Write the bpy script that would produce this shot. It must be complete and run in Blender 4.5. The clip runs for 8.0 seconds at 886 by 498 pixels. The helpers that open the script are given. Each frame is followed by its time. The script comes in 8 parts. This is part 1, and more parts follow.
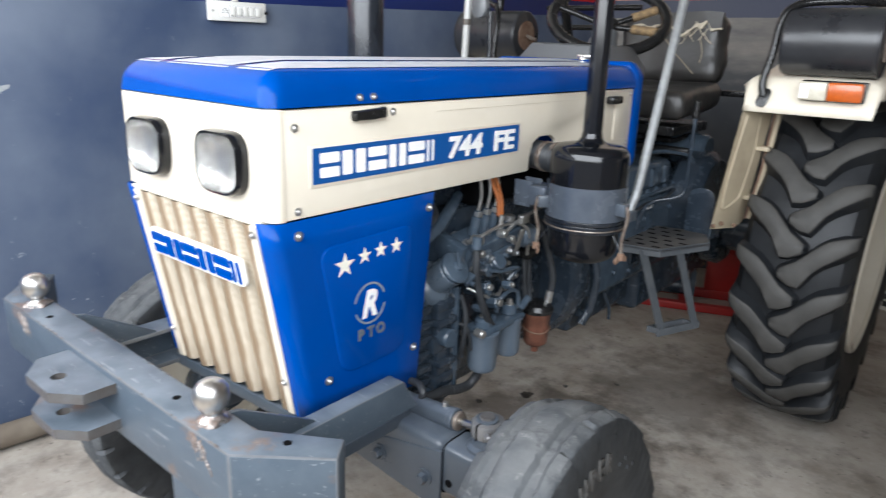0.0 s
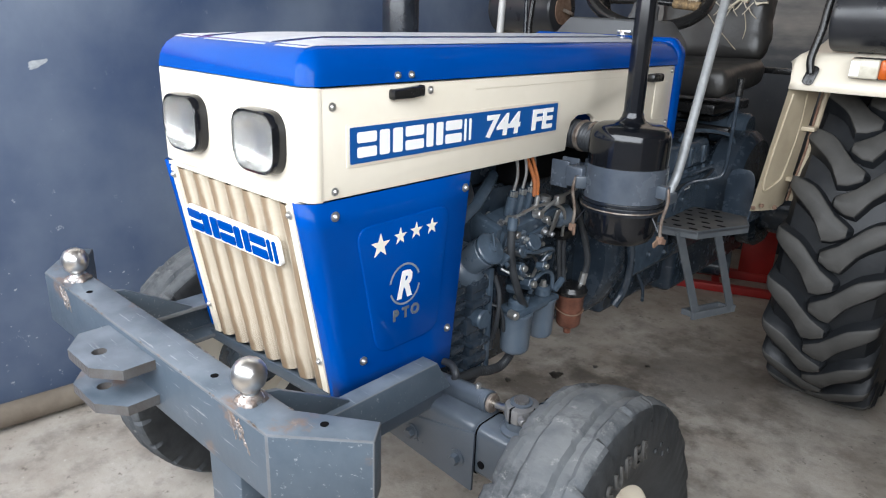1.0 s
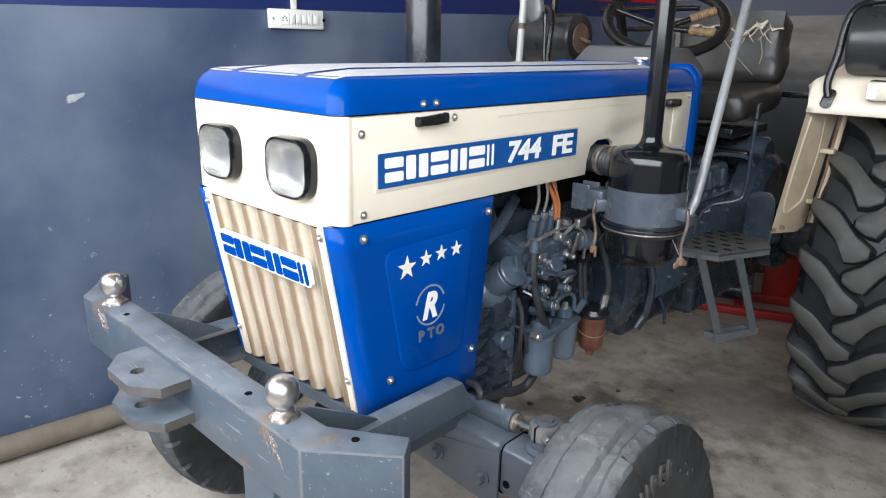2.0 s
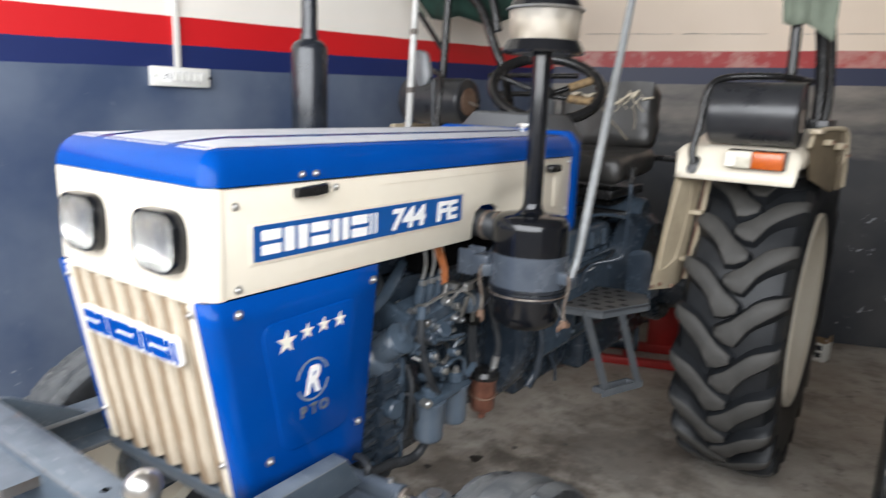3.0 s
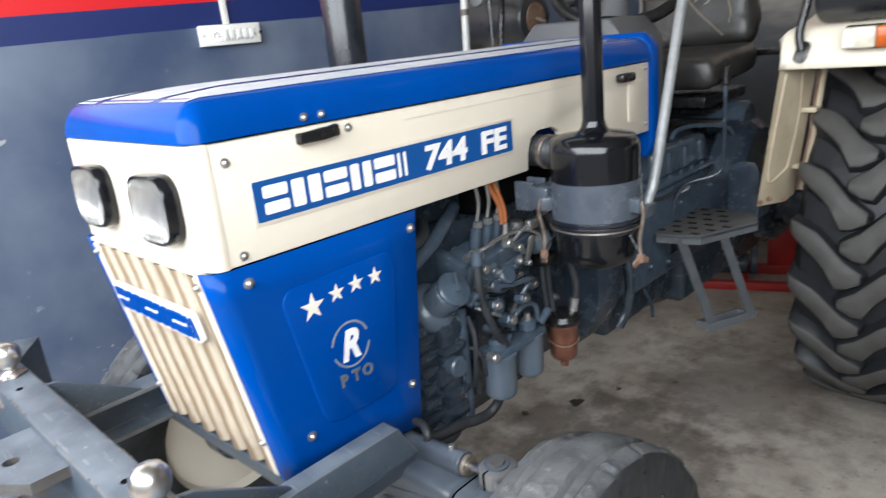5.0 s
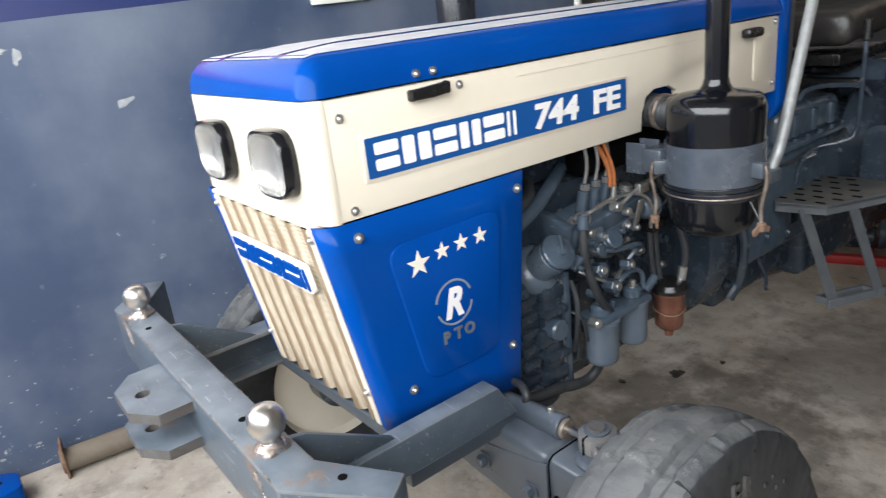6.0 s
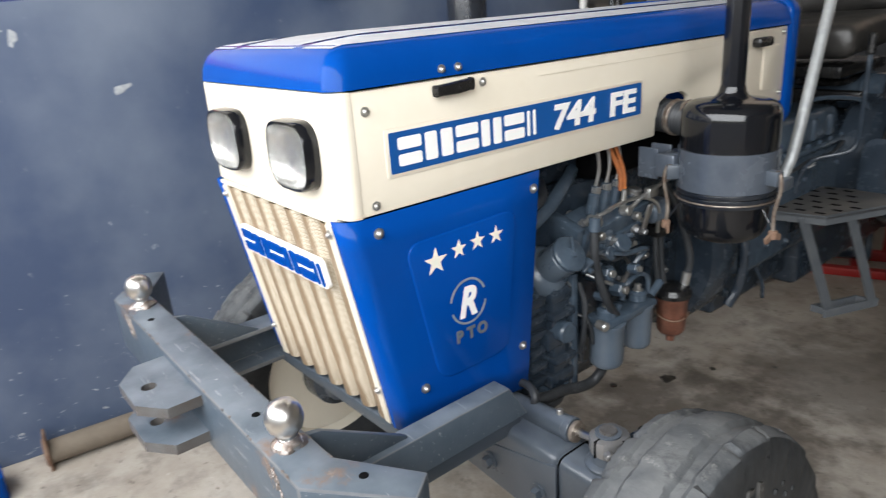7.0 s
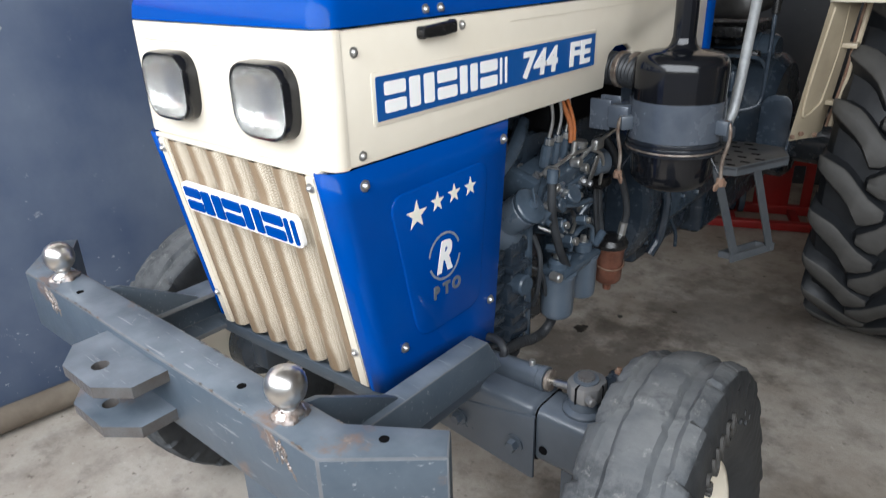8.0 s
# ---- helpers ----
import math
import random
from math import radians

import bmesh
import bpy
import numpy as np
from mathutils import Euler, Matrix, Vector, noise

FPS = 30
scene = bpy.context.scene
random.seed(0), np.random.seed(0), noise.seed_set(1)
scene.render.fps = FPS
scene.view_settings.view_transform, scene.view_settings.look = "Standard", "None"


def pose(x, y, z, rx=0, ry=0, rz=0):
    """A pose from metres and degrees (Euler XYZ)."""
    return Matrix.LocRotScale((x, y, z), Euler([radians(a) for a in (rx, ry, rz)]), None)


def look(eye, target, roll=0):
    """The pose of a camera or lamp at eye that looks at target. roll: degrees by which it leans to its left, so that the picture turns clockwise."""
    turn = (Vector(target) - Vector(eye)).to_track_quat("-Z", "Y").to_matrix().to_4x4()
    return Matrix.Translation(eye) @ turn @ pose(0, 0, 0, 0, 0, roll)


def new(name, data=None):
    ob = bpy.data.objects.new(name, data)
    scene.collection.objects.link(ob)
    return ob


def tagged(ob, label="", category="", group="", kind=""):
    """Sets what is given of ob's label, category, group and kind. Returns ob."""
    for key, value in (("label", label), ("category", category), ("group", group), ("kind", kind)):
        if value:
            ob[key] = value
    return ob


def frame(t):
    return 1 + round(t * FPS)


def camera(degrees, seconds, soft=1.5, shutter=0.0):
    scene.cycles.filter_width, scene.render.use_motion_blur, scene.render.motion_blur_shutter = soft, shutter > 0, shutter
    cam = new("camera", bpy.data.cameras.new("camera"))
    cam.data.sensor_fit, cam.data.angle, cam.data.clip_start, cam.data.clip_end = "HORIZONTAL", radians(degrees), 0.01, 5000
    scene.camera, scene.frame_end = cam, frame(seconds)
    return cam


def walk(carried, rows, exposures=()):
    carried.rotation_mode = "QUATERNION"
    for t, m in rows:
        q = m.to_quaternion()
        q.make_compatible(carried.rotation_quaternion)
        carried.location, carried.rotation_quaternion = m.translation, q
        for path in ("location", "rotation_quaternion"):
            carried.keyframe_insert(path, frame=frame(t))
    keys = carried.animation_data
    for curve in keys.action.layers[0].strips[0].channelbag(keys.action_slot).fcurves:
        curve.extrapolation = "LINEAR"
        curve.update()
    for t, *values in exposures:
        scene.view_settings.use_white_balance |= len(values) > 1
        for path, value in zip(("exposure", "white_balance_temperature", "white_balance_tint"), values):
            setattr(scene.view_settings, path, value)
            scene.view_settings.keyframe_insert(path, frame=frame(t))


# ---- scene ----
cam = camera(67.0, 8.0, soft=1.15, shutter=0.4)
PATH = [
    (0, (1.137, -0.589, 1.41), (-0.079, 0.887, 0.823), 1.9),
    (0.2, (1.124, -0.604, 1.414), (-0.145, 0.818, 0.81), 2.0),
    (0.5, (1.118, -0.591, 1.423), (-0.174, 0.786, 0.763), 2.9),
    (0.7, (1.112, -0.596, 1.411), (-0.152, 0.803, 0.743), 2.9),
    (1, (1.111, -0.587, 1.416), (-0.147, 0.82, 0.756), 2.0),
    (1.2, (1.116, -0.599, 1.413), (-0.151, 0.81, 0.774), 1.3),
    (2.3, (1.129, -0.622, 1.424), (-0.195, 0.762, 0.847), 1.2),
    (2.5, (1.125, -0.616, 1.429), (-0.173, 0.795, 0.859), 1.8),
    (2.7, (1.119, -0.609, 1.433), (-0.124, 0.871, 0.916), 2.4),
    (3, (1.14, -0.58, 1.45), (0.017, 1.018, 1.02), 2.3),
    (3.2, (1.147, -0.556, 1.462), (0.141, 1.132, 1.088), 1.8),
    (3.5, (1.168, -0.508, 1.473), (0.236, 1.227, 1.125), -0.5),
    (3.7, (1.173, -0.483, 1.475), (0.247, 1.255, 1.128), -1.6),
    (4, (1.181, -0.449, 1.474), (0.21, 1.262, 1.11), -3.3),
    (4.2, (1.179, -0.428, 1.459), (0.168, 1.253, 1.072), -3.6),
    (4.5, (1.172, -0.39, 1.439), (0.056, 1.203, 0.971), -4.4),
    (4.7, (1.153, -0.37, 1.419), (-0.076, 1.118, 0.895), -4.9),
    (5.8, (1.12, -0.363, 1.401), (-0.367, 0.785, 0.715), -7.0),
    (6, (1.116, -0.376, 1.405), (-0.405, 0.733, 0.731), -6.6),
    (6.2, (1.114, -0.387, 1.4), (-0.438, 0.684, 0.733), -6.4),
    (6.3, (1.113, -0.391, 1.401), (-0.447, 0.672, 0.731), -6.2),
    (6.5, (1.111, -0.398, 1.403), (-0.476, 0.622, 0.739), -6.1),
    (6.8, (1.096, -0.41, 1.396), (-0.466, 0.638, 0.716), -5.8),
    (7, (1.07, -0.419, 1.404), (-0.414, 0.737, 0.724), -4.3),
    (7.2, (1.033, -0.449, 1.396), (-0.368, 0.792, 0.69), -3.5),
    (7.5, (0.978, -0.492, 1.397), (-0.324, 0.847, 0.681), -3.1),
    (7.8, (0.944, -0.512, 1.388), (-0.286, 0.874, 0.635), -2.2),
    (8, (0.924, -0.52, 1.381), (-0.271, 0.872, 0.583), -1.9),
]
# the camera meters by itself: a little up in the darker views, down towards the end
walk(cam, [(t, look(eye, target, roll)) for t, eye, target, roll in PATH],
     exposures=((0.0, 0.59, 6300, 10), (1.0, 0.50, 6280, 10), (2.5, 0.54, 6420, 10), (3.0, 0.56, 6520, 11), (3.5, 0.54, 6620, 11), (4.0, 0.60, 6400, 10), (4.5, 0.69, 6330, 10), (6.0, 0.58, 6600, 10), (7.0, 0.47, 6650, 10), (7.5, 0.33, 6580, 10), (8.0, 0.23, 6360, 10)))

# ---- daylight: open front of the shed, soft sky and a veiled sun ----
world = bpy.data.worlds.new("sky")
scene.world = world
world.use_nodes = True
wn = world.node_tree.nodes
wl = world.node_tree.links
sky = wn.new("ShaderNodeTexSky")
sky.sky_type = 'NISHITA'
sky.sun_disc = False
sky.sun_elevation = radians(68)
sky.sun_rotation = radians(200)
sky.air_density = 1.3
sky.dust_density = 3.0
wl.new(sky.outputs[0], wn["Background"].inputs[0])
wn["Background"].inputs[1].default_value = 0.118
sun = new("sun", bpy.data.lights.new("sun", 'SUN'))
sun.data.energy = 1.2
sun.data.angle = radians(14)
sun.data.color = (1.0, 0.95, 0.88)
sun.matrix_world = look((-1.2, -3.4, 9.0), (0.0, 0.0, 0.0))
door_light = new("door_daylight", bpy.data.lights.new("door_daylight", 'AREA'))
door_light.data.shape = 'RECTANGLE'
door_light.data.size, door_light.data.size_y = 5.2, 1.7
door_light.data.energy = 176.0
door_light.data.color = (0.94, 0.97, 1.0)
door_light.matrix_world = look((1.0, -1.45, 2.3), (0.4, 1.6, 1.25))


# ---- node helpers ----
def mat(name, col, rough=0.5, metal=0.0, col2=None, scale=8.0, amount=0.5, bump=0.0, bump_scale=60.0, coat=0.0, spec=0.5, rough_var=0.0, detail=4.0, dust=None):
    m = bpy.data.materials.new(name)
    m.use_nodes = True
    nt = m.node_tree
    b = nt.nodes["Principled BSDF"]
    b.inputs["Roughness"].default_value = rough
    b.inputs["Metallic"].default_value = metal
    b.inputs["Coat Weight"].default_value = coat
    b.inputs["Coat Roughness"].default_value = 0.08
    b.inputs["Specular IOR Level"].default_value = spec
    b.inputs["Base Color"].default_value = (*col, 1)
    geo = nt.nodes.new("ShaderNodeTexCoord")
    n = nt.nodes.new("ShaderNodeTexNoise")
    n.inputs["Scale"].default_value = scale
    n.inputs["Detail"].default_value = detail
    n.inputs["Roughness"].default_value = 0.65
    nt.links.new(geo.outputs["Object"], n.inputs["Vector"])
    last = None
    if col2 is not None:
        ramp = nt.nodes.new("ShaderNodeValToRGB")
        ramp.color_ramp.elements[0].position = 0.5 - 0.28 * amount
        ramp.color_ramp.elements[1].position = 0.5 + 0.28 * amount
        ramp.color_ramp.elements[0].color = (*col, 1)
        ramp.color_ramp.elements[1].color = (*col2, 1)
        nt.links.new(n.outputs["Fac"], ramp.inputs["Fac"])
        nt.links.new(ramp.outputs["Color"], b.inputs["Base Color"])
        last = ramp.outputs["Color"]
    if dust is not None:
        # dust settles on faces that look up; grey steel gets its top light here
        nrm = nt.nodes.new("ShaderNodeNewGeometry")
        sep = nt.nodes.new("ShaderNodeSeparateXYZ")
        nt.links.new(nrm.outputs["Normal"], sep.inputs[0])
        mr = nt.nodes.new("ShaderNodeMapRange")
        mr.inputs["From Min"].default_value, mr.inputs["From Max"].default_value = 0.55, 1.0
        mr.inputs["To Max"].default_value = dust[1]
        nt.links.new(sep.outputs["Z"], mr.inputs["Value"])
        mul = nt.nodes.new("ShaderNodeMath")
        mul.operation = 'MULTIPLY'
        nt.links.new(mr.outputs[0], mul.inputs[0])
        n3 = nt.nodes.new("ShaderNodeTexNoise")
        n3.inputs["Scale"].default_value = 14.0
        n3.inputs["Detail"].default_value = 6.0
        nt.links.new(geo.outputs["Object"], n3.inputs["Vector"])
        mr2 = nt.nodes.new("ShaderNodeMapRange")
        mr2.inputs["From Min"].default_value, mr2.inputs["From Max"].default_value = 0.3, 0.7
        nt.links.new(n3.outputs["Fac"], mr2.inputs["Value"])
        nt.links.new(mr2.outputs[0], mul.inputs[1])
        mix = nt.nodes.new("ShaderNodeMixRGB")
        mix.inputs["Color1"].default_value = (*col, 1)
        if last is not None:
            nt.links.new(last, mix.inputs["Color1"])
        mix.inputs["Color2"].default_value = (*dust[0], 1)
        nt.links.new(mul.outputs[0], mix.inputs["Fac"])
        nt.links.new(mix.outputs[0], b.inputs["Base Color"])
    if rough_var:
        mr = nt.nodes.new("ShaderNodeMapRange")
        mr.inputs["To Min"].default_value = max(0.02, rough - rough_var)
        mr.inputs["To Max"].default_value = min(1.0, rough + rough_var)
        nt.links.new(n.outputs["Fac"], mr.inputs["Value"])
        nt.links.new(mr.outputs[0], b.inputs["Roughness"])
    if bump:
        n2 = nt.nodes.new("ShaderNodeTexNoise")
        n2.inputs["Scale"].default_value = bump_scale
        n2.inputs["Detail"].default_value = 5.0
        nt.links.new(geo.outputs["Object"], n2.inputs["Vector"])
        bp = nt.nodes.new("ShaderNodeBump")
        bp.inputs["Strength"].default_value = bump
        bp.inputs["Distance"].default_value = 0.004
        nt.links.new(n2.outputs["Fac"], bp.inputs["Height"])
        nt.links.new(bp.outputs[0], b.inputs["Normal"])
    return m


M_BLUE = mat("blue_paint", (0.0002, 0.047, 0.255), 0.16, col2=(0.0004, 0.054, 0.282), scale=3, coat=0.11, rough_var=0.05, spec=0.05)
M_CREAM = mat("cream_paint", (0.70, 0.642, 0.537), 0.34, col2=(0.66, 0.598, 0.488), scale=5, coat=0.2, bump=0.05, bump_scale=14, rough_var=0.06)
M_CREAM_B = mat("dull_white_paint", (0.60, 0.585, 0.555), 0.36, col2=(0.52, 0.50, 0.46), scale=7, amount=1.1, bump=0.05, rough_var=0.08, detail=7.0)
M_CREAM_OLD = mat("faded_cream_paint", (0.49, 0.42, 0.30), 0.40, col2=(0.32, 0.26, 0.18), scale=9, amount=1.2, bump=0.06)
# dirty cream paint with the shade of the mudguard's inside in the colour
M_FLAP = mat("shaded_dirty_cream_paint", (0.17, 0.13, 0.08), 0.7, col2=(0.065, 0.05, 0.033), scale=14, amount=1.2, bump=0.15, detail=8.0)
# upper faces tinted paler and bluer, for dust and for light from above
M_GREY = mat("grey_implement_paint", (0.036, 0.047, 0.061), 0.32, col2=(0.066, 0.078, 0.094), scale=13, amount=1.5, bump=0.06, rough_var=0.12, dust=((0.195, 0.225, 0.265), 0.40))
M_FILTER = mat("blue_grey_filter_paint", (0.066, 0.090, 0.120), 0.30, col2=(0.105, 0.130, 0.160), scale=18, amount=1.2, bump=0.06, rough_var=0.1, detail=7.0)
M_ENGINE = mat("engine_grey_paint", (0.006, 0.0105, 0.0175), 0.25, col2=(0.042, 0.058, 0.078), scale=22, amount=1.3, bump=0.10, bump_scale=90, rough_var=0.14, spec=0.6, dust=((0.12, 0.115, 0.105), 0.15))
M_ENGINE_L = mat("light_engine_grey", (0.026, 0.040, 0.058), 0.24, col2=(0.072, 0.098, 0.128), scale=26, amount=1.1, bump=0.10, rough_var=0.10, spec=0.6, detail=8.0)
M_BLACK = mat("gloss_black_paint", (0.0028, 0.0036, 0.0055), 0.13, coat=0.15, rough_var=0.04, spec=0.40, col2=(0.006, 0.0065, 0.008), scale=6)
M_BLACK_M = mat("satin_black_paint", (0.0050, 0.0055, 0.0065), 0.25, col2=(0.016, 0.0155, 0.015), scale=20, amount=1.0, rough_var=0.12, bump=0.05, spec=0.4)
M_DRUM = mat("scuffed_black_drum_paint", (0.013, 0.014, 0.017), 0.30, col2=(0.034, 0.035, 0.038), scale=12, amount=1.1, rough_var=0.12, bump=0.12, bump_scale=16, detail=8.0)
M_SIL = mat("silencer_grey", (0.006, 0.008, 0.012), 0.24, col2=(0.016, 0.019, 0.024), scale=9, rough_var=0.10)
M_RUBBER = mat("tyre_rubber", (0.0055, 0.0062, 0.0075), 0.46, col2=(0.024, 0.026, 0.029), scale=9, amount=1.3, bump=0.18, bump_scale=60, spec=0.30, rough_var=0.12, detail=8.0)
M_LUG = mat("dusty_lug_rubber", (0.034, 0.0335, 0.032), 0.62, col2=(0.088, 0.084, 0.078), scale=9, amount=1.3, bump=0.25, bump_scale=50, spec=0.35, detail=7.0)
M_RUBBER_F = mat("dusty_tyre_rubber", (0.040, 0.046, 0.053), 0.75, col2=(0.125, 0.130, 0.133), scale=12, amount=1.25, bump=0.5, bump_scale=55, spec=0.3, detail=9.0, dust=((0.26, 0.255, 0.245), 0.38))
M_RUBBER_D = mat("black_sidewall_rubber", (0.012, 0.0135, 0.015), 0.55, col2=(0.046, 0.048, 0.050), scale=16, amount=1.1, bump=0.3, bump_scale=40, spec=0.25)
M_MUD = mat("muddy_tyre_rubber", (0.006, 0.008, 0.010), 0.28, col2=(0.030, 0.034, 0.038), scale=22, amount=1.0, spec=0.35, bump=0.3, bump_scale=60)
M_SCUFF = mat("dried_mud", (0.30, 0.275, 0.23), 0.85, col2=(0.07, 0.066, 0.060), scale=40, amount=0.9)
M_MUD_TOP = mat("scuffed_lug_rubber", (0.024, 0.027, 0.030), 0.46, col2=(0.062, 0.063, 0.063), scale=14, amount=1.0, bump=0.4, bump_scale=50, spec=0.45)


def spatter(m, size, level, col, strength):
    """Dried mud thrown on in small uneven patches."""
    nt = m.node_tree
    b = nt.nodes["Principled BSDF"]
    cur = b.inputs["Base Color"].links[0].from_socket
    tc = nt.nodes.new("ShaderNodeTexCoord")
    n = nt.nodes.new("ShaderNodeTexNoise")
    n.inputs["Scale"].default_value, n.inputs["Detail"].default_value, n.inputs["Roughness"].default_value = size, 8.0, 0.72
    nt.links.new(tc.outputs["Object"], n.inputs["Vector"])
    mr = nt.nodes.new("ShaderNodeMapRange")
    mr.inputs["From Min"].default_value, mr.inputs["From Max"].default_value, mr.inputs["To Max"].default_value = level, level + 0.10, strength
    nt.links.new(n.outputs["Fac"], mr.inputs["Value"])
    mx = nt.nodes.new("ShaderNodeMixRGB")
    mx.inputs["Color2"].default_value = (*col, 1)
    nt.links.new(mr.outputs[0], mx.inputs["Fac"])
    nt.links.new(cur, mx.inputs["Color1"])
    nt.links.new(mx.outputs[0], b.inputs["Base Color"])


spatter(M_MUD, 38.0, 0.555, (0.27, 0.255, 0.225), 0.7)
spatter(M_MUD, 9.0, 0.54, (0.05, 0.054, 0.058), 0.35)
spatter(M_MUD_TOP, 24.0, 0.60, (0.26, 0.25, 0.225), 0.7)
spatter(M_RUBBER_F, 7.0, 0.50, (0.034, 0.038, 0.043), 0.75)
spatter(M_RUBBER_F, 42.0, 0.60, (0.30, 0.295, 0.28), 0.45)
spatter(M_RUBBER_D, 14.0, 0.60, (0.10, 0.10, 0.098), 0.4)
spatter(M_LUG, 60.0, 0.64, (0.13, 0.118, 0.10), 0.5)
M_CHROME = mat("chrome", (0.70, 0.69, 0.67), 0.30, 1.0, col2=(0.6, 0.58, 0.55), scale=30, rough_var=0.08)
M_STEEL = mat("zinc_steel", (0.55, 0.55, 0.54), 0.38, 0.9, col2=(0.4, 0.39, 0.37), scale=40, rough_var=0.12)
M_POLE = mat("rust_streaked_tube", (0.46, 0.45, 0.43), 0.5, 0.2, col2=(0.22, 0.16, 0.11), scale=16, amount=0.8, rough_var=0.1, detail=8.0)
M_POLE2 = mat("pale_grey_tube_paint", (0.50, 0.50, 0.48), 0.42, 0.1, col2=(0.38, 0.37, 0.35), scale=18, amount=1.0, rough_var=0.1)
M_TUBE = mat("worn_dark_tube", (0.045, 0.043, 0.042), 0.5, col2=(0.13, 0.105, 0.085), scale=20, amount=0.9, detail=8.0, bump=0.1)
M_GALV = mat("galvanised_tube", (0.36, 0.37, 0.37), 0.48, 0.45, col2=(0.20, 0.21, 0.215), scale=48, amount=1.2, rough_var=0.12, bump=0.35, bump_scale=120, detail=7.0)
M_RUST = mat("rusty_steel", (0.14, 0.075, 0.048), 0.8, 0.1, col2=(0.22, 0.145, 0.10), scale=35, bump=0.2)
M_COPPER = mat("copper_bowl", (0.32, 0.130, 0.085), 0.36, 0.5, col2=(0.055, 0.030, 0.024), scale=30, amount=1.2, bump=0.15, detail=8.0)
M_WHITE = mat("white_decal", (0.85, 0.84, 0.82), 0.4)
M_CREAMDEC = mat("cream_decal", (0.80, 0.77, 0.66), 0.45)
M_LABEL = mat("label_blue", (0.004, 0.072, 0.27), 0.35)
M_TOPDEC = mat("dusty_silver_decal", (0.56, 0.57, 0.59), 0.45, col2=(0.36, 0.38, 0.43), scale=16, amount=1.2, rough_var=0.15)
M_SILVER = mat("silver_print", (0.20, 0.25, 0.29), 0.4, 0.2, col2=(0.28, 0.32, 0.35), scale=60)
M_PRINT = mat("dull_grey_print", (0.115, 0.135, 0.155), 0.4, 0.2, col2=(0.16, 0.18, 0.20), scale=60)
# near-black; flat pieces of it stand in for shade in holes and gaps
M_DARK = mat("near_black_fill", (0.004, 0.004, 0.0045), 0.8, spec=0.05)
M_ORANGE = mat("orange_lens", (0.53, 0.108, 0.013), 0.22, coat=0.3, col2=(0.40, 0.075, 0.009), scale=40)
M_CLEARL = mat("clear_white_lens", (0.58, 0.55, 0.46), 0.22, coat=0.3, col2=(0.48, 0.44, 0.35), scale=40)
M_WIRE_O = mat("orange_wire", (0.50, 0.155, 0.035), 0.5, col2=(0.33, 0.11, 0.04), scale=30)
M_HOSE = mat("rubber_hose", (0.018, 0.020, 0.023), 0.5, col2=(0.036, 0.039, 0.043), scale=20)
M_RED = mat("red_painted_steel", (0.42, 0.018, 0.014), 0.45, col2=(0.27, 0.02, 0.018), scale=10, amount=1.2, bump=0.05)
M_SEAT = mat("black_vinyl", (0.010, 0.010, 0.0105), 0.38, col2=(0.050, 0.047, 0.043), scale=8, amount=1.4, bump=0.9, bump_scale=22, rough_var=0.15, detail=9.0)
M_FOAM = mat("torn_foam", (0.50, 0.44, 0.34), 0.9, bump=0.3)
M_BOWL = mat("collected_dust", (0.21, 0.18, 0.14), 0.85, col2=(0.14, 0.12, 0.092), scale=9, amount=1.2, detail=7.0)
M_CANVAS = mat("green_canvas", (0.0015, 0.015, 0.0095), 0.9, col2=(0.004, 0.030, 0.020), scale=14, bump=0.2)
M_CANVAS_F = mat("faded_green_canvas", (0.175, 0.20, 0.155), 0.85, col2=(0.085, 0.105, 0.078), scale=9, amount=1.4, detail=8.0, bump=0.2)
M_PLASTIC = mat("white_switch_plastic", (0.78, 0.77, 0.72), 0.4)
M_PVC = mat("white_pvc", (0.76, 0.74, 0.69), 0.45)
M_CARD = mat("cardboard", (0.36, 0.24, 0.14), 0.85, col2=(0.30, 0.20, 0.115), scale=12)
M_PIPE = mat("old_cement_pipe", (0.21, 0.178, 0.138), 0.85, col2=(0.115, 0.088, 0.064), scale=9, amount=1.1, detail=8.0, bump=0.2)
M_DASH = mat("grey_dash_plastic", (0.075, 0.078, 0.082), 0.6, bump=0.05)
M_CORD = mat("worn_cord_wrap", (0.24, 0.16, 0.075), 0.8, col2=(0.09, 0.06, 0.035), scale=60, bump=0.4)


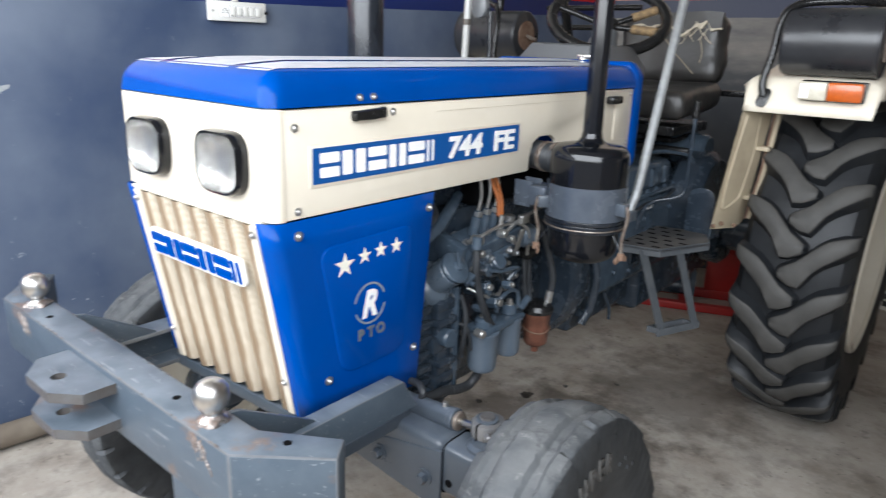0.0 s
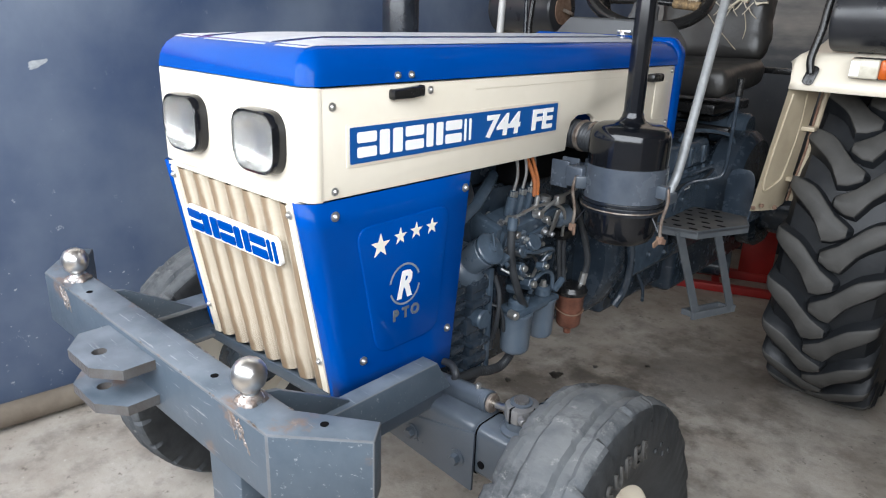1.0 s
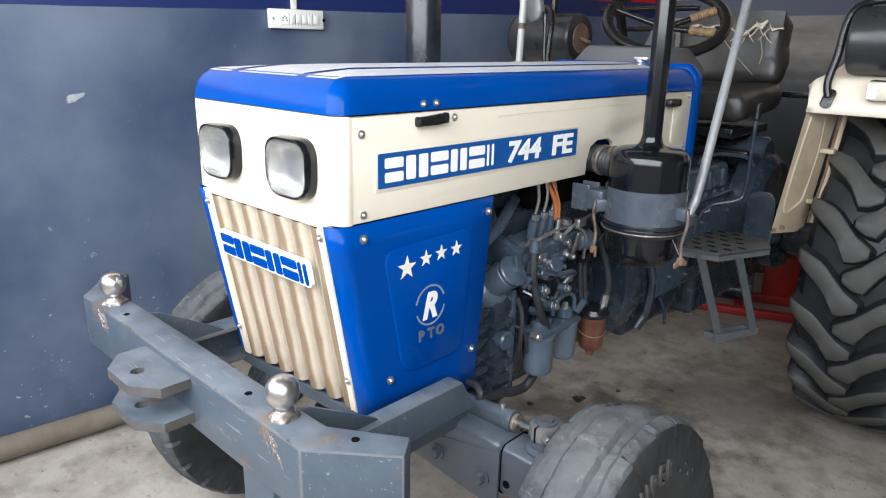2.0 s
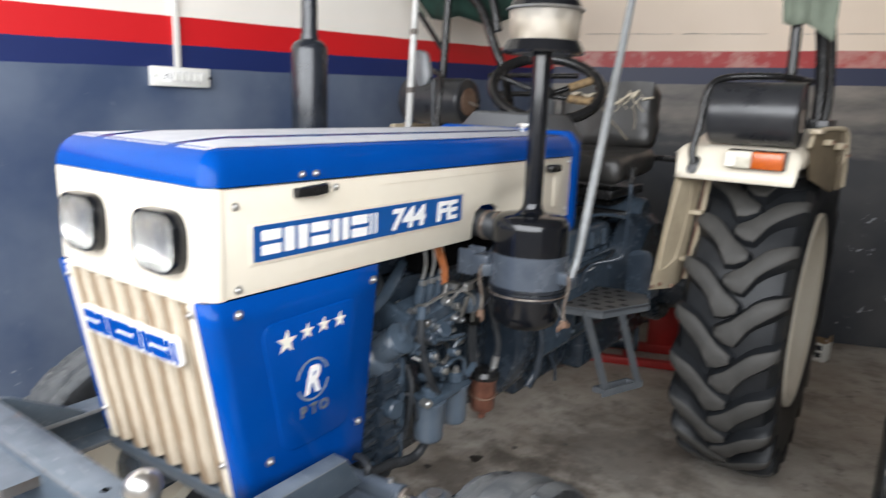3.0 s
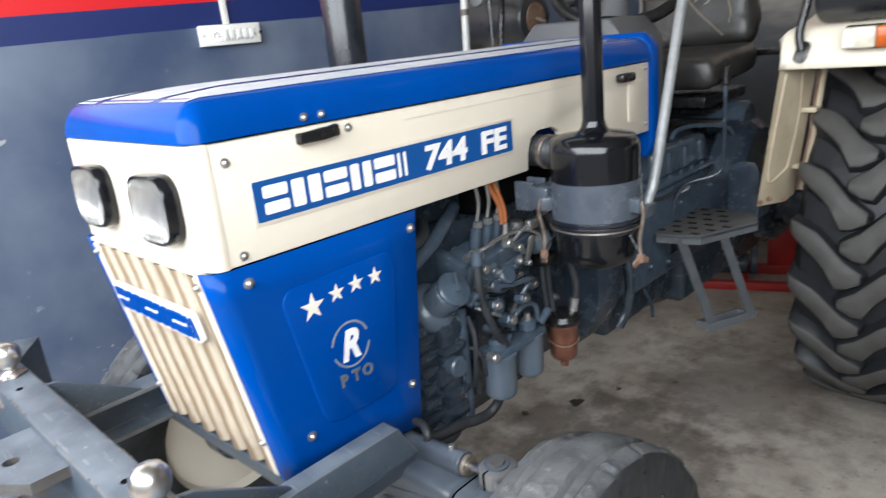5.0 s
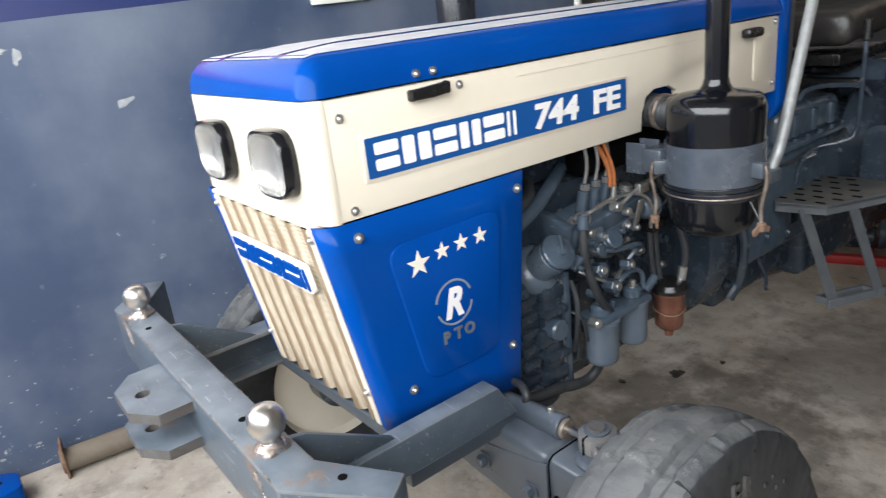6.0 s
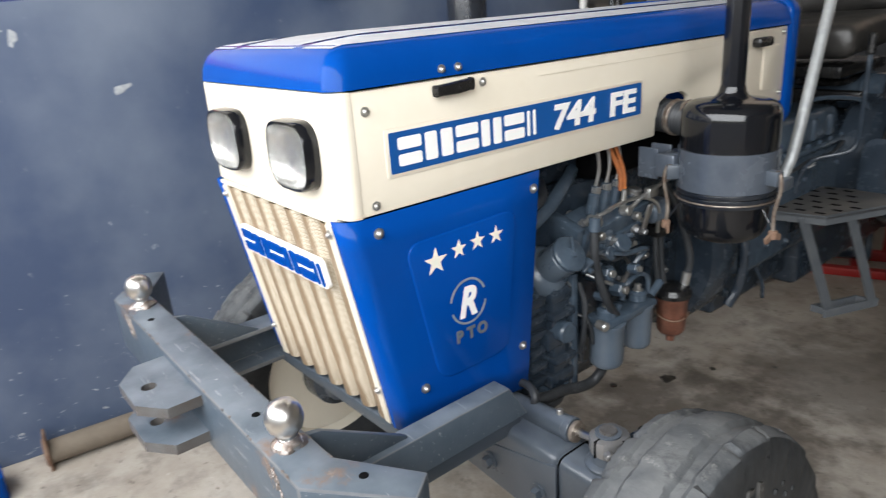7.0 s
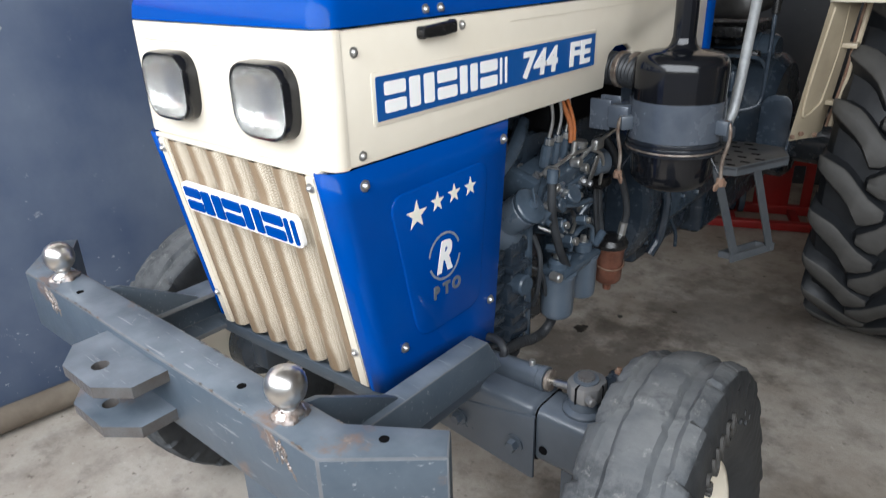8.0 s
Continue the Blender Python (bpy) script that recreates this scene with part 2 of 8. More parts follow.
def wall_material(name, lower, stain_sheen, marks, red, navy, stripe_z, upper, rise, paler_top=False):
    """Painted plaster: grey-blue dado, navy and red bands, off-white above, with flakes and stains."""
    m = bpy.data.materials.new(name)
    m.use_nodes = True
    nt = m.node_tree
    L = nt.links.new
    b = nt.nodes["Principled BSDF"]
    b.inputs["Roughness"].default_value = 0.46
    b.inputs["Specular IOR Level"].default_value = 0.45
    geo = nt.nodes.new("ShaderNodeTexCoord")
    sep = nt.nodes.new("ShaderNodeSeparateXYZ")
    L(geo.outputs["Object"], sep.inputs[0])
    wob = nt.nodes.new("ShaderNodeTexNoise")
    wob.inputs["Scale"].default_value = 3.0
    L(geo.outputs["Object"], wob.inputs["Vector"])
    zz = nt.nodes.new("ShaderNodeMath")
    zz.operation = 'MULTIPLY_ADD'
    zz.inputs[1].default_value = 0.008
    L(wob.outputs["Fac"], zz.inputs[0])
    lean = nt.nodes.new("ShaderNodeMath")
    lean.operation = 'MULTIPLY_ADD'
    lean.inputs[1].default_value = -rise
    L(sep.outputs["Y"], lean.inputs[0])
    L(sep.outputs["Z"], lean.inputs[2])
    L(lean.outputs[0], zz.inputs[2])
    n1 = nt.nodes.new("ShaderNodeTexNoise")
    n1.inputs["Scale"].default_value, n1.inputs["Detail"].default_value = 2.2, 7.0
    L(geo.outputs["Object"], n1.inputs["Vector"])
    low = nt.nodes.new("ShaderNodeValToRGB")
    low.color_ramp.elements[0].position, low.color_ramp.elements[1].position = 0.33, 0.7
    low.color_ramp.elements[0].color, low.color_ramp.elements[1].color = (*lower, 1), (*stain_sheen, 1)
    L(n1.outputs["Fac"], low.inputs["Fac"])
    cur = low.outputs["Color"]

    def over(color_socket_or_value, mask):
        nonlocal cur
        mx = nt.nodes.new("ShaderNodeMixRGB")
        L(mask, mx.inputs["Fac"])
        L(cur, mx.inputs["Color1"])
        if isinstance(color_socket_or_value, tuple):
            mx.inputs["Color2"].default_value = (*color_socket_or_value, 1)
        else:
            L(color_socket_or_value, mx.inputs["Color2"])
        cur = mx.outputs["Color"]

    def above(z):
        g = nt.nodes.new("ShaderNodeMath")
        g.operation = 'GREATER_THAN'
        g.inputs[1].default_value = z + 0.004
        L(zz.outputs[0], g.inputs[0])
        return g.outputs[0]

    def flakes(scale, cut, soft, seedv):
        mp = nt.nodes.new("ShaderNodeMapping")
        mp.inputs["Location"].default_value = (seedv, seedv * 1.7, seedv * 0.6)
        L(geo.outputs["Object"], mp.inputs["Vector"])
        f = nt.nodes.new("ShaderNodeTexNoise")
        f.inputs["Scale"].default_value, f.inputs["Detail"].default_value, f.inputs["Roughness"].default_value = scale, 6.0, 0.75
        L(mp.outputs[0], f.inputs["Vector"])
        r = nt.nodes.new("ShaderNodeMapRange")
        r.inputs["From Min"].default_value, r.inputs["From Max"].default_value = cut, cut + soft
        L(f.outputs["Fac"], r.inputs["Value"])
        return r.outputs[0]

    if paler_top:
        # paler grey-brown towards the top of the dado, broken up by noise
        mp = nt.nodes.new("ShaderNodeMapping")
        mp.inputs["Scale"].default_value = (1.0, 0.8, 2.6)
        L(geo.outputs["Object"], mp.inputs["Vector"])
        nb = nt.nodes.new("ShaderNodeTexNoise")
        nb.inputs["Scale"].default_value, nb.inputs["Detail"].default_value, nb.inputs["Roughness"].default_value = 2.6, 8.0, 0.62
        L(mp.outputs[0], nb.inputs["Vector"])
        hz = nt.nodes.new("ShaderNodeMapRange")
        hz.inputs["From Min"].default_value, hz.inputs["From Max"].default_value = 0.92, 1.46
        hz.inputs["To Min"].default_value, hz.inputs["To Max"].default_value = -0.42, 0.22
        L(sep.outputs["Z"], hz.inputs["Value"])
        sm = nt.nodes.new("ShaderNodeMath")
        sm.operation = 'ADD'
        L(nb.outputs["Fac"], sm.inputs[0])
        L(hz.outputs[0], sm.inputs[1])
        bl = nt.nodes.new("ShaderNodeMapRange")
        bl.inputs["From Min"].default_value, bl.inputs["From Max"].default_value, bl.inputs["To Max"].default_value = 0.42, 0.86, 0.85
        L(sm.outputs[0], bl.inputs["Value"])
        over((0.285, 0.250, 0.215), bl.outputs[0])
    # scraped flecks, denser near the foot of the wall
    fl = flakes(16.0, 0.66, 0.03, 3.1)
    drop = nt.nodes.new("ShaderNodeMapRange")
    drop.inputs["From Min"].default_value, drop.inputs["From Max"].default_value = 1.0, 0.0
    drop.inputs["To Min"].default_value, drop.inputs["To Max"].default_value = 0.12, marks
    L(sep.outputs["Z"], drop.inputs["Value"])
    fm = nt.nodes.new("ShaderNodeMath")
    fm.operation = 'MULTIPLY'
    L(fl, fm.inputs[0])
    L(drop.outputs[0], fm.inputs[1])
    over((0.62, 0.63, 0.62), fm.outputs[0])
    over(navy, above(stripe_z[2]))
    over(red, above(stripe_z[1]))
    if marks > 0.85:
        fm2 = nt.nodes.new("ShaderNodeMath")
        fm2.operation = 'MULTIPLY'
        L(flakes(5.0, 0.47, 0.12, 7.7), fm2.inputs[0])
        L(above(stripe_z[1]), fm2.inputs[1])
        half = nt.nodes.new("ShaderNodeMath")
        half.operation = 'MULTIPLY'
        half.inputs[1].default_value = 0.55
        L(fm2.outputs[0], half.inputs[0])
        over((0.62, 0.42, 0.36), half.outputs[0])
    up = nt.nodes.new("ShaderNodeValToRGB")
    up.color_ramp.elements[0].position, up.color_ramp.elements[1].position = 0.3, 0.75
    up.color_ramp.elements[0].color = (*upper, 1)
    up.color_ramp.elements[1].color = (upper[0] * 0.93, upper[1] * 0.92, upper[2] * 0.9, 1)
    L(n1.outputs["Fac"], up.inputs["Fac"])
    over(up.outputs["Color"], above(stripe_z[0]))
    L(cur, b.inputs["Base Color"])
    n2 = nt.nodes.new("ShaderNodeTexNoise")
    n2.inputs["Scale"].default_value, n2.inputs["Detail"].default_value = 35.0, 6.0
    L(geo.outputs["Object"], n2.inputs["Vector"])
    bp = nt.nodes.new("ShaderNodeBump")
    bp.inputs["Strength"].default_value, bp.inputs["Distance"].default_value = 0.2, 0.004
    L(n2.outputs["Fac"], bp.inputs["Height"])
    L(bp.outputs[0], b.inputs["Normal"])
    return m


def concrete(name, base, pale, dark, oil_and_shade=()):
    m = bpy.data.materials.new(name)
    m.use_nodes = True
    nt = m.node_tree
    L = nt.links.new
    b = nt.nodes["Principled BSDF"]
    b.inputs["Roughness"].default_value = 0.78
    geo = nt.nodes.new("ShaderNodeTexCoord")

    def nz(scale, detail=6.0, rough=0.65):
        n = nt.nodes.new("ShaderNodeTexNoise")
        n.inputs["Scale"].default_value, n.inputs["Detail"].default_value, n.inputs["Roughness"].default_value = scale, detail, rough
        L(geo.outputs["Object"], n.inputs["Vector"])
        return n.outputs["Fac"]

    r = nt.nodes.new("ShaderNodeValToRGB")
    r.color_ramp.elements[0].position, r.color_ramp.elements[1].position = 0.32, 0.68
    r.color_ramp.elements[0].color, r.color_ramp.elements[1].color = (*base, 1), (*pale, 1)
    L(nz(3.0, 8.0), r.inputs["Fac"])
    cur = r.outputs["Color"]
    for scale, lo, hi, col, top in ((4.0, 0.50, 0.68, dark, 0.50), (10.0, 0.54, 0.70, dark, 0.38), (26.0, 0.62, 0.70, dark, 0.65), (60.0, 0.62, 0.75, tuple(v * 0.7 for v in base), 0.5), (48.0, 0.66, 0.72, tuple(min(1, v * 1.35) for v in pale), 0.6)):
        mr = nt.nodes.new("ShaderNodeMapRange")
        mr.inputs["From Min"].default_value, mr.inputs["From Max"].default_value, mr.inputs["To Max"].default_value = lo, hi, top
        L(nz(scale), mr.inputs["Value"])
        mx = nt.nodes.new("ShaderNodeMixRGB")
        L(mr.outputs[0], mx.inputs["Fac"])
        L(cur, mx.inputs["Color1"])
        mx.inputs["Color2"].default_value = (*col, 1)
        cur = mx.outputs["Color"]
    # oil patches under the tractor that also put its shadow into the floor colour
    for x, y, radius, top in oil_and_shade:
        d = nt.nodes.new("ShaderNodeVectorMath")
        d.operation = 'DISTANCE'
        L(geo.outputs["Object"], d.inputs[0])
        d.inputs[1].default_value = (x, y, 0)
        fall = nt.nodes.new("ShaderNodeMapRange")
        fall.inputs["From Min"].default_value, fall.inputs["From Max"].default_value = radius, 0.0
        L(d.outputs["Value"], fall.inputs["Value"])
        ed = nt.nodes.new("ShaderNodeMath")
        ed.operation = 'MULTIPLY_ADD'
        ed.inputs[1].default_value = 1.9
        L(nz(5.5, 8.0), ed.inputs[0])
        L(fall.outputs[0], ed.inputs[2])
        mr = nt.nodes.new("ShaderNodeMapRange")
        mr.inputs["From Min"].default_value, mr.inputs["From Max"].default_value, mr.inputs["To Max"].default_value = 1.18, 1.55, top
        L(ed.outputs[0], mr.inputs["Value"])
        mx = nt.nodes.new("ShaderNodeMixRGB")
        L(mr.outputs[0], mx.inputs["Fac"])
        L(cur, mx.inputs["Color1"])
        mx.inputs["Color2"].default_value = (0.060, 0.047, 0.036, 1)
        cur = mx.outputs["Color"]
    L(cur, b.inputs["Base Color"])
    bp = nt.nodes.new("ShaderNodeBump")
    bp.inputs["Strength"].default_value, bp.inputs["Distance"].default_value = 0.35, 0.006
    L(nz(40.0, 8.0, 0.7), bp.inputs["Height"])
    L(bp.outputs[0], b.inputs["Normal"])
    return m


def mesh_grille(name):
    """Cream expanded-metal mesh: small dark diamonds in a painted sheet."""
    m = bpy.data.materials.new(name)
    m.use_nodes = True
    nt = m.node_tree
    L = nt.links.new
    b = nt.nodes["Principled BSDF"]
    b.inputs["Roughness"].default_value = 0.5
    geo = nt.nodes.new("ShaderNodeTexCoord")
    mp = nt.nodes.new("ShaderNodeMapping")
    mp.inputs["Rotation"].default_value = (radians(90), 0, 0)
    L(geo.outputs["Object"], mp.inputs["Vector"])
    br = nt.nodes.new("ShaderNodeTexBrick")
    br.inputs["Scale"].default_value = 105.0
    br.inputs["Mortar Size"].default_value = 0.058
    br.inputs["Mortar Smooth"].default_value = 0.4
    br.inputs["Color1"].default_value = (0.16, 0.12, 0.08, 1)
    br.inputs["Color2"].default_value = (0.24, 0.19, 0.13, 1)
    br.inputs["Mortar"].default_value = (0.65, 0.578, 0.462, 1)
    L(mp.outputs[0], br.inputs["Vector"])
    n = nt.nodes.new("ShaderNodeTexNoise")
    n.inputs["Scale"].default_value = 9.0
    L(geo.outputs["Object"], n.inputs["Vector"])
    mx = nt.nodes.new("ShaderNodeMixRGB")
    mr = nt.nodes.new("ShaderNodeMapRange")
    mr.inputs["To Min"].default_value, mr.inputs["To Max"].default_value = 0.6, 1.0
    L(n.outputs["Fac"], mr.inputs["Value"])
    L(mr.outputs[0], mx.inputs["Fac"])
    mx.inputs["Color1"].default_value = (0.62, 0.545, 0.43, 1)
    L(br.outputs["Color"], mx.inputs["Color2"])
    # brown dust lodged in the folds, darkened further to carry the folds' shade
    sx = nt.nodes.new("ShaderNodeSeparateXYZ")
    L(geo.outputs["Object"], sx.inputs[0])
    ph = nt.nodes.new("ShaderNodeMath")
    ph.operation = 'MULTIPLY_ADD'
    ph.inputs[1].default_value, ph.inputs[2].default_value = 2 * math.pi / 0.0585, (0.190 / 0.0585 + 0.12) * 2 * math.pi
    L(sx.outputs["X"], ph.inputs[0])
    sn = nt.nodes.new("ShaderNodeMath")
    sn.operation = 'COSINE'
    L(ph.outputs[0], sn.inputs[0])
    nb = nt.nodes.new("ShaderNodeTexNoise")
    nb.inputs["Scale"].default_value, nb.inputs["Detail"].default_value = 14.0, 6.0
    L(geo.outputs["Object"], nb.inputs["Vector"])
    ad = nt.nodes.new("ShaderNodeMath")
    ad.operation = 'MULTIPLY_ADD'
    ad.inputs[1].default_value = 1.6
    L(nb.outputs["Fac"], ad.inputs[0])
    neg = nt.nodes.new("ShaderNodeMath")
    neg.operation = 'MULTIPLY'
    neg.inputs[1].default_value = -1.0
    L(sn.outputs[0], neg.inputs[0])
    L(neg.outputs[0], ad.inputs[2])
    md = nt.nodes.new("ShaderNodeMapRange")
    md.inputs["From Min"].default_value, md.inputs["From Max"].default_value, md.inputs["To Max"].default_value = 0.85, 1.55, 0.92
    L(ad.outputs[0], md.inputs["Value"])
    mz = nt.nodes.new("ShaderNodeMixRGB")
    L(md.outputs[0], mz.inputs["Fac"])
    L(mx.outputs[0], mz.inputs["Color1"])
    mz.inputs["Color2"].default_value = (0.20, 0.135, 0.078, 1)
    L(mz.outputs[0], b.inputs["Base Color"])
    return m


def worn_steel(name, spots):
    """Grey paint with fine scratches, tops paler for dust and sky light, and rust round the given places (x, y, z,
    radius, strength).
    """
    m = mat(name, (0.042, 0.060, 0.080), 0.38, col2=(0.078, 0.099, 0.122), scale=21, amount=1.4, bump=0.10, rough_var=0.14, detail=8.0, dust=((0.225, 0.255, 0.290), 0.50))
    nt = m.node_tree
    L = nt.links.new
    b = nt.nodes["Principled BSDF"]
    cur = b.inputs["Base Color"].links[0].from_socket
    tc = nt.nodes.new("ShaderNodeTexCoord")

    def nz(scale, detail=6.0, stretch=None):
        n = nt.nodes.new("ShaderNodeTexNoise")
        n.inputs["Scale"].default_value, n.inputs["Detail"].default_value, n.inputs["Roughness"].default_value = scale, detail, 0.7
        src = tc.outputs["Object"]
        if stretch:
            mp = nt.nodes.new("ShaderNodeMapping")
            mp.inputs["Scale"].default_value = stretch
            mp.inputs["Rotation"].default_value = (0.4, 0.3, 0.7)
            L(src, mp.inputs["Vector"])
            src = mp.outputs[0]
        L(src, n.inputs["Vector"])
        return n.outputs["Fac"]

    def ramp(sock, lo, hi, top=1.0):
        mr = nt.nodes.new("ShaderNodeMapRange")
        mr.inputs["From Min"].default_value, mr.inputs["From Max"].default_value, mr.inputs["To Max"].default_value = lo, hi, top
        L(sock, mr.inputs["Value"])
        return mr.outputs[0]

    def op(kind, a, c):
        q = nt.nodes.new("ShaderNodeMath")
        q.operation = kind
        for i, v in enumerate((a, c)):
            if isinstance(v, float):
                q.inputs[i].default_value = v
            else:
                L(v, q.inputs[i])
        return q.outputs[0]

    def over(fac, col):
        nonlocal cur
        mx = nt.nodes.new("ShaderNodeMixRGB")
        L(fac, mx.inputs["Fac"])
        L(cur, mx.inputs["Color1"])
        mx.inputs["Color2"].default_value = (*col, 1)
        cur = mx.outputs["Color"]

    over(ramp(nz(9.0, 3.0, (1.0, 14.0, 14.0)), 0.645, 0.69, 0.48), (0.34, 0.35, 0.36))
    over(ramp(nz(70.0, 3.0), 0.70, 0.74, 0.6), (0.40, 0.40, 0.40))
    near = None
    for x, y, z, r, k in spots:
        d = nt.nodes.new("ShaderNodeVectorMath")
        d.operation = 'DISTANCE'
        L(tc.outputs["Object"], d.inputs[0])
        d.inputs[1].default_value = (x, y, z)
        v = ramp(d.outputs["Value"], r, 0.0, k)
        near = v if near is None else op('MAXIMUM', near, v)
    rough_edge = nz(22.0, 9.0)
    mask = op('MULTIPLY', near, 1.0)
    mask = op('ADD', mask, op('MULTIPLY', op('SUBTRACT', rough_edge, 0.5), 2.2))
    stray = ramp(nz(30.0, 9.0), 0.71, 0.76, 0.5)
    over(op('MAXIMUM', ramp(mask, 0.42, 0.78, 0.80), stray), (0.155, 0.098, 0.068))
    over(ramp(op('MULTIPLY', near, nz(90.0, 4.0)), 0.36, 0.50, 0.7), (0.32, 0.22, 0.15))
    L(cur, b.inputs["Base Color"])
    return m


def glass(name, rough=0.05, tint=(1, 1, 1)):
    m = bpy.data.materials.new(name)
    m.use_nodes = True
    b = m.node_tree.nodes["Principled BSDF"]
    b.inputs["Base Color"].default_value = (*tint, 1)
    b.inputs["Transmission Weight"].default_value = 1.0
    b.inputs["Roughness"].default_value = rough
    b.inputs["IOR"].default_value = 1.2
    return m


def frosted(name):
    """Scratched clear plastic under a thin coat of dust."""
    m = bpy.data.materials.new(name)
    m.use_nodes = True
    nt = m.node_tree
    b = nt.nodes["Principled BSDF"]
    b.inputs["Roughness"].default_value = 0.36
    b.inputs["IOR"].default_value = 1.3
    tc = nt.nodes.new("ShaderNodeTexCoord")
    n = nt.nodes.new("ShaderNodeTexNoise")
    n.inputs["Scale"].default_value, n.inputs["Detail"].default_value = 26.0, 8.0
    nt.links.new(tc.outputs["Object"], n.inputs["Vector"])
    ramp = nt.nodes.new("ShaderNodeMapRange")
    ramp.inputs["From Min"].default_value, ramp.inputs["From Max"].default_value = 0.35, 0.65
    ramp.inputs["To Min"].default_value, ramp.inputs["To Max"].default_value = 0.90, 0.62
    nt.links.new(n.outputs["Fac"], ramp.inputs["Value"])
    nt.links.new(ramp.outputs[0], b.inputs["Transmission Weight"])
    b.inputs["Base Color"].default_value = (0.50, 0.46, 0.40, 1)
    return m


M_REFLECT = mat("lamp_reflector", (0.60, 0.60, 0.59), 0.23, 0.9, col2=(0.42, 0.42, 0.41), scale=18, rough_var=0.1)
M_GLASS = glass("headlight_glass", 0.10, (0.95, 0.95, 0.93))
M_CUT = mat("flame_cut_edge", (0.125, 0.129, 0.134), 0.42, 0.3, col2=(0.085, 0.070, 0.060), scale=20, amount=1.0, bump=0.6, bump_scale=90)
M_FOOT = mat("worn_foot_plate", (0.040, 0.046, 0.053), 0.45, col2=(0.105, 0.098, 0.090), scale=12, amount=1.6, bump=0.1, rough_var=0.15, detail=8.0, dust=((0.17, 0.145, 0.12), 0.45))
M_BOWLG = frosted("dusty_clear_plastic")
M_STEP = mat("worn_step_steel", (0.070, 0.083, 0.098), 0.36, 0.2, col2=(0.150, 0.158, 0.165), scale=22, amount=1.4, bump=0.08, rough_var=0.12, detail=8.0)
M_KNUCKLE = mat("worn_knuckle_steel", (0.135, 0.155, 0.180), 0.34, 0.4, col2=(0.21, 0.195, 0.18), scale=26, amount=1.2, bump=0.15)
M_WELD = mat("weld_metal", (0.26, 0.25, 0.245), 0.42, 0.7, col2=(0.16, 0.11, 0.08), scale=60, amount=0.8, bump=0.8, bump_scale=70)
M_ROD = mat("dull_plated_rod", (0.27, 0.235, 0.20), 0.40, 0.5, col2=(0.12, 0.085, 0.065), scale=50)
M_BAND = mat("dirty_galvanised_band", (0.034, 0.045, 0.064), 0.25, 0.2, col2=(0.105, 0.120, 0.142), scale=18, amount=1.6, bump=0.1, rough_var=0.12)
M_MIRB = mat("grey_mirror_shell", (0.15, 0.16, 0.17), 0.4, col2=(0.20, 0.205, 0.21), scale=20)
M_BEAM = worn_steel("worn_hitch_steel", ((0.425, -0.118, 0.865, 0.062, 0.75), (-0.43, -0.12, 0.865, 0.06, 0.6), (0.327, -0.150, 0.85, 0.06, 0.75), (-0.345, -0.150, 0.85, 0.06, 0.75), (0.0, -0.19, 0.786, 0.05, 0.7),
                                       (-0.085, -0.235, 0.775, 0.05, 0.8), (0.05, -0.105, 0.865, 0.05, 0.5), (0.535, -0.068, 0.84, 0.04, 0.45), (0.25, -0.16, 0.76, 0.04, 0.6), (-0.12, -0.1, 0.865, 0.04, 0.5)))
M_EDGE = mat("worn_steel_edge", (0.205, 0.222, 0.240), 0.38, 0.3, col2=(0.095, 0.095, 0.098), scale=32, amount=1.6, detail=8.0)
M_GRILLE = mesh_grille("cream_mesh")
# left wall: second tone raised so the noise carries its glossy sheen
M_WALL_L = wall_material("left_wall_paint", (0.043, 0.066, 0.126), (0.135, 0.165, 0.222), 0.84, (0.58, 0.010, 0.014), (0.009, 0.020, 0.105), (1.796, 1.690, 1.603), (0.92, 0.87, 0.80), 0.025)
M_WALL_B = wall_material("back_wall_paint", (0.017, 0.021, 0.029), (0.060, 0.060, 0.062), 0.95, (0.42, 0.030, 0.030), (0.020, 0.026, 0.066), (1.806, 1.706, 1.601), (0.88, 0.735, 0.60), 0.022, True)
M_PLASTER = mat("plain_plaster", (0.26, 0.24, 0.21), 0.8, col2=(0.21, 0.19, 0.17), scale=2, bump=0.1)
M_CEIL = mat("ceiling_sheet", (0.16, 0.145, 0.13), 0.85, col2=(0.12, 0.11, 0.10), scale=1.5, bump=0.1)
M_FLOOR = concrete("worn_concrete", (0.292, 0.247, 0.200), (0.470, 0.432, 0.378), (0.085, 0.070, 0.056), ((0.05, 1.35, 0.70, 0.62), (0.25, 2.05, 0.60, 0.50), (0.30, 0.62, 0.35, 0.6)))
M_APRON = concrete("outside_concrete", (0.26, 0.25, 0.235), (0.36, 0.35, 0.33), (0.12, 0.11, 0.10))


# ---- mesh helpers ----
def part(name, bm, material, parent=None, label="", sharp=35):
    me = bpy.data.meshes.new(name)
    bm.normal_update()
    bm.to_mesh(me)
    bm.free()
    for p in me.polygons:
        p.use_smooth = True
    me.set_sharp_from_angle(angle=radians(sharp))
    me.materials.append(material)
    ob = new(name, me)
    ob.parent = parent
    if label:
        tagged(ob, label)
    return ob


def thing(name, label, category, group="", kind="", at=(0, 0, 0)):
    ob = new(name)
    ob.location = at
    ob.empty_display_size = 0.1
    return tagged(ob, label, category, group, kind)


def merge(bm, tmp, m=None):
    if m is not None:
        bmesh.ops.transform(tmp, matrix=m, verts=tmp.verts)
    me = bpy.data.meshes.new("tmp")
    tmp.to_mesh(me)
    tmp.free()
    bm.from_mesh(me)
    bpy.data.meshes.remove(me)


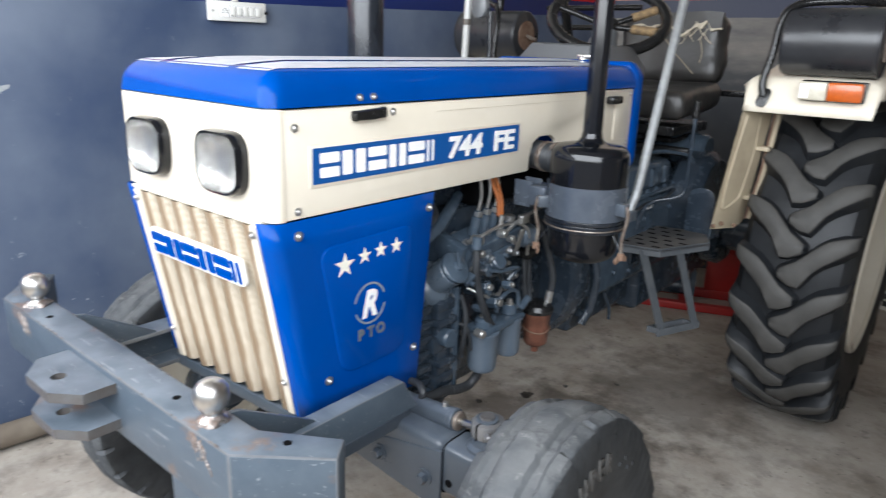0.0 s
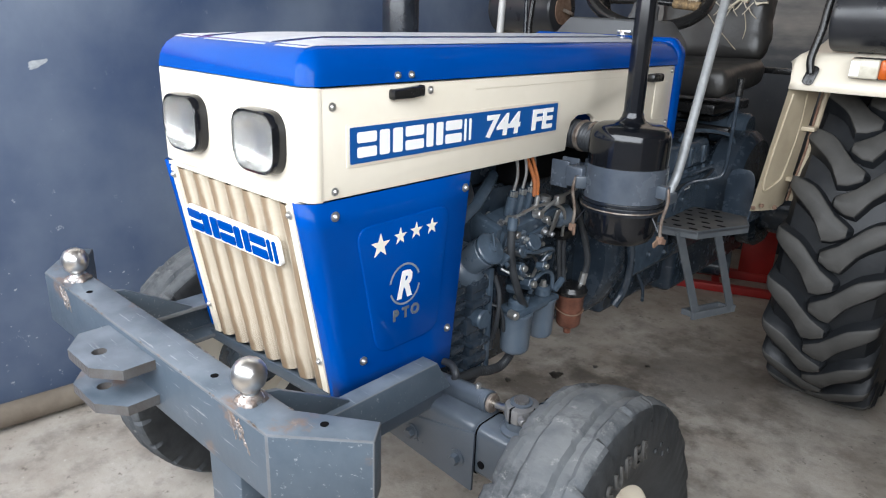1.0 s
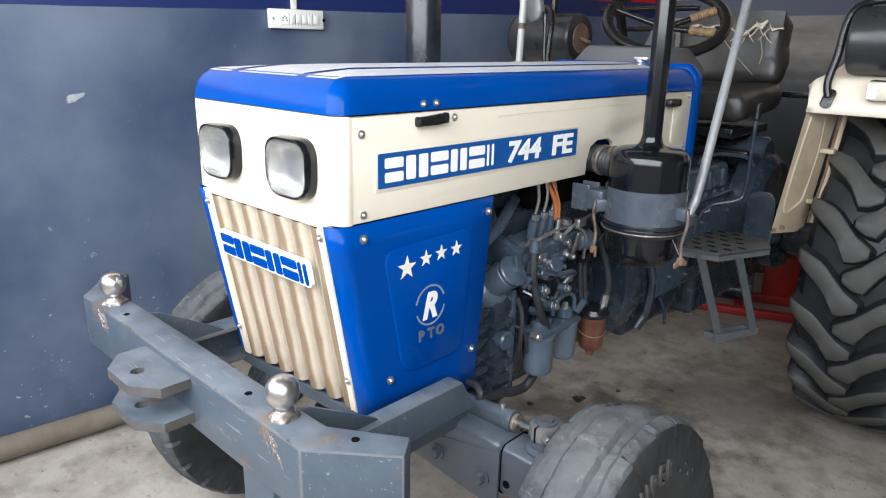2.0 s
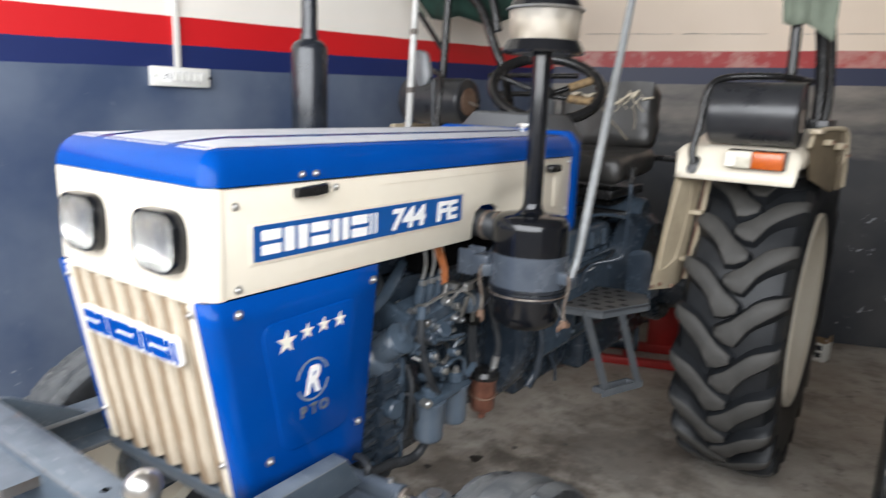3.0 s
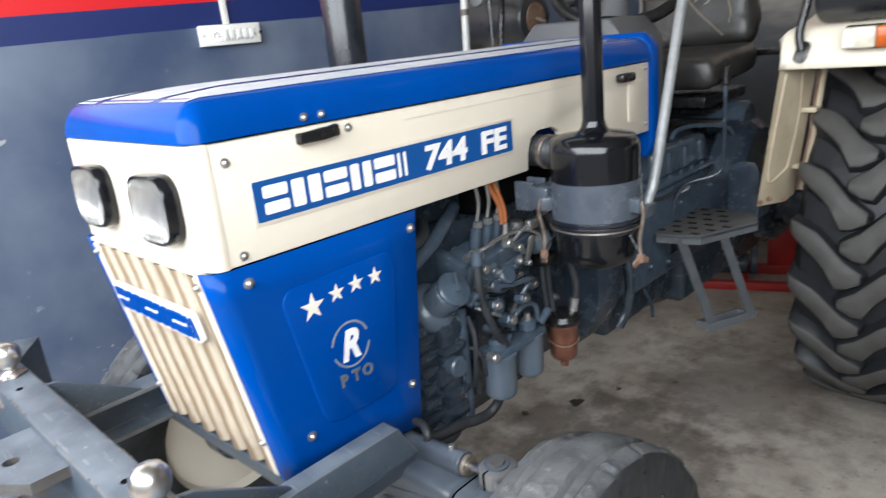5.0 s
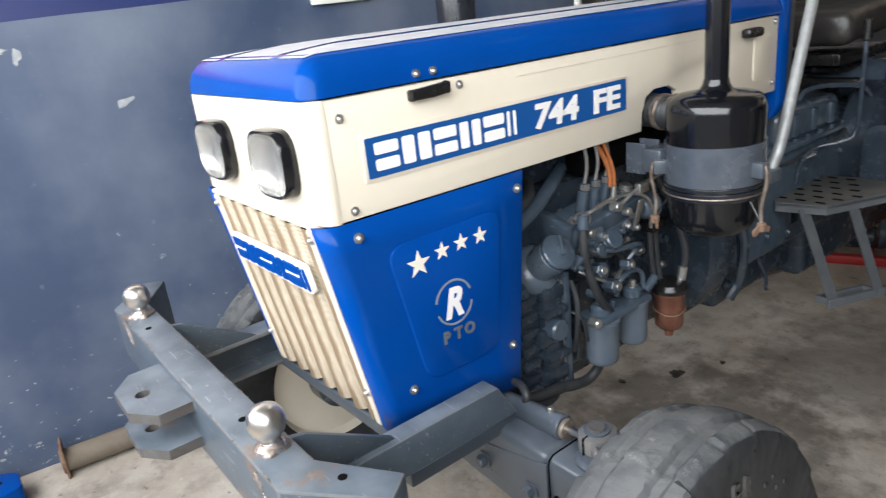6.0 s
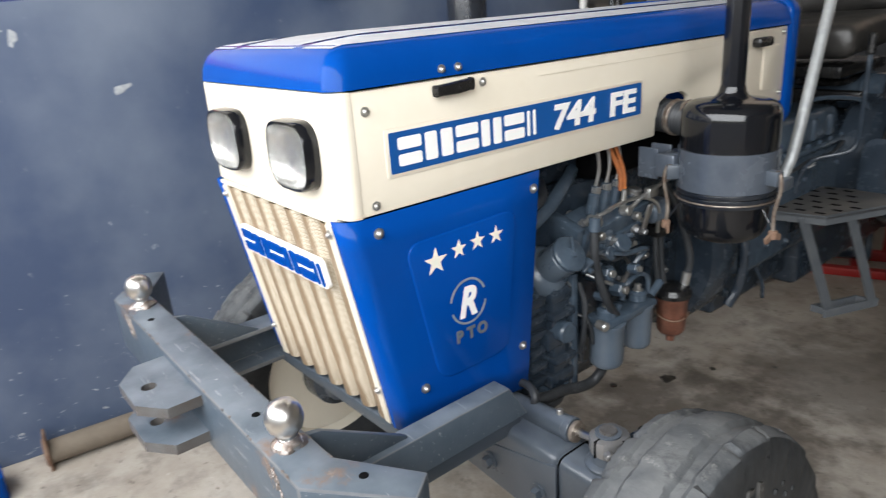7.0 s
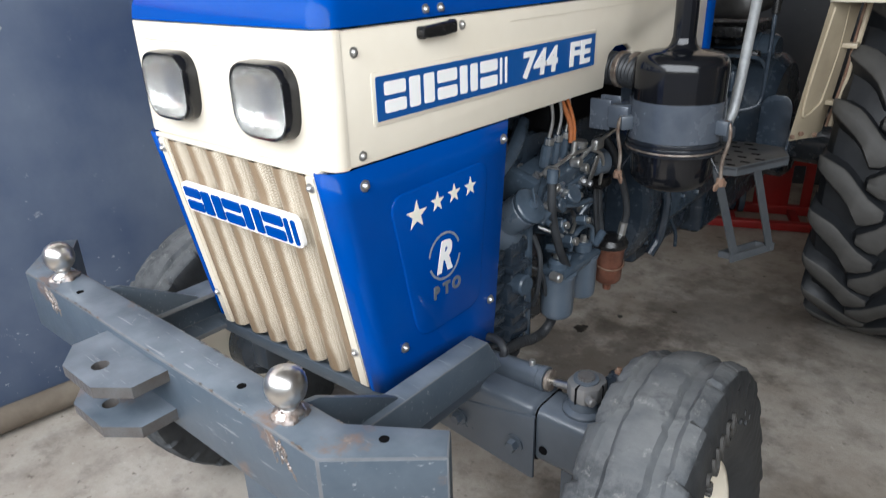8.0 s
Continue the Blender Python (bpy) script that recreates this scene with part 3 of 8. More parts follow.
def box(bm, lo, hi, bev=0.0, m=None, seg=2):
    t = bmesh.new()
    bmesh.ops.create_cube(t, size=1.0)
    c = [(a + b) / 2 for a, b in zip(lo, hi)]
    s = [b - a for a, b in zip(lo, hi)]
    for v in t.verts:
        v.co = Vector((c[0] + v.co.x * s[0], c[1] + v.co.y * s[1], c[2] + v.co.z * s[2]))
    if bev:
        bmesh.ops.bevel(t, geom=t.edges[:], offset=bev, segments=seg, affect='EDGES', profile=0.5)
    merge(bm, t, m)
    return bm


def prism(bm, pts, plane, a, b, bev=0.0, seg=2, m=None):
    """A polygon in one plane ('xy', 'yz', 'xz'), drawn out along the third axis from a to b."""
    t = bmesh.new()
    put = {"xy": lambda p, h: (p[0], p[1], h), "yz": lambda p, h: (h, p[0], p[1]), "xz": lambda p, h: (p[0], h, p[1])}[plane]
    lo = [t.verts.new(put(p, a)) for p in pts]
    hi = [t.verts.new(put(p, b)) for p in pts]
    t.faces.new(lo)
    t.faces.new(hi[::-1])
    for i in range(len(pts)):
        j = (i + 1) % len(pts)
        t.faces.new((lo[i], hi[i], hi[j], lo[j]))
    bmesh.ops.recalc_face_normals(t, faces=t.faces[:])
    if bev:
        bmesh.ops.bevel(t, geom=t.edges[:], offset=bev, segments=seg, affect='EDGES', profile=0.5)
    merge(bm, t, m)
    return bm


def pierced(bm, outline, holes, z0, z1):
    """Flat plate in x, y with round holes (x, y, radius) cut right through."""
    loops = [list(outline)] + [[(x + r * math.cos(2 * math.pi * k / 20), y + r * math.sin(2 * math.pi * k / 20)) for k in range(20)] for x, y, r in holes]
    t = bmesh.new()
    levels = []
    for z in (z0, z1):
        edges, rings = [], []
        for lp in loops:
            vs = [t.verts.new((x, y, z)) for x, y in lp]
            edges += [t.edges.new((vs[k], vs[(k + 1) % len(vs)])) for k in range(len(vs))]
            rings.append(vs)
        bmesh.ops.triangle_fill(t, edges=edges, use_beauty=True)
        levels.append(rings)
    for A, B in zip(*levels):
        for k in range(len(A)):
            j = (k + 1) % len(A)
            t.faces.new((A[k], A[j], B[j], B[k]))
    bmesh.ops.recalc_face_normals(t, faces=t.faces[:])
    merge(bm, t)
    return bm


def frame_to(d):
    return Vector(d).normalized().to_track_quat("Z", "Y").to_matrix().to_4x4()


def lathe(bm, profile, origin=(0, 0, 0), axis=(0, 0, 1), n=28, m=None):
    """Rows of (radius, height) turned round an axis."""
    t = bmesh.new()
    rings = []
    for r, h in profile:
        if r < 1e-5:
            rings.append([t.verts.new((0, 0, h))])
        else:
            rings.append([t.verts.new((r * math.cos(2 * math.pi * k / n), r * math.sin(2 * math.pi * k / n), h)) for k in range(n)])
    for A, B in zip(rings, rings[1:]):
        for k in range(n):
            j = (k + 1) % n
            if len(A) == 1 and len(B) > 1:
                t.faces.new((A[0], B[j], B[k]))
            elif len(B) == 1 and len(A) > 1:
                t.faces.new((A[k], A[j], B[0]))
            elif len(A) > 1:
                t.faces.new((A[k], A[j], B[j], B[k]))
    bmesh.ops.recalc_face_normals(t, faces=t.faces[:])
    bmesh.ops.transform(t, matrix=Matrix.Translation(origin) @ frame_to(axis), verts=t.verts)
    merge(bm, t, m)
    return bm


def rod(bm, p, q, r, n=14, bev=0.0, r2=None):
    p, q = Vector(p), Vector(q)
    h = (q - p).length
    e = min(bev, r * 0.6, h * 0.4)
    r2 = r if r2 is None else r2
    prof = [(0, 0), (r - e, 0), (r, e), (r2, h - e), (r2 - e, h), (0, h)] if e else [(0, 0), (r, 0), (r2, h), (0, h)]
    return lathe(bm, prof, p, q - p, n)


def curve(pts, steps=6):
    """A smooth way through points."""
    P = [Vector(p) for p in pts]
    P = [2 * P[0] - P[1], *P, 2 * P[-1] - P[-2]]
    out = []
    for i in range(1, len(P) - 2):
        a, b, c, d = P[i - 1:i + 3]
        for k in range(steps):
            u = k / steps
            out.append(0.5 * (2 * b + (c - a) * u + (2 * a - 5 * b + 4 * c - d) * u * u + (3 * b - a - 3 * c + d) * u ** 3))
    out.append(P[-2])
    return out


def tube(bm, pts, r, n=10, steps=6, ribs=0.0):
    way = curve(pts, steps) if steps else [Vector(p) for p in pts]
    t = bmesh.new()
    up = None
    rings = []
    for i, p in enumerate(way):
        d = (way[min(i + 1, len(way) - 1)] - way[max(i - 1, 0)]).normalized()
        if up is None:
            up = d.orthogonal().normalized()
        up = (up - d * up.dot(d)).normalized()
        side = d.cross(up)
        rr = r * (1 + (ribs if i % 2 else -ribs))
        rings.append([t.verts.new(p + rr * (math.cos(2 * math.pi * k / n) * up + math.sin(2 * math.pi * k / n) * side)) for k in range(n)])
    for A, B in zip(rings, rings[1:]):
        for k in range(n):
            t.faces.new((A[k], A[(k + 1) % n], B[(k + 1) % n], B[k]))
    t.faces.new(rings[0][::-1])
    t.faces.new(rings[-1])
    bmesh.ops.recalc_face_normals(t, faces=t.faces[:])
    merge(bm, t)
    return bm


def bolt(bm, at, axis, r=0.008, h=0.006):
    """A hexagon head on a round washer."""
    a = Vector(axis).normalized()
    lathe(bm, [(0, 0), (r * 1.5, 0), (r * 1.5, h * 0.3), (r * 0.9, h * 0.35), (0, h * 0.35)], at, a, 16)
    lathe(bm, [(r, h * 0.3), (r, h * 1.1), (r * 0.8, h * 1.4), (0, h * 1.4)], at, a, 6)
    return bm


def screw(bm, at, axis, r=0.006, h=0.006):
    """A domed head on a broad washer."""
    lathe(bm, [(0, 0), (r * 1.55, 0), (r * 1.55, h * 0.22), (r * 1.05, h * 0.30), (r, h * 0.55), (r * 0.82, h * 0.95), (r * 0.45, h * 1.2), (0, h * 1.25)], at, Vector(axis).normalized(), 18)
    return bm


def rounded(pts, r, n=5):
    """A polygon with its corners rounded."""
    out = []
    k = len(pts)
    for i in range(k):
        p, a, b = Vector(pts[i]), Vector(pts[i - 1]), Vector(pts[(i + 1) % k])
        u, v = (a - p), (b - p)
        rr = min(r, u.length * 0.45, v.length * 0.45)
        p0, p1 = p + u.normalized() * rr, p + v.normalized() * rr
        for s in range(n + 1):
            w = s / n
            out.append(tuple((1 - w) ** 2 * p0 + 2 * w * (1 - w) * p + w * w * p1))
    return out


def lettering(name, text, size, m, material, parent, depth=0.0012, squeeze=1.0, shear=0.0, bold=0.0):
    cu = bpy.data.curves.new("text", 'FONT')
    cu.body, cu.size, cu.extrude, cu.shear = text, size, depth, shear
    cu.align_x = 'CENTER'
    cu.offset = bold
    cu.resolution_u = 3
    tmp = bpy.data.objects.new("text", cu)
    scene.collection.objects.link(tmp)
    bpy.context.view_layer.update()
    me = bpy.data.meshes.new_from_object(tmp)
    bpy.data.objects.remove(tmp)
    me.transform(m @ Matrix.Diagonal((squeeze, 1, 1, 1)))
    me.name = name
    me.materials.clear()
    me.materials.append(material)
    ob = new(name, me)
    ob.parent = parent
    return ob


# ---- the shed ----
CORNER = (-0.968, 3.625)
LEFT_AZ, BACK_AZ, HEIGHT = 7.0, 68.0, 3.3


def wall(name, lo, hi, material, az, label):
    ob = part(name, box(bmesh.new(), lo, hi), material)
    ob.matrix_world = pose(CORNER[0], CORNER[1], 0, 0, 0, -az)
    return tagged(ob, label, "wall", kind="structure")


wall_left = wall("wall_left", (-0.2, -6.6, 0), (0, 0.35, HEIGHT), M_WALL_L, LEFT_AZ, "plastered wall with grey-blue dado, navy and red bands under off-white paint")
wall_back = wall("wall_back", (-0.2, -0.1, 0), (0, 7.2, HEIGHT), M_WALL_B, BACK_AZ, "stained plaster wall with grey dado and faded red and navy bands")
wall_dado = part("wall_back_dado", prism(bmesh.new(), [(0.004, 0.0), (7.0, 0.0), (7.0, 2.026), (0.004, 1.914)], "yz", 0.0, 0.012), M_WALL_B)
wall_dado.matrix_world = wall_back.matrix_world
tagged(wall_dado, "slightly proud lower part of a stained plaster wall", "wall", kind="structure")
# right wall, lintel and ceiling are unseen, added to hold back and bounce daylight
bm = bmesh.new()
box(bm, (5.4, -1.7, 0), (5.6, 6.6, HEIGHT))
tagged(part("wall_right", bm, M_PLASTER), "unseen plain side wall closing the shed", "wall", kind="structure")
bm = bmesh.new()
box(bm, (-1.9, -1.75, 2.95), (5.6, -1.55, HEIGHT))
tagged(part("wall_front_lintel", bm, M_PLASTER), "unseen plain lintel over the open shed front", "wall", kind="structure")
bm = bmesh.new()
box(bm, (-2.4, -1.9, HEIGHT), (6.0, 7.0, HEIGHT + 0.15))
tagged(part("ceiling", bm, M_CEIL), "unseen plain ceiling over the shed", "ceiling", kind="structure")
bm = bmesh.new()
t = bmesh.new()
bmesh.ops.create_grid(t, x_segments=80, y_segments=95, size=1.0)
for v in t.verts:
    v.co = Vector((1.8 + v.co.x * 4.2, 1.8 + v.co.y * 5.0, 0))
    v.co.z = 0.002 * noise.noise(v.co * 2.0) - 0.0015
merge(bm, t)
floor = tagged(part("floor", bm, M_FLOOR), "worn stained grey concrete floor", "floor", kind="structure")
bm = bmesh.new()
bmesh.ops.create_grid(bm, x_segments=2, y_segments=2, size=300.0)
for v in bm.verts:
    v.co.z = -0.02
tagged(part("ground", bm, M_APRON), "pale concrete yard in front of the shed", "ground", kind="structure")


def blob(bm, y, z, w, h, seed, x=0.0, thick=0.0015, turn=0.0):
    rnd = random.Random(seed)
    pts = []
    n = 26 if w > 0.02 else 11
    for k in range(n):
        a = 2 * math.pi * k / n
        r = 0.48 + 0.30 * abs(math.sin(1.5 * a + seed)) + 0.32 * rnd.random()
        u, v = r * math.cos(a) * w / 2, r * math.sin(a) * h / 2
        pts.append((y + u * math.cos(turn) - v * math.sin(turn), z + u * math.sin(turn) + v * math.cos(turn)))
    prism(bm, pts, "yz", x - 0.0005, x + thick)


M_FLAKE = mat("bare_white_plaster", (0.47, 0.485, 0.49), 0.85, col2=(0.22, 0.24, 0.27), scale=60, amount=0.9)
for seed, (y, z, w, h, turn) in enumerate(((-3.46, 1.222, 0.075, 0.028, 0.3), (-3.80, 1.425, 0.10, 0.03, 0.15), (-3.735, 1.405, 0.06, 0.028, 1.3), (-3.93, 1.35, 0.035, 0.10, 0.3), (-3.94, 1.295, 0.10, 0.035, -0.1))):
    bm = bmesh.new()
    blob(bm, y, z, w, h, seed + 11, turn=turn)
    part("scraped_patch", bm, M_FLAKE, wall_left)
rnd = random.Random(4)
bm = bmesh.new()
for k in range(260):
    y, z = -4.45 + 1.3 * rnd.random() ** 1.3, 0.02 + 0.55 * rnd.random() ** 1.9
    s = (0.003 + 0.016 * rnd.random() ** 3) * (1 - 1.2 * z)
    blob(bm, y, z, s * 1.5, s * (0.3 + 0.7 * rnd.random()), 100 + k, thick=0.0006, turn=1.2 * (rnd.random() - 0.5))
tagged(part("paint_flakes", bm, M_FLAKE, wall_left), kind="stuff")
bm = bmesh.new()
for k in range(30):
    cy, cz = 1.30 + 1.75 * rnd.random(), 0.22 + 1.20 * rnd.random()
    spread = 0.012 + 0.055 * rnd.random() ** 2
    for j in range(3 + int(14 * spread / 0.067)):
        s_ = 0.003 + 0.015 * rnd.random() ** 2.5
        blob(bm, cy + rnd.gauss(0, spread), cz + rnd.gauss(0, spread * 0.6), s_ * 1.5, s_ * (0.4 + 0.8 * rnd.random()), 300 + 20 * k + j, x=0.012, thick=0.0008, turn=rnd.random() * 2)
tagged(part("paint_flakes", bm, M_FLAKE, wall_back), kind="stuff")

M_CRACK = mat("dirt_in_crack", (0.16, 0.125, 0.10), 0.9, col2=(0.42, 0.36, 0.30), scale=9, amount=0.9, detail=7.0)
bm = bmesh.new()
rnd = random.Random(12)
y, z = 0.2, 1.9185
while y < 6.6:
    step = 0.06 + 0.10 * rnd.random()
    if rnd.random() < 0.86:
        z2 = 1.9155 + 0.016 * (y + step) + 0.004 * (rnd.random() - 0.5)
        h = 0.0015 + 0.0045 * rnd.random() ** 2
        prism(bm, [(y, z - 0.0008), (y + step, z2 - 0.0008), (y + step, z2 + 0.0008), (y + step * 0.5, (z + z2) / 2 + h), (y, z + 0.0008)], "yz", 0.0, 0.0136)
        z = z2
    y += step
part("plaster_crack", bm, M_CRACK, wall_back, "dirty open joint in the plaster")

# switch board with its conduit, on the left wall
board = thing("switch_board", "white plastic switch board with socket and four rocker switches", "switch")
board.matrix_world = wall_left.matrix_world @ Matrix.Translation((0.001, -2.625, 1.503))
bm = box(bmesh.new(), (0, -0.118, -0.037), (0.03, 0.118, 0.037), 0.005)
part("plate", bm, M_PLASTIC, board)
bm = box(bmesh.new(), (0.03, -0.075, -0.022), (0.033, 0.095, 0.022), 0.002)
part("module_frame", bm, M_WHITE, board)
for k in range(5):
    y = -0.036 + 0.026 * k
    rocker = part("rocker", box(bmesh.new(), (0.033, y, -0.016), (0.039, y + 0.021, 0.016), 0.003), M_PLASTIC, board)
    part("module_gap", box(bmesh.new(), (0.0329, y - 0.0034, -0.021), (0.0333, y - 0.0014, 0.021), 0), M_DASH, board)
    for v in (-0.0195, 0.0195):
        part("module_screw", rod(bmesh.new(), (0.0325, y + 0.010, v), (0.0336, y + 0.010, v), 0.0016, 6), M_DASH, board)
part("mounting_notch", rod(bmesh.new(), (0.0, 0.118, 0.0), (0.0304, 0.118, 0.0), 0.007, 12), M_DARK, board)
part("mounting_screw", rod(bmesh.new(), (0.029, -0.105, 0.0), (0.031, -0.105, 0.0), 0.004, 10), M_STEEL, board)
bm = bmesh.new()
for u, v in ((-0.058, 0.009), (-0.067, -0.006), (-0.049, -0.006), (-0.065, 0.003), (-0.051, 0.003)):
    rod(bm, (0.0332, u, v), (0.0345, u, v), 0.0028, 8)
part("socket_holes", bm, M_DARK, board)
conduit = part("conduit", box(bmesh.new(), (0, -0.0115, 0), (0.014, 0.0115, 1.76), 0.003), M_PVC)
conduit.matrix_world = wall_left.matrix_world @ Matrix.Translation((0.0005, -2.629, 1.541))
tagged(conduit, "white plastic cable conduit running up the wall", "conduit")

# pipe with a flanged end on the floor along the wall
pipe = thing("flanged_pipe", "old grey-brown pipe with a flanged end lying by the wall", "pipe")
P0, P1 = Vector((-1.365, -0.32, 0.047)), Vector((-1.14, 1.75, 0.047))
bm = tube(bmesh.new(), [P0, P0.lerp(P1, 0.33), P0.lerp(P1, 0.66), P1], 0.042, 20, 3)
part("barrel", bm, M_PIPE, pipe)
ax = (P1 - P0).normalized()
bm = rod(bmesh.new(), P0 - ax * 0.012 + Vector((0, 0, 0.004)), P0 + Vector((0, 0, 0.004)), 0.05, 24, 0.002)
box(bm, (-0.052, -0.006, -0.05), (0.052, 0.004, 0.072), 0.004, Matrix.Translation(P0) @ pose(0, 0, 0, 0, 0, -6))
part("flange", bm, M_RUST, pipe)

# blue machine part by the wall
bp_ = thing("blue_bracket", "bright blue painted steel bracket on the floor", "bracket")
bm = prism(bmesh.new(), rounded([(-1.60, -0.78), (-1.27, -0.78), (-1.215, -0.60), (-1.255, -0.46), (-1.36, -0.46), (-1.42, -0.56), (-1.60, -0.66)], 0.02), "xy", 0.0, 0.085, 0.006)
part("body", bm, M_BLUE, bp_)
bm = box(bmesh.new(), (-0.018, -0.10, 0), (0.018, 0.10, 0.012), 0.003, pose(-1.47, -0.60, 0.092, 12, 0, 40))
part("upper_strap", bm, M_BLUE, bp_)
bm = rod(bmesh.new(), (-1.325, -0.52, 0.0845), (-1.325, -0.52, 0.0862), 0.010, 14)
part("bolt_hole", bm, M_DARK, bp_)

# printed carton behind the rear wheel
carton = thing("carton", "small open printed cardboard carton on the floor", "carton")
cm = pose(0.805, 3.93, 0, 0, 0, -14) @ Matrix.Scale(0.6, 4)
bm = box(bmesh.new(), (-0.085, -0.075, 0.001), (0.085, 0.075, 0.20), 0.002, cm)
part("body", bm, M_PLASTIC, carton)
bm = prism(bmesh.new(), [(-0.075, 0.20), (0.075, 0.20), (0.05, 0.275), (-0.055, 0.255)], "yz", 0.083, 0.086, 0, m=cm)
part("flap", bm, M_CARD, carton)
bm = box(bmesh.new(), (-0.085, -0.005, 0), (0.085, 0.0, 0.09), 0.0, cm @ Matrix.Translation((0, -0.072, 0.2)) @ pose(0, 0, 0, 35, 0, 0))
part("flap", bm, M_CARD, carton)
bm = bmesh.new()
for z in (0.04, 0.115):
    box(bm, (-0.01, -0.0765, z), (0.05, -0.0755, z + 0.055), 0, cm)
part("printed_panel", bm, mat("dark_print", (0.03, 0.03, 0.035), 0.6), carton)

# oil spots on the floor
M_OIL = mat("oil_stain", (0.030, 0.027, 0.024), 0.35, col2=(0.07, 0.06, 0.05), scale=30)
for k, (x, y, w) in enumerate(((-0.182, 1.60, 0.07), (-0.10, 1.78, 0.03), (-0.30, 1.42, 0.035), (0.06, 1.95, 0.025))):
    bm = bmesh.new()
    t = bmesh.new()
    blob(t, 0, 0, w, w * 0.8, 40 + k, x=0.0, thick=0.001)
    merge(bm, t, Matrix.Translation((x, y, 0.0022)) @ pose(0, 0, 0, 0, -90, 30 * k))
    tagged(part("oil_spot", bm, M_OIL), "small dark oil spot on the concrete", "oil spot", "oil spots", kind="structure")


# ---- wheels ----
def rear_carcass(bm, R=0.69, W=0.350, lug_h=0.044):
    """Tyre body without its bars; axis along x, centred at the origin."""
    h = W / 2
    r0 = R - lug_h
    prof = [(0.375, -h * 0.78), (0.40, -h * 0.84), (0.47, -h * 0.97), (0.55, -h), (r0 - 0.045, -h * 0.95), (r0 - 0.014, -h * 0.82), (r0 - 0.005, -h * 0.66), (r0, -h * 0.45), (r0 + 0.003, -h * 0.2), (r0 + 0.004, 0),
            (r0 + 0.003, h * 0.2), (r0, h * 0.45), (r0 - 0.005, h * 0.66), (r0 - 0.014, h * 0.82), (r0 - 0.045, h * 0.95), (0.55, h), (0.47, h * 0.97), (0.40, h * 0.84), (0.375, h * 0.78)]
    return lathe(bm, prof, (0, 0, 0), (1, 0, 0), 96)


def tread_bar(side, R=0.69, lug_h=0.044, stretch=1.0):
    """One bar at the top of the wheel: broad blunt head by the centre line, straight run, bent flatter towards the shoulder, flared at its foot."""
    r0 = R - lug_h
    bm = bmesh.new()
    rows = []
    # across and along the tread, upper and lower edge, drop of the top
    stations = [(-0.042, 0.050, -0.040, 0.028, 0.040), (-0.028, 0.056, -0.028, 0.026, 0.0015), (-0.006, 0.071, 0.007, 0.006, 0.0), (0.018, 0.087, 0.036, 0.003, 0.0), (0.037, 0.108, 0.053, 0.033, 0.0), (0.056, 0.129, 0.070, 0.064, 0.0),
                (0.076, 0.151, 0.091, 0.088, 0.001), (0.097, 0.168, 0.113, 0.107, 0.003), (0.131, 0.183, 0.140, 0.130, 0.008), (0.160, 0.193, 0.161, 0.150, 0.016), (0.173, 0.198, 0.173, 0.160, 0.032), (0.177, 0.204, 0.177, 0.168, 0.085)]
    for xu, su, xl, sl, low in stations:
        U, L = Vector((xu, su)), Vector((xl, sl))
        d = (U - L).normalized()
        top = R - low
        foot = r0 - 0.02 - 2.0 * max(0.0, max(xu, xl) - 0.145)
        foot = min(foot, top - 0.008)
        mid = foot + 0.5 * (top - foot)
        ring = []
        for rr, at in ((foot, U + d * 0.026), (mid, U + d * 0.008), (top - 0.006, U + d * 0.0015), (top - 0.0008, U - d * 0.004), (top, (U + L) / 2),
                       (top - 0.0008, L + d * 0.004), (top - 0.006, L - d * 0.0015), (mid, L - d * 0.008), (foot, L - d * 0.026)):
            aa = -(at.y - 0.03) * stretch / R
            ring.append(bm.verts.new((side * at.x, -rr * math.sin(aa), rr * math.cos(aa))))
        rows.append(ring)
    for A, B in zip(rows, rows[1:]):
        for j in range(8):
            bm.faces.new((A[j], A[j + 1], B[j + 1], B[j]))
    bm.faces.new(rows[0])
    bm.faces.new(rows[-1][::-1])
    bmesh.ops.recalc_face_normals(bm, faces=bm.faces[:])
    return bm


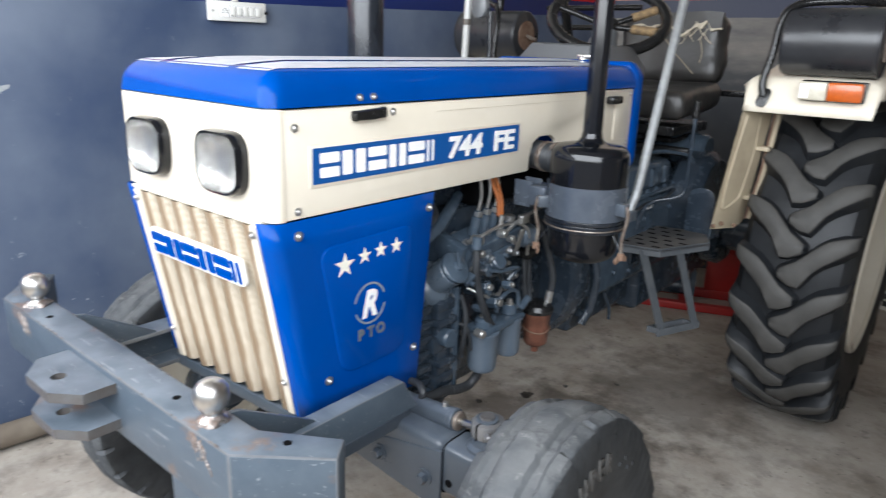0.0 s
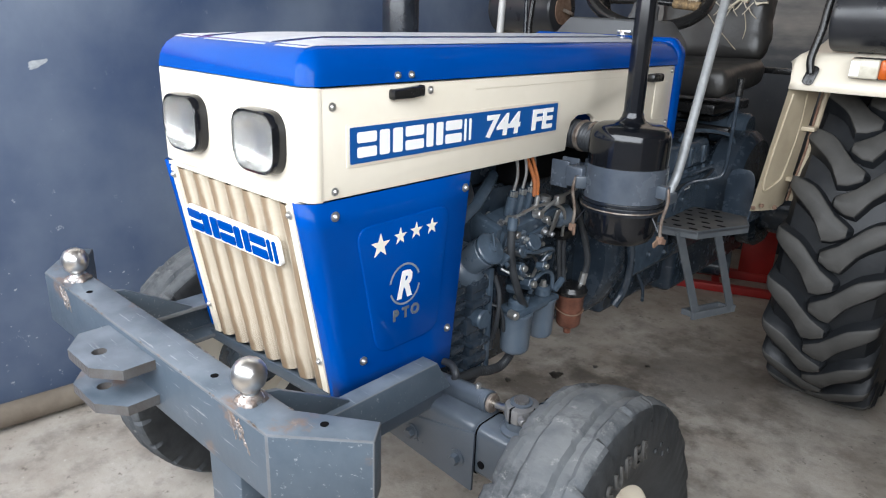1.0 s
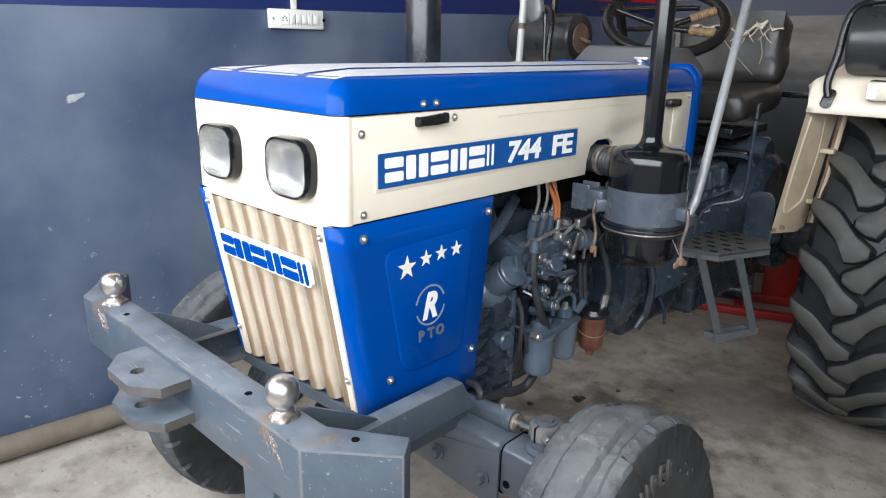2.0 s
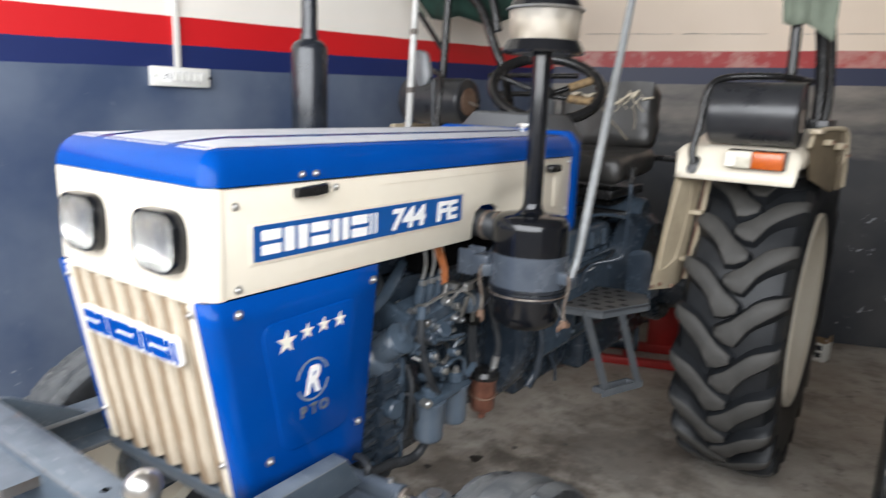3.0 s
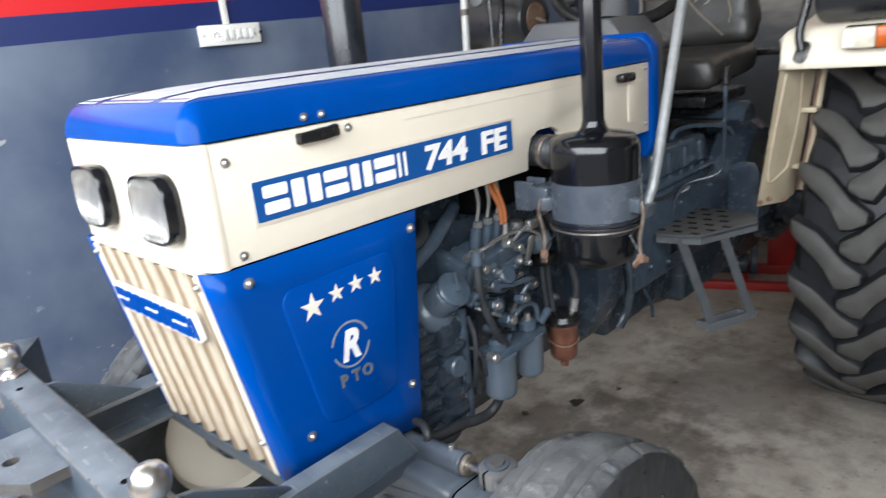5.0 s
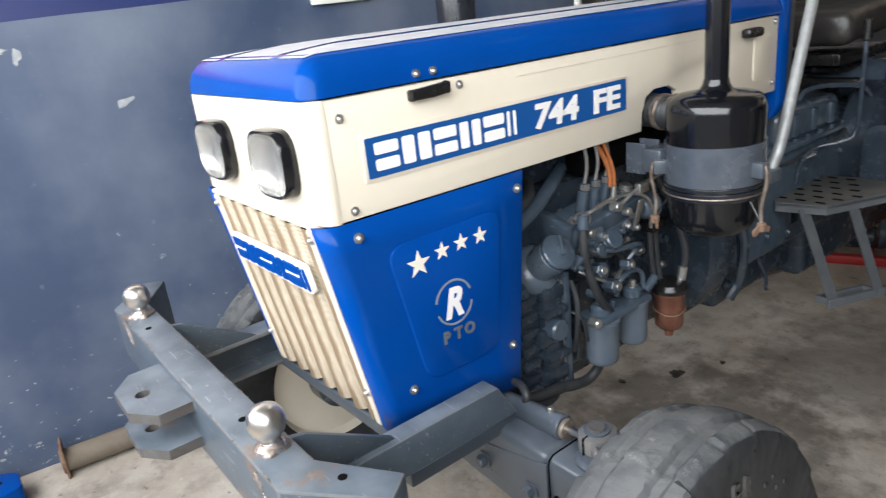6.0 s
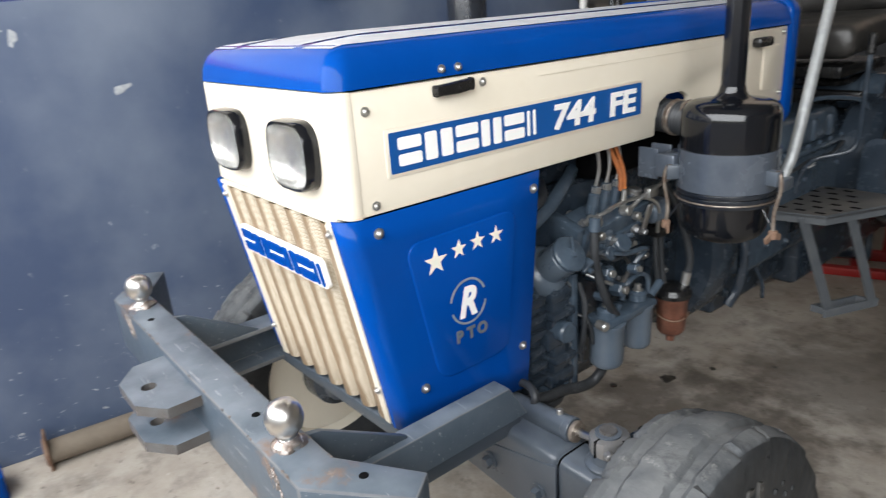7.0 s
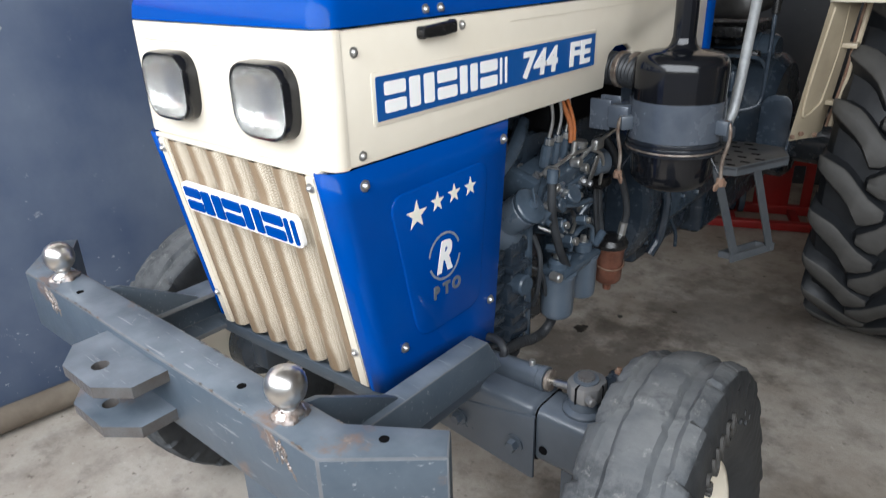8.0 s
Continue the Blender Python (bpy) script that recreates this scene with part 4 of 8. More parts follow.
def rear_wheel(parent, cx, cy, side, rubber, tops, edge=None, stretch=1.0):
    """Wheel > tyre, rim, bolts; side +1 looks out to +x."""
    m = Matrix.Translation((cx, cy, 0.688))
    bm = lathe(bmesh.new(), [(0, 0.02), (0.11, 0.02), (0.12, 0.035), (0.20, 0.04), (0.24, 0.01), (0.31, -0.005), (0.33, -0.03), (0.33, -0.045), (0.22, -0.02), (0, -0.02)], (0, 0, 0), (side, 0, 0), 48)
    wheel = part("rear_wheel", bm, M_CREAM, parent, "cream painted wheel disc")
    wheel.matrix_local = m
    part("tyre", rear_carcass(bmesh.new()), rubber, wheel, "black rubber tractor tyre with deep chevron bars")
    rnd = random.Random(31)
    lugs = 24
    for hand in (1, -1):
        first = part("tread_bar", tread_bar(hand, stretch=stretch), rubber, wheel, "", 50)
        first.data.materials.append(tops)
        first.data.materials.append(edge or rubber)
        for p in first.data.polygons:
            row, col = divmod(p.index, 8)
            p.material_index = 0 if row in (0, 10) or row > 10 else {2: 2, 3: 1, 4: 1, 5: 2}.get(col, 0)
        for k in range(lugs):
            ob = first
            if k:
                ob = new("tread_bar", first.data)
                ob.parent = wheel
            grow = 1 - 0.004 * rnd.random()
            ob.matrix_local = Matrix.Rotation(0.209 + 2 * math.pi * (k + (0.5 if hand < 0 else 0)) / lugs, 4, 'X') @ Matrix.Diagonal((1, grow, grow, 1))
    bm = lathe(bmesh.new(), [(0.335, -0.15), (0.372, -0.155), (0.392, -0.162), (0.394, -0.152), (0.374, -0.14), (0.345, -0.09), (0.325, -0.03), (0.325, 0.03), (0.345, 0.09), (0.374, 0.14), (0.394, 0.152), (0.394, 0.162),
                             (0.388, 0.168), (0.380, 0.168), (0.374, 0.160), (0.360, 0.154), (0.356, 0.146), (0.343, 0.128), (0.337, 0.100), (0.332, 0.095), (0.328, 0.06), (0.31, 0.03), (0.31, -0.03), (0.328, -0.09), (0.335, -0.15)], (0, 0, 0), (1, 0, 0), 64)
    part("rim", bm, M_CREAM, wheel, "cream painted steel rim")
    for k in range(8):
        a = 2 * math.pi * k / 8
        part("wheel_bolt", bolt(bmesh.new(), (side * 0.036, 0.15 * math.cos(a), 0.15 * math.sin(a)), (side, 0, 0), 0.014, 0.014), M_STEEL, wheel)
    return wheel


def front_tyre(bm, R=0.372, W=0.160):
    """Three-rib steering tyre: saw-edged shoulder blocks, two wide shallow grooves, fluted upper side walls."""
    blocks, per = 24, 11
    n = blocks * per
    h = W / 2
    rnd = random.Random(4)
    jog = [0.003 * (rnd.random() - 0.5) for _ in range(blocks)]
    worn = [0.0025 * rnd.random() for _ in range(blocks)]
    rows = []
    t = bmesh.new()

    def edge(k, ph):
        # each block juts out at its leading end and falls back to a notch
        kk = (k + ph) % n
        b, f = kk // per, kk % per
        return (-0.0055, 1.0, worn[b]) if f == 0 else (jog[b] + 0.0045 - 0.0006 * f, 0.0, worn[b])

    for k in range(n):
        a = 2 * math.pi * k / n
        e1, n1, d1 = edge(k, 0)
        e2, n2, d2 = edge(k, 4)
        z1 = 0.0030 * math.sin(2 * math.pi * k / (2 * per)) + 0.0020 * (1 if (k // per) % 2 else -1)
        z2 = 0.0030 * math.sin(2 * math.pi * (k + 5) / (2 * per)) + 0.0020 * (1 if ((k + 4) // per) % 2 else -1)
        fl = 0.0006 if k % 4 < 2 else -0.0004
        prof = [(0.205, -h * 0.62), (0.235, -h * 0.86), (0.285, -h), (0.312, -h - fl), (0.330, -h - fl), (R - 0.030, -h * 0.97 - e1 - fl), (R - 0.016 - 0.0045 * n1, -h * 0.93 - e1), (R - 0.009 - 0.0050 * n1 - d1, -h * 0.86 - e1),
                (R - 0.003 - 0.003 * n1 - d1, -0.0545 + z1), (R - 0.0045, -0.0520 + z1), (R - 0.0090, -0.0465 + z1), (R - 0.0095, -0.0320 + z2), (R - 0.0045, -0.0275 + z2), (R - 0.0010, -0.0240 + z2), (R + 0.0015, 0.0),
                (R - 0.0010, 0.0240 + z1), (R - 0.0045, 0.0275 + z1), (R - 0.0095, 0.0320 + z1), (R - 0.0090, 0.0465 + z2), (R - 0.0045, 0.0520 + z2), (R - 0.003 - 0.003 * n2 - d2, 0.0545 + z2),
                (R - 0.009 - 0.0050 * n2 - d2, h * 0.86 + e2), (R - 0.016 - 0.0045 * n2, h * 0.93 + e2), (R - 0.030, h * 0.97 + e2 + fl), (0.330, h + fl), (0.312, h + fl), (0.285, h), (0.235, h * 0.86), (0.205, h * 0.62)]
        row = []
        for r, x in prof:
            p = Vector((x, -r * math.sin(a), r * math.cos(a)))
            if r > 0.335:
                # chipped and worn unevenly
                p += Vector((0.7 * (1 if x > 0 else -1), p.y / r, p.z / r)) * (0.0012 * noise.noise(p * 38) + 0.0013 * noise.noise(p * 110))
            row.append(t.verts.new(p))
        rows.append(row)
    for k in range(n):
        A, B = rows[k], rows[(k + 1) % n]
        for i in range(len(A) - 1):
            t.faces.new((A[i], A[i + 1], B[i + 1], B[i]))
    bmesh.ops.recalc_face_normals(t, faces=t.faces[:])
    merge(bm, t)
    return bm


def front_wheel(parent, cx, cy, side, k=1.0, turn=0.0, lean=0.0):
    bm = lathe(bmesh.new(), [(0, 0.045), (0.05, 0.045), (0.06, 0.03), (0.075, 0.005), (0.15, -0.01), (0.19, 0.005), (0.20, -0.01), (0.20, -0.02), (0.15, -0.025), (0, -0.02)], (0, 0, 0), (side, 0, 0), 40)
    wheel = part("front_wheel", bm, M_CREAM, parent, "cream painted wheel disc")
    wheel.matrix_local = pose(cx, cy, 0.371 * k, 0, lean, turn) @ Matrix.Scale(k, 4)
    ty = part("tyre", front_tyre(bmesh.new()), M_RUBBER_D, wheel, "dusty three-rib steering tyre with black side walls")
    ty.data.materials.append(M_RUBBER_F)
    for p in ty.data.polygons:
        if math.hypot(p.center.y, p.center.z) > 0.350:
            p.material_index = 1
    bm = lathe(bmesh.new(), [(0.195, -0.045), (0.215, -0.050), (0.221, -0.056), (0.224, -0.052), (0.215, -0.042), (0.202, -0.025), (0.202, 0.025), (0.215, 0.042), (0.224, 0.052), (0.221, 0.056), (0.212, 0.053), (0.195, 0.025), (0.19, -0.025), (0.195, -0.045)], (0, 0, 0), (1, 0, 0), 48)
    part("rim", bm, M_CREAM, wheel, "cream painted steel rim")
    for j in range(6):
        a = 2 * math.pi * j / 6
        part("wheel_bolt", bolt(bmesh.new(), (side * -0.004, 0.11 * math.cos(a), 0.11 * math.sin(a)), (side, 0, 0), 0.010, 0.010), M_STEEL, wheel)
    part("hub_drum", lathe(bmesh.new(), [(0, -0.02), (0.085, -0.022), (0.09, -0.03), (0.088, -0.09), (0.07, -0.10), (0.05, -0.14), (0, -0.14)], (0, 0, 0), (side, 0, 0), 32), M_ENGINE, wheel, "dark grey hub drum")
    # raised word on the outer wall of the tyre
    for j, ch in enumerate("SUPER"):
        a = radians(-15.5 + 7.6 * j)
        m = Matrix.Rotation(-a * side, 4, 'X') @ Matrix.Translation((side * 0.0805, 0, 0.268)) @ (pose(0, 0, 0, 90, 0, 90) if side > 0 else pose(0, 0, 0, 90, 0, -90))
        lettering("raised_letter", ch, 0.050, m, M_LUG, wheel, 0.004, 0.9, 0, 0.0008)
    for j in range(4):
        m = Matrix.Rotation(-radians(30 + 5 * j) * side, 4, 'X')
        part("raised_bar", box(bmesh.new(), (side * 0.080 - 0.003, -0.006, 0.270 + 0.014 * (j % 2)), (side * 0.080 + 0.002, 0.006, 0.279 + 0.014 * (j % 2)), 0.002, m), M_RUBBER_D, wheel)
    return wheel


# ---- the blue and cream tractor ----
tractor = thing("tractor", "blue and cream farm tractor with grey engine parked in the shed", "tractor")


def w_at(y):
    """Half-width of the bonnet sides."""
    return 0.2505 + 0.012 * (y - 0.07) / 1.27


def taper(bm):
    for v in bm.verts:
        s = 1 if v.co.x > 0 else -1
        v.co.x += s * (w_at(v.co.y) - 0.2505)
    return bm


# bonnet top: a sheet-metal lid with broad rounded front and side edges
LID = ((0.0, 1.3035), (0.0008, 1.312), (0.0035, 1.325), (0.0085, 1.338), (0.0160, 1.349), (0.0265, 1.3575), (0.041, 1.363), (0.07, 1.3655), (0.12, 1.3695), (0.19, 1.3735), (0.27, 1.375))
LID_OVER = 0.0025
LID_FRONT, LID_BACK = 0.046, 1.35


def lid_z(d):
    """Height of the lid at a distance in from its edge."""
    for (a, za), (b, zb) in zip(LID[1:], LID[2:]):
        if d <= b:
            return za + (zb - za) * (d - a) / max(b - a, 1e-6)
    return LID[-1][1]


bm = bmesh.new()
rings = []
for d, z in LID[:-1]:
    row = []
    r = max(0.034 - d * 0.5, 0.012)
    wf = w_at(LID_FRONT) + LID_OVER - d
    y0 = LID_FRONT + d
    for sx in (-1, 1):
        side_pts = [(sx * (w_at(y) + LID_OVER - d), y) for y in np.linspace(LID_BACK, y0 + r + 0.02, 8)]
        arc = [(sx * (wf - r + r * math.cos(a)), y0 + r - r * math.sin(a)) for a in np.linspace(0, math.pi / 2, 8)]
        pts = side_pts + arc
        row += pts if sx < 0 else pts[::-1]
    rings.append([bm.verts.new((x, y, z)) for x, y in row])
for A, B in zip(rings, rings[1:]):
    for i in range(len(A) - 1):
        bm.faces.new((A[i], A[i + 1], B[i + 1], B[i]))
m_ = len(rings[-1])
for i in range(m_ // 2 - 1):
    bm.faces.new((rings[-1][i], rings[-1][i + 1], rings[-1][m_ - 2 - i], rings[-1][m_ - 1 - i]))
bmesh.ops.recalc_face_normals(bm, faces=bm.faces[:])
if max(bm.faces[:], key=lambda f: f.calc_center_median().z).normal.z < 0:
    bmesh.ops.reverse_faces(bm, faces=bm.faces[:])
bonnet = part("bonnet", bm, M_BLUE, tractor, "glossy blue bonnet lid with rounded edges", 60)


def top_z(x, y):
    return lid_z(min(w_at(y) + LID_OVER - abs(x), y - LID_FRONT))


def top_strip(x0, x1, y0, y1, lead):
    bm = bmesh.new()
    rows = []
    ny, nx = 60, 8
    for j in range(ny + 1):
        row = []
        for i in range(nx + 1):
            x = x0 + (x1 - x0) * i / nx
            ya = y0 + lead * abs(x - x0) / max(1e-6, abs(x1 - x0))
            y = ya + (y1 - ya) * j / ny
            row.append(bm.verts.new((x, y, top_z(x, y) + 0.0010)))
        rows.append(row)
    for A, B in zip(rows, rows[1:]):
        for i in range(nx):
            bm.faces.new((A[i], A[i + 1], B[i + 1], B[i]))
    bmesh.ops.recalc_face_normals(bm, faces=bm.faces[:])
    if bm.faces[:][0].normal.z < 0:
        bmesh.ops.reverse_faces(bm, faces=bm.faces[:])
    return bm


for x0, x1, y0, y1, lead in ((-0.098, 0.098, 0.076, 1.32, 0.0), (0.128, 0.214, 0.076, 1.22, 0.0), (-0.128, -0.214, 0.076, 1.22, 0.0)):
    part("top_decal", top_strip(x0, x1, y0, y1, lead), M_TOPDEC, bonnet, "dusty silver decal stripe")
for y in (0.24, 0.273):
    part("screw", screw(bmesh.new(), (w_at(y) + LID_OVER - 0.0022, y, 1.314), (1, 0, 0), 0.0050, 0.006), M_STEEL, bonnet)

# rear cowl behind the bonnet
bm = bmesh.new()
W2 = w_at(1.36) + 0.006
prism(bm, [(-W2, 1.08), (-W2, 1.340), (-W2 + 0.030, 1.376), (W2 - 0.030, 1.376), (W2, 1.340), (W2, 1.08), (W2 - 0.02, 1.04), (-W2 + 0.02, 1.04)], "xz", 1.345, 1.392, 0.012, 3)
cowl = part("rear_cowl", bm, M_BLUE, tractor, "blue sheet-metal cowl")
bm = bolt(bmesh.new(), (0.072, 1.367, 1.3755), (0, 0, 1), 0.012, 0.008)
box(bm, (0.050, 1.361, 1.381), (0.096, 1.371, 1.391), 0.003)
part("wing_bolt", bm, M_CHROME, cowl, "bright wing bolt")

# cream nose with two lamps
plan = [(0.2515, 0.0722)] + [(0.2515 - 0.022 * (1 - math.cos(a)), 0.072 - 0.022 * math.sin(a)) for a in np.linspace(0, math.pi / 2, 8)]
plan += [(-x, y) for x, y in plan[::-1]]
bm = prism(bmesh.new(), plan, "xy", 1.1155, 1.3015, 0.003)
nose = part("nose_panel", bm, M_CREAM, tractor, "cream nose panel with rounded edges")
bm = box(bmesh.new(), (-0.20, 0.0485, 1.272), (0.20, 0.052, 1.2755), 0.001)
part("crease", bm, M_CREAM, nose)


def lamp_outline(cx, cz, w, h, r=0.042):
    return rounded([(cx - w / 2, cz + h / 2), (cx + w / 2, cz + h / 2), (cx + w / 2 - 0.004, cz - h / 2), (cx - w / 2 + 0.004, cz - h / 2)], r, 6)


for cx in (-0.122, 0.126):
    cz = 1.205
    bm = bmesh.new()
    o = lamp_outline(cx, cz, 0.131, 0.110)
    i_ = lamp_outline(cx, cz, 0.1165, 0.0955, 0.036)
    t = bmesh.new()
    A = [t.verts.new((x, 0.050, z)) for x, z in o]
    B = [t.verts.new((cx + (x - cx) * 0.99, 0.030, cz + (z - cz) * 0.99)) for x, z in o]
    C = [t.verts.new((cx + (x - cx) * 0.955, 0.025, cz + (z - cz) * 0.955)) for x, z in o]
    D = [t.verts.new((x, 0.027, z)) for x, z in i_]
    E = [t.verts.new((x, 0.031, z)) for x, z in i_]
    for P, Q in ((A, B), (B, C), (C, D), (D, E)):
        for k in range(len(P)):
            j = (k + 1) % len(P)
            t.faces.new((P[k], P[j], Q[j], Q[k]))
    bmesh.ops.recalc_face_normals(t, faces=t.faces[:])
    merge(bm, t)
    lamp = part("headlight", bm, M_BLACK, tractor, "rounded square headlight in a black housing")
    bm = bmesh.new()
    rings = []
    for s, y in ((1.0, 0.0275), (0.95, 0.0335), (0.86, 0.0385), (0.70, 0.0430), (0.50, 0.0460), (0.28, 0.0475), (0.12, 0.0480)):
        rings.append([bm.verts.new((cx + (x - cx) * s, y, cz + (z - cz) * s)) for x, z in i_])
    for P, Q in zip(rings, rings[1:]):
        for k in range(len(P)):
            j = (k + 1) % len(P)
            bm.faces.new((P[k], P[j], Q[j], Q[k]))
    bm.faces.new(rings[-1])
    bmesh.ops.recalc_face_normals(bm, faces=bm.faces[:])
    part("reflector", bm, M_REFLECT, lamp)
    bm = bmesh.new()
    n = 34
    for k in range(n):
        # fluted prismatic glass, narrow upright ribs with a slight dome
        x0, x1 = cx - 0.0580 + 0.1160 * k / n, cx - 0.0580 + 0.1160 * (k + 1) / n
        xm = (x0 + x1) / 2

        def top(x):
            d = max(0.0, abs(x - cx) - 0.0225) / 0.037
            return 0.0476 - 0.037 * (1 - math.sqrt(max(0.0, 1 - d * d)))

        def yy(x, z):
            return 0.020 + 1.2 * ((x - cx) ** 2 + z * z) - 0.0019 * (1 if x == xm else 0)

        cols = []
        for x in (x0, xm, x1):
            cols.append([bm.verts.new((x, yy(x, top(x) * f), cz + top(x) * f)) for f in (1, 0.5, 0, -0.5, -1)])
        for P, Q in zip(cols, cols[1:]):
            for j in range(4):
                bm.faces.new((P[j], Q[j], Q[j + 1], P[j + 1]))
    bmesh.ops.remove_doubles(bm, verts=bm.verts[:], dist=0.00005)
    bmesh.ops.recalc_face_normals(bm, faces=bm.faces[:])
    lens = part("lens", bm, M_GLASS, lamp, "ribbed clear glass", 60)
    lens.visible_shadow = False

# side panels, cream above and blue below
for side in (1, -1):
    def mx(bm):
        taper(bm)
        if side < 0:
            for v in bm.verts:
                v.co.x = -v.co.x
            bmesh.ops.reverse_faces(bm, faces=bm.faces[:])
        return bm

    arch = [(0.93, 1.117), (0.93, 1.155), (0.918, 1.185), (0.89, 1.198), (0.84, 1.198), (0.812, 1.185), (0.80, 1.155), (0.797, 1.117)]
    bm = prism(bmesh.new(), [(0.0742, 1.117), (0.0742, 1.300), (1.338, 1.300), (1.338, 1.117)] + arch, "yz", 0.235, 0.2505, 0.0035)
    panel = part("side_panel", mx(bm), M_CREAM, tractor, "cream bonnet side panel")
    bm = prism(bmesh.new(), rounded([(1.225, 1.155), (1.225, 1.262), (1.305, 1.262), (1.305, 1.155)], 0.014), "yz", 0.2500, 0.2532, 0.0015)
    part("raised_field", mx(bm), M_CREAM, panel)
    bm = prism(bmesh.new(), [(0.45, 1.2795), (1.21, 1.2795), (1.21, 1.2815), (0.45, 1.2815)], "yz", 0.2504, 0.2513, 0)
    part("crease", mx(bm), M_CREAM, panel)
    bm = prism(bmesh.new(), rounded([(0.124, 1.166), (0.124, 1.241), (0.749, 1.241), (0.749, 1.166)], 0.006), "yz", 0.2503, 0.2522, 0.0008)
    part("label_border", mx(bm), M_CREAM, panel)
    bm = prism(bmesh.new(), rounded([(0.131, 1.1725), (0.131, 1.2345), (0.743, 1.2345), (0.743, 1.1725)], 0.003), "yz", 0.2518, 0.2532, 0)
    plate = part("name_label", mx(bm), M_LABEL, panel, "blue name label with white print")
    # maker's mark as plain white shapes of its size
    zb, zt = 1.182, 1.2255

    def bars(y0, y1, kind):
        # plain upright blocks, alternately solid and split
        if kind == 0:
            for za, zb2 in ((zb, zb + 0.018), (zb + 0.025, zt)):
                part("mark_block", mx(prism(bmesh.new(), rounded([(y0, za), (y1, za), (y1, zb2), (y0, zb2)], 0.004, 3), "yz", 0.2530, 0.2538)), M_WHITE, plate)
        else:
            mid = (y0 + y1) / 2
            for ya, yb in ((y0, mid - 0.004), (mid + 0.004, y1)):
                part("mark_block", mx(prism(bmesh.new(), rounded([(ya, zb), (yb, zb), (yb, zt), (ya, zt)], 0.004, 3), "yz", 0.2530, 0.2538)), M_WHITE, plate)

    for y0, y1, kind in ((0.146, 0.190, 0), (0.197, 0.252, 1), (0.259, 0.306, 0), (0.313, 0.358, 1), (0.365, 0.412, 0), (0.419, 0.440, 1)):
        bars(y0, y1, kind)
    if side > 0:
        xw = 0.2534
        lettering("model_number", "744", 0.0600, Matrix.Translation((xw + 0.0055, 0.540, 1.183)) @ pose(0, 0, 0, 90, 0, 90), M_WHITE, plate, 0.0006, 1.30, 0.10, 0.0022)
        lettering("model_number", "FE", 0.0600, Matrix.Translation((xw + 0.0068, 0.681, 1.183)) @ pose(0, 0, 0, 90, 0, 90), M_WHITE, plate, 0.0006, 1.42, 0.05, 0.0022)
        bm = bmesh.new()
        prism(bm, rounded([(0.218, 1.276), (0.218, 1.292), (0.262, 1.2945), (0.294, 1.2965), (0.294, 1.279), (0.262, 1.276)], 0.004, 3), "yz", 0.2505, 0.268, 0.004, 2)
        part("rubber_latch", mx(bm), M_BLACK_M, panel, "black rubber bonnet latch")
        bm = box(bmesh.new(), (0.2505, 1.165, 1.262), (0.276, 1.228, 1.284), 0.007)
        part("rubber_latch", mx(bm), M_BLACK_M, panel, "black rubber bonnet latch")
    for y, z in ((0.097, 1.271), (0.099, 1.131), (1.318, 1.287), (1.318, 1.142), (0.323, 1.286)):
        part("screw", screw(bmesh.new(), (side * (w_at(y) + 0.0003), y, z), (side, 0, 0), 0.0048, 0.005), M_STEEL, panel)

    bm = bmesh.new()
    rows = []
    for v in np.linspace(0, 1, 9):
        yf, yb = 0.1085 - 0.0685 * v, 0.407 + 0.045 * v
        line = [(0.2125, yf + 0.012), (0.2127, yf), (0.2145, yf - 0.0016), (0.2200, yf - 0.0020)]
        line += [(0.2500 - 0.0300 * (1 - math.sin(a)), yf + 0.028 - 0.0300 * math.cos(a)) for a in np.linspace(0.0, math.pi / 2, 8)]
        line += [(0.2500, yf + 0.032 + (yb - 0.003 - yf - 0.032) * k / 4) for k in range(1, 5)] + [(0.2480, yb)]
        rows.append([bm.verts.new((x, y, 0.721 - 0.036 * (y - 0.11) / 0.3 * (1 - v) + 0.3935 * v)) for x, y in line])
    for A, B in zip(rows, rows[1:]):
        for i in range(len(A) - 1):
            bm.faces.new((A[i], A[i + 1], B[i + 1], B[i]))
    bmesh.ops.recalc_face_normals(bm, faces=bm.faces[:])
    if max(bm.faces[:], key=lambda f: f.calc_center_median().y).normal.x < 0:
        bmesh.ops.reverse_faces(bm, faces=bm.faces[:])
    lower = part("lower_panel", mx(bm), M_BLUE, tractor, "glossy blue lower side panel with cream stars", 70)
    sheet = lower.modifiers.new("thickness", 'SOLIDIFY')
    sheet.thickness = 0.005
    bm = prism(bmesh.new(), rounded([(0.141, 1.055), (0.388, 1.060), (0.357, 0.792), (0.192, 0.790)], 0.035, 7), "yz", 0.248, 0.2535, 0.003, 3)
    field = part("pressed_field", mx(bm), M_BLUE, lower)
    for k, (y, z, r) in enumerate(((0.199, 1.013, 0.0245), (0.249, 1.021, 0.0170), (0.291, 1.024, 0.0170), (0.334, 1.024, 0.0170))):
        pts = []
        for j in range(10):
            a = math.pi / 2 + j * math.pi / 5 - 0.03
            rr = r if j % 2 == 0 else r * 0.40
            pts.append((y + rr * math.cos(a), z + rr * math.sin(a)))
        star = prism(bmesh.new(), pts, "yz", 0.2534, 0.2542)
        part("star", mx(star), M_CREAMDEC, lower, "cream five-pointed star")
    # round emblem: two silver arcs round a slanted cream shape
    cy, cz = 0.263, 0.921
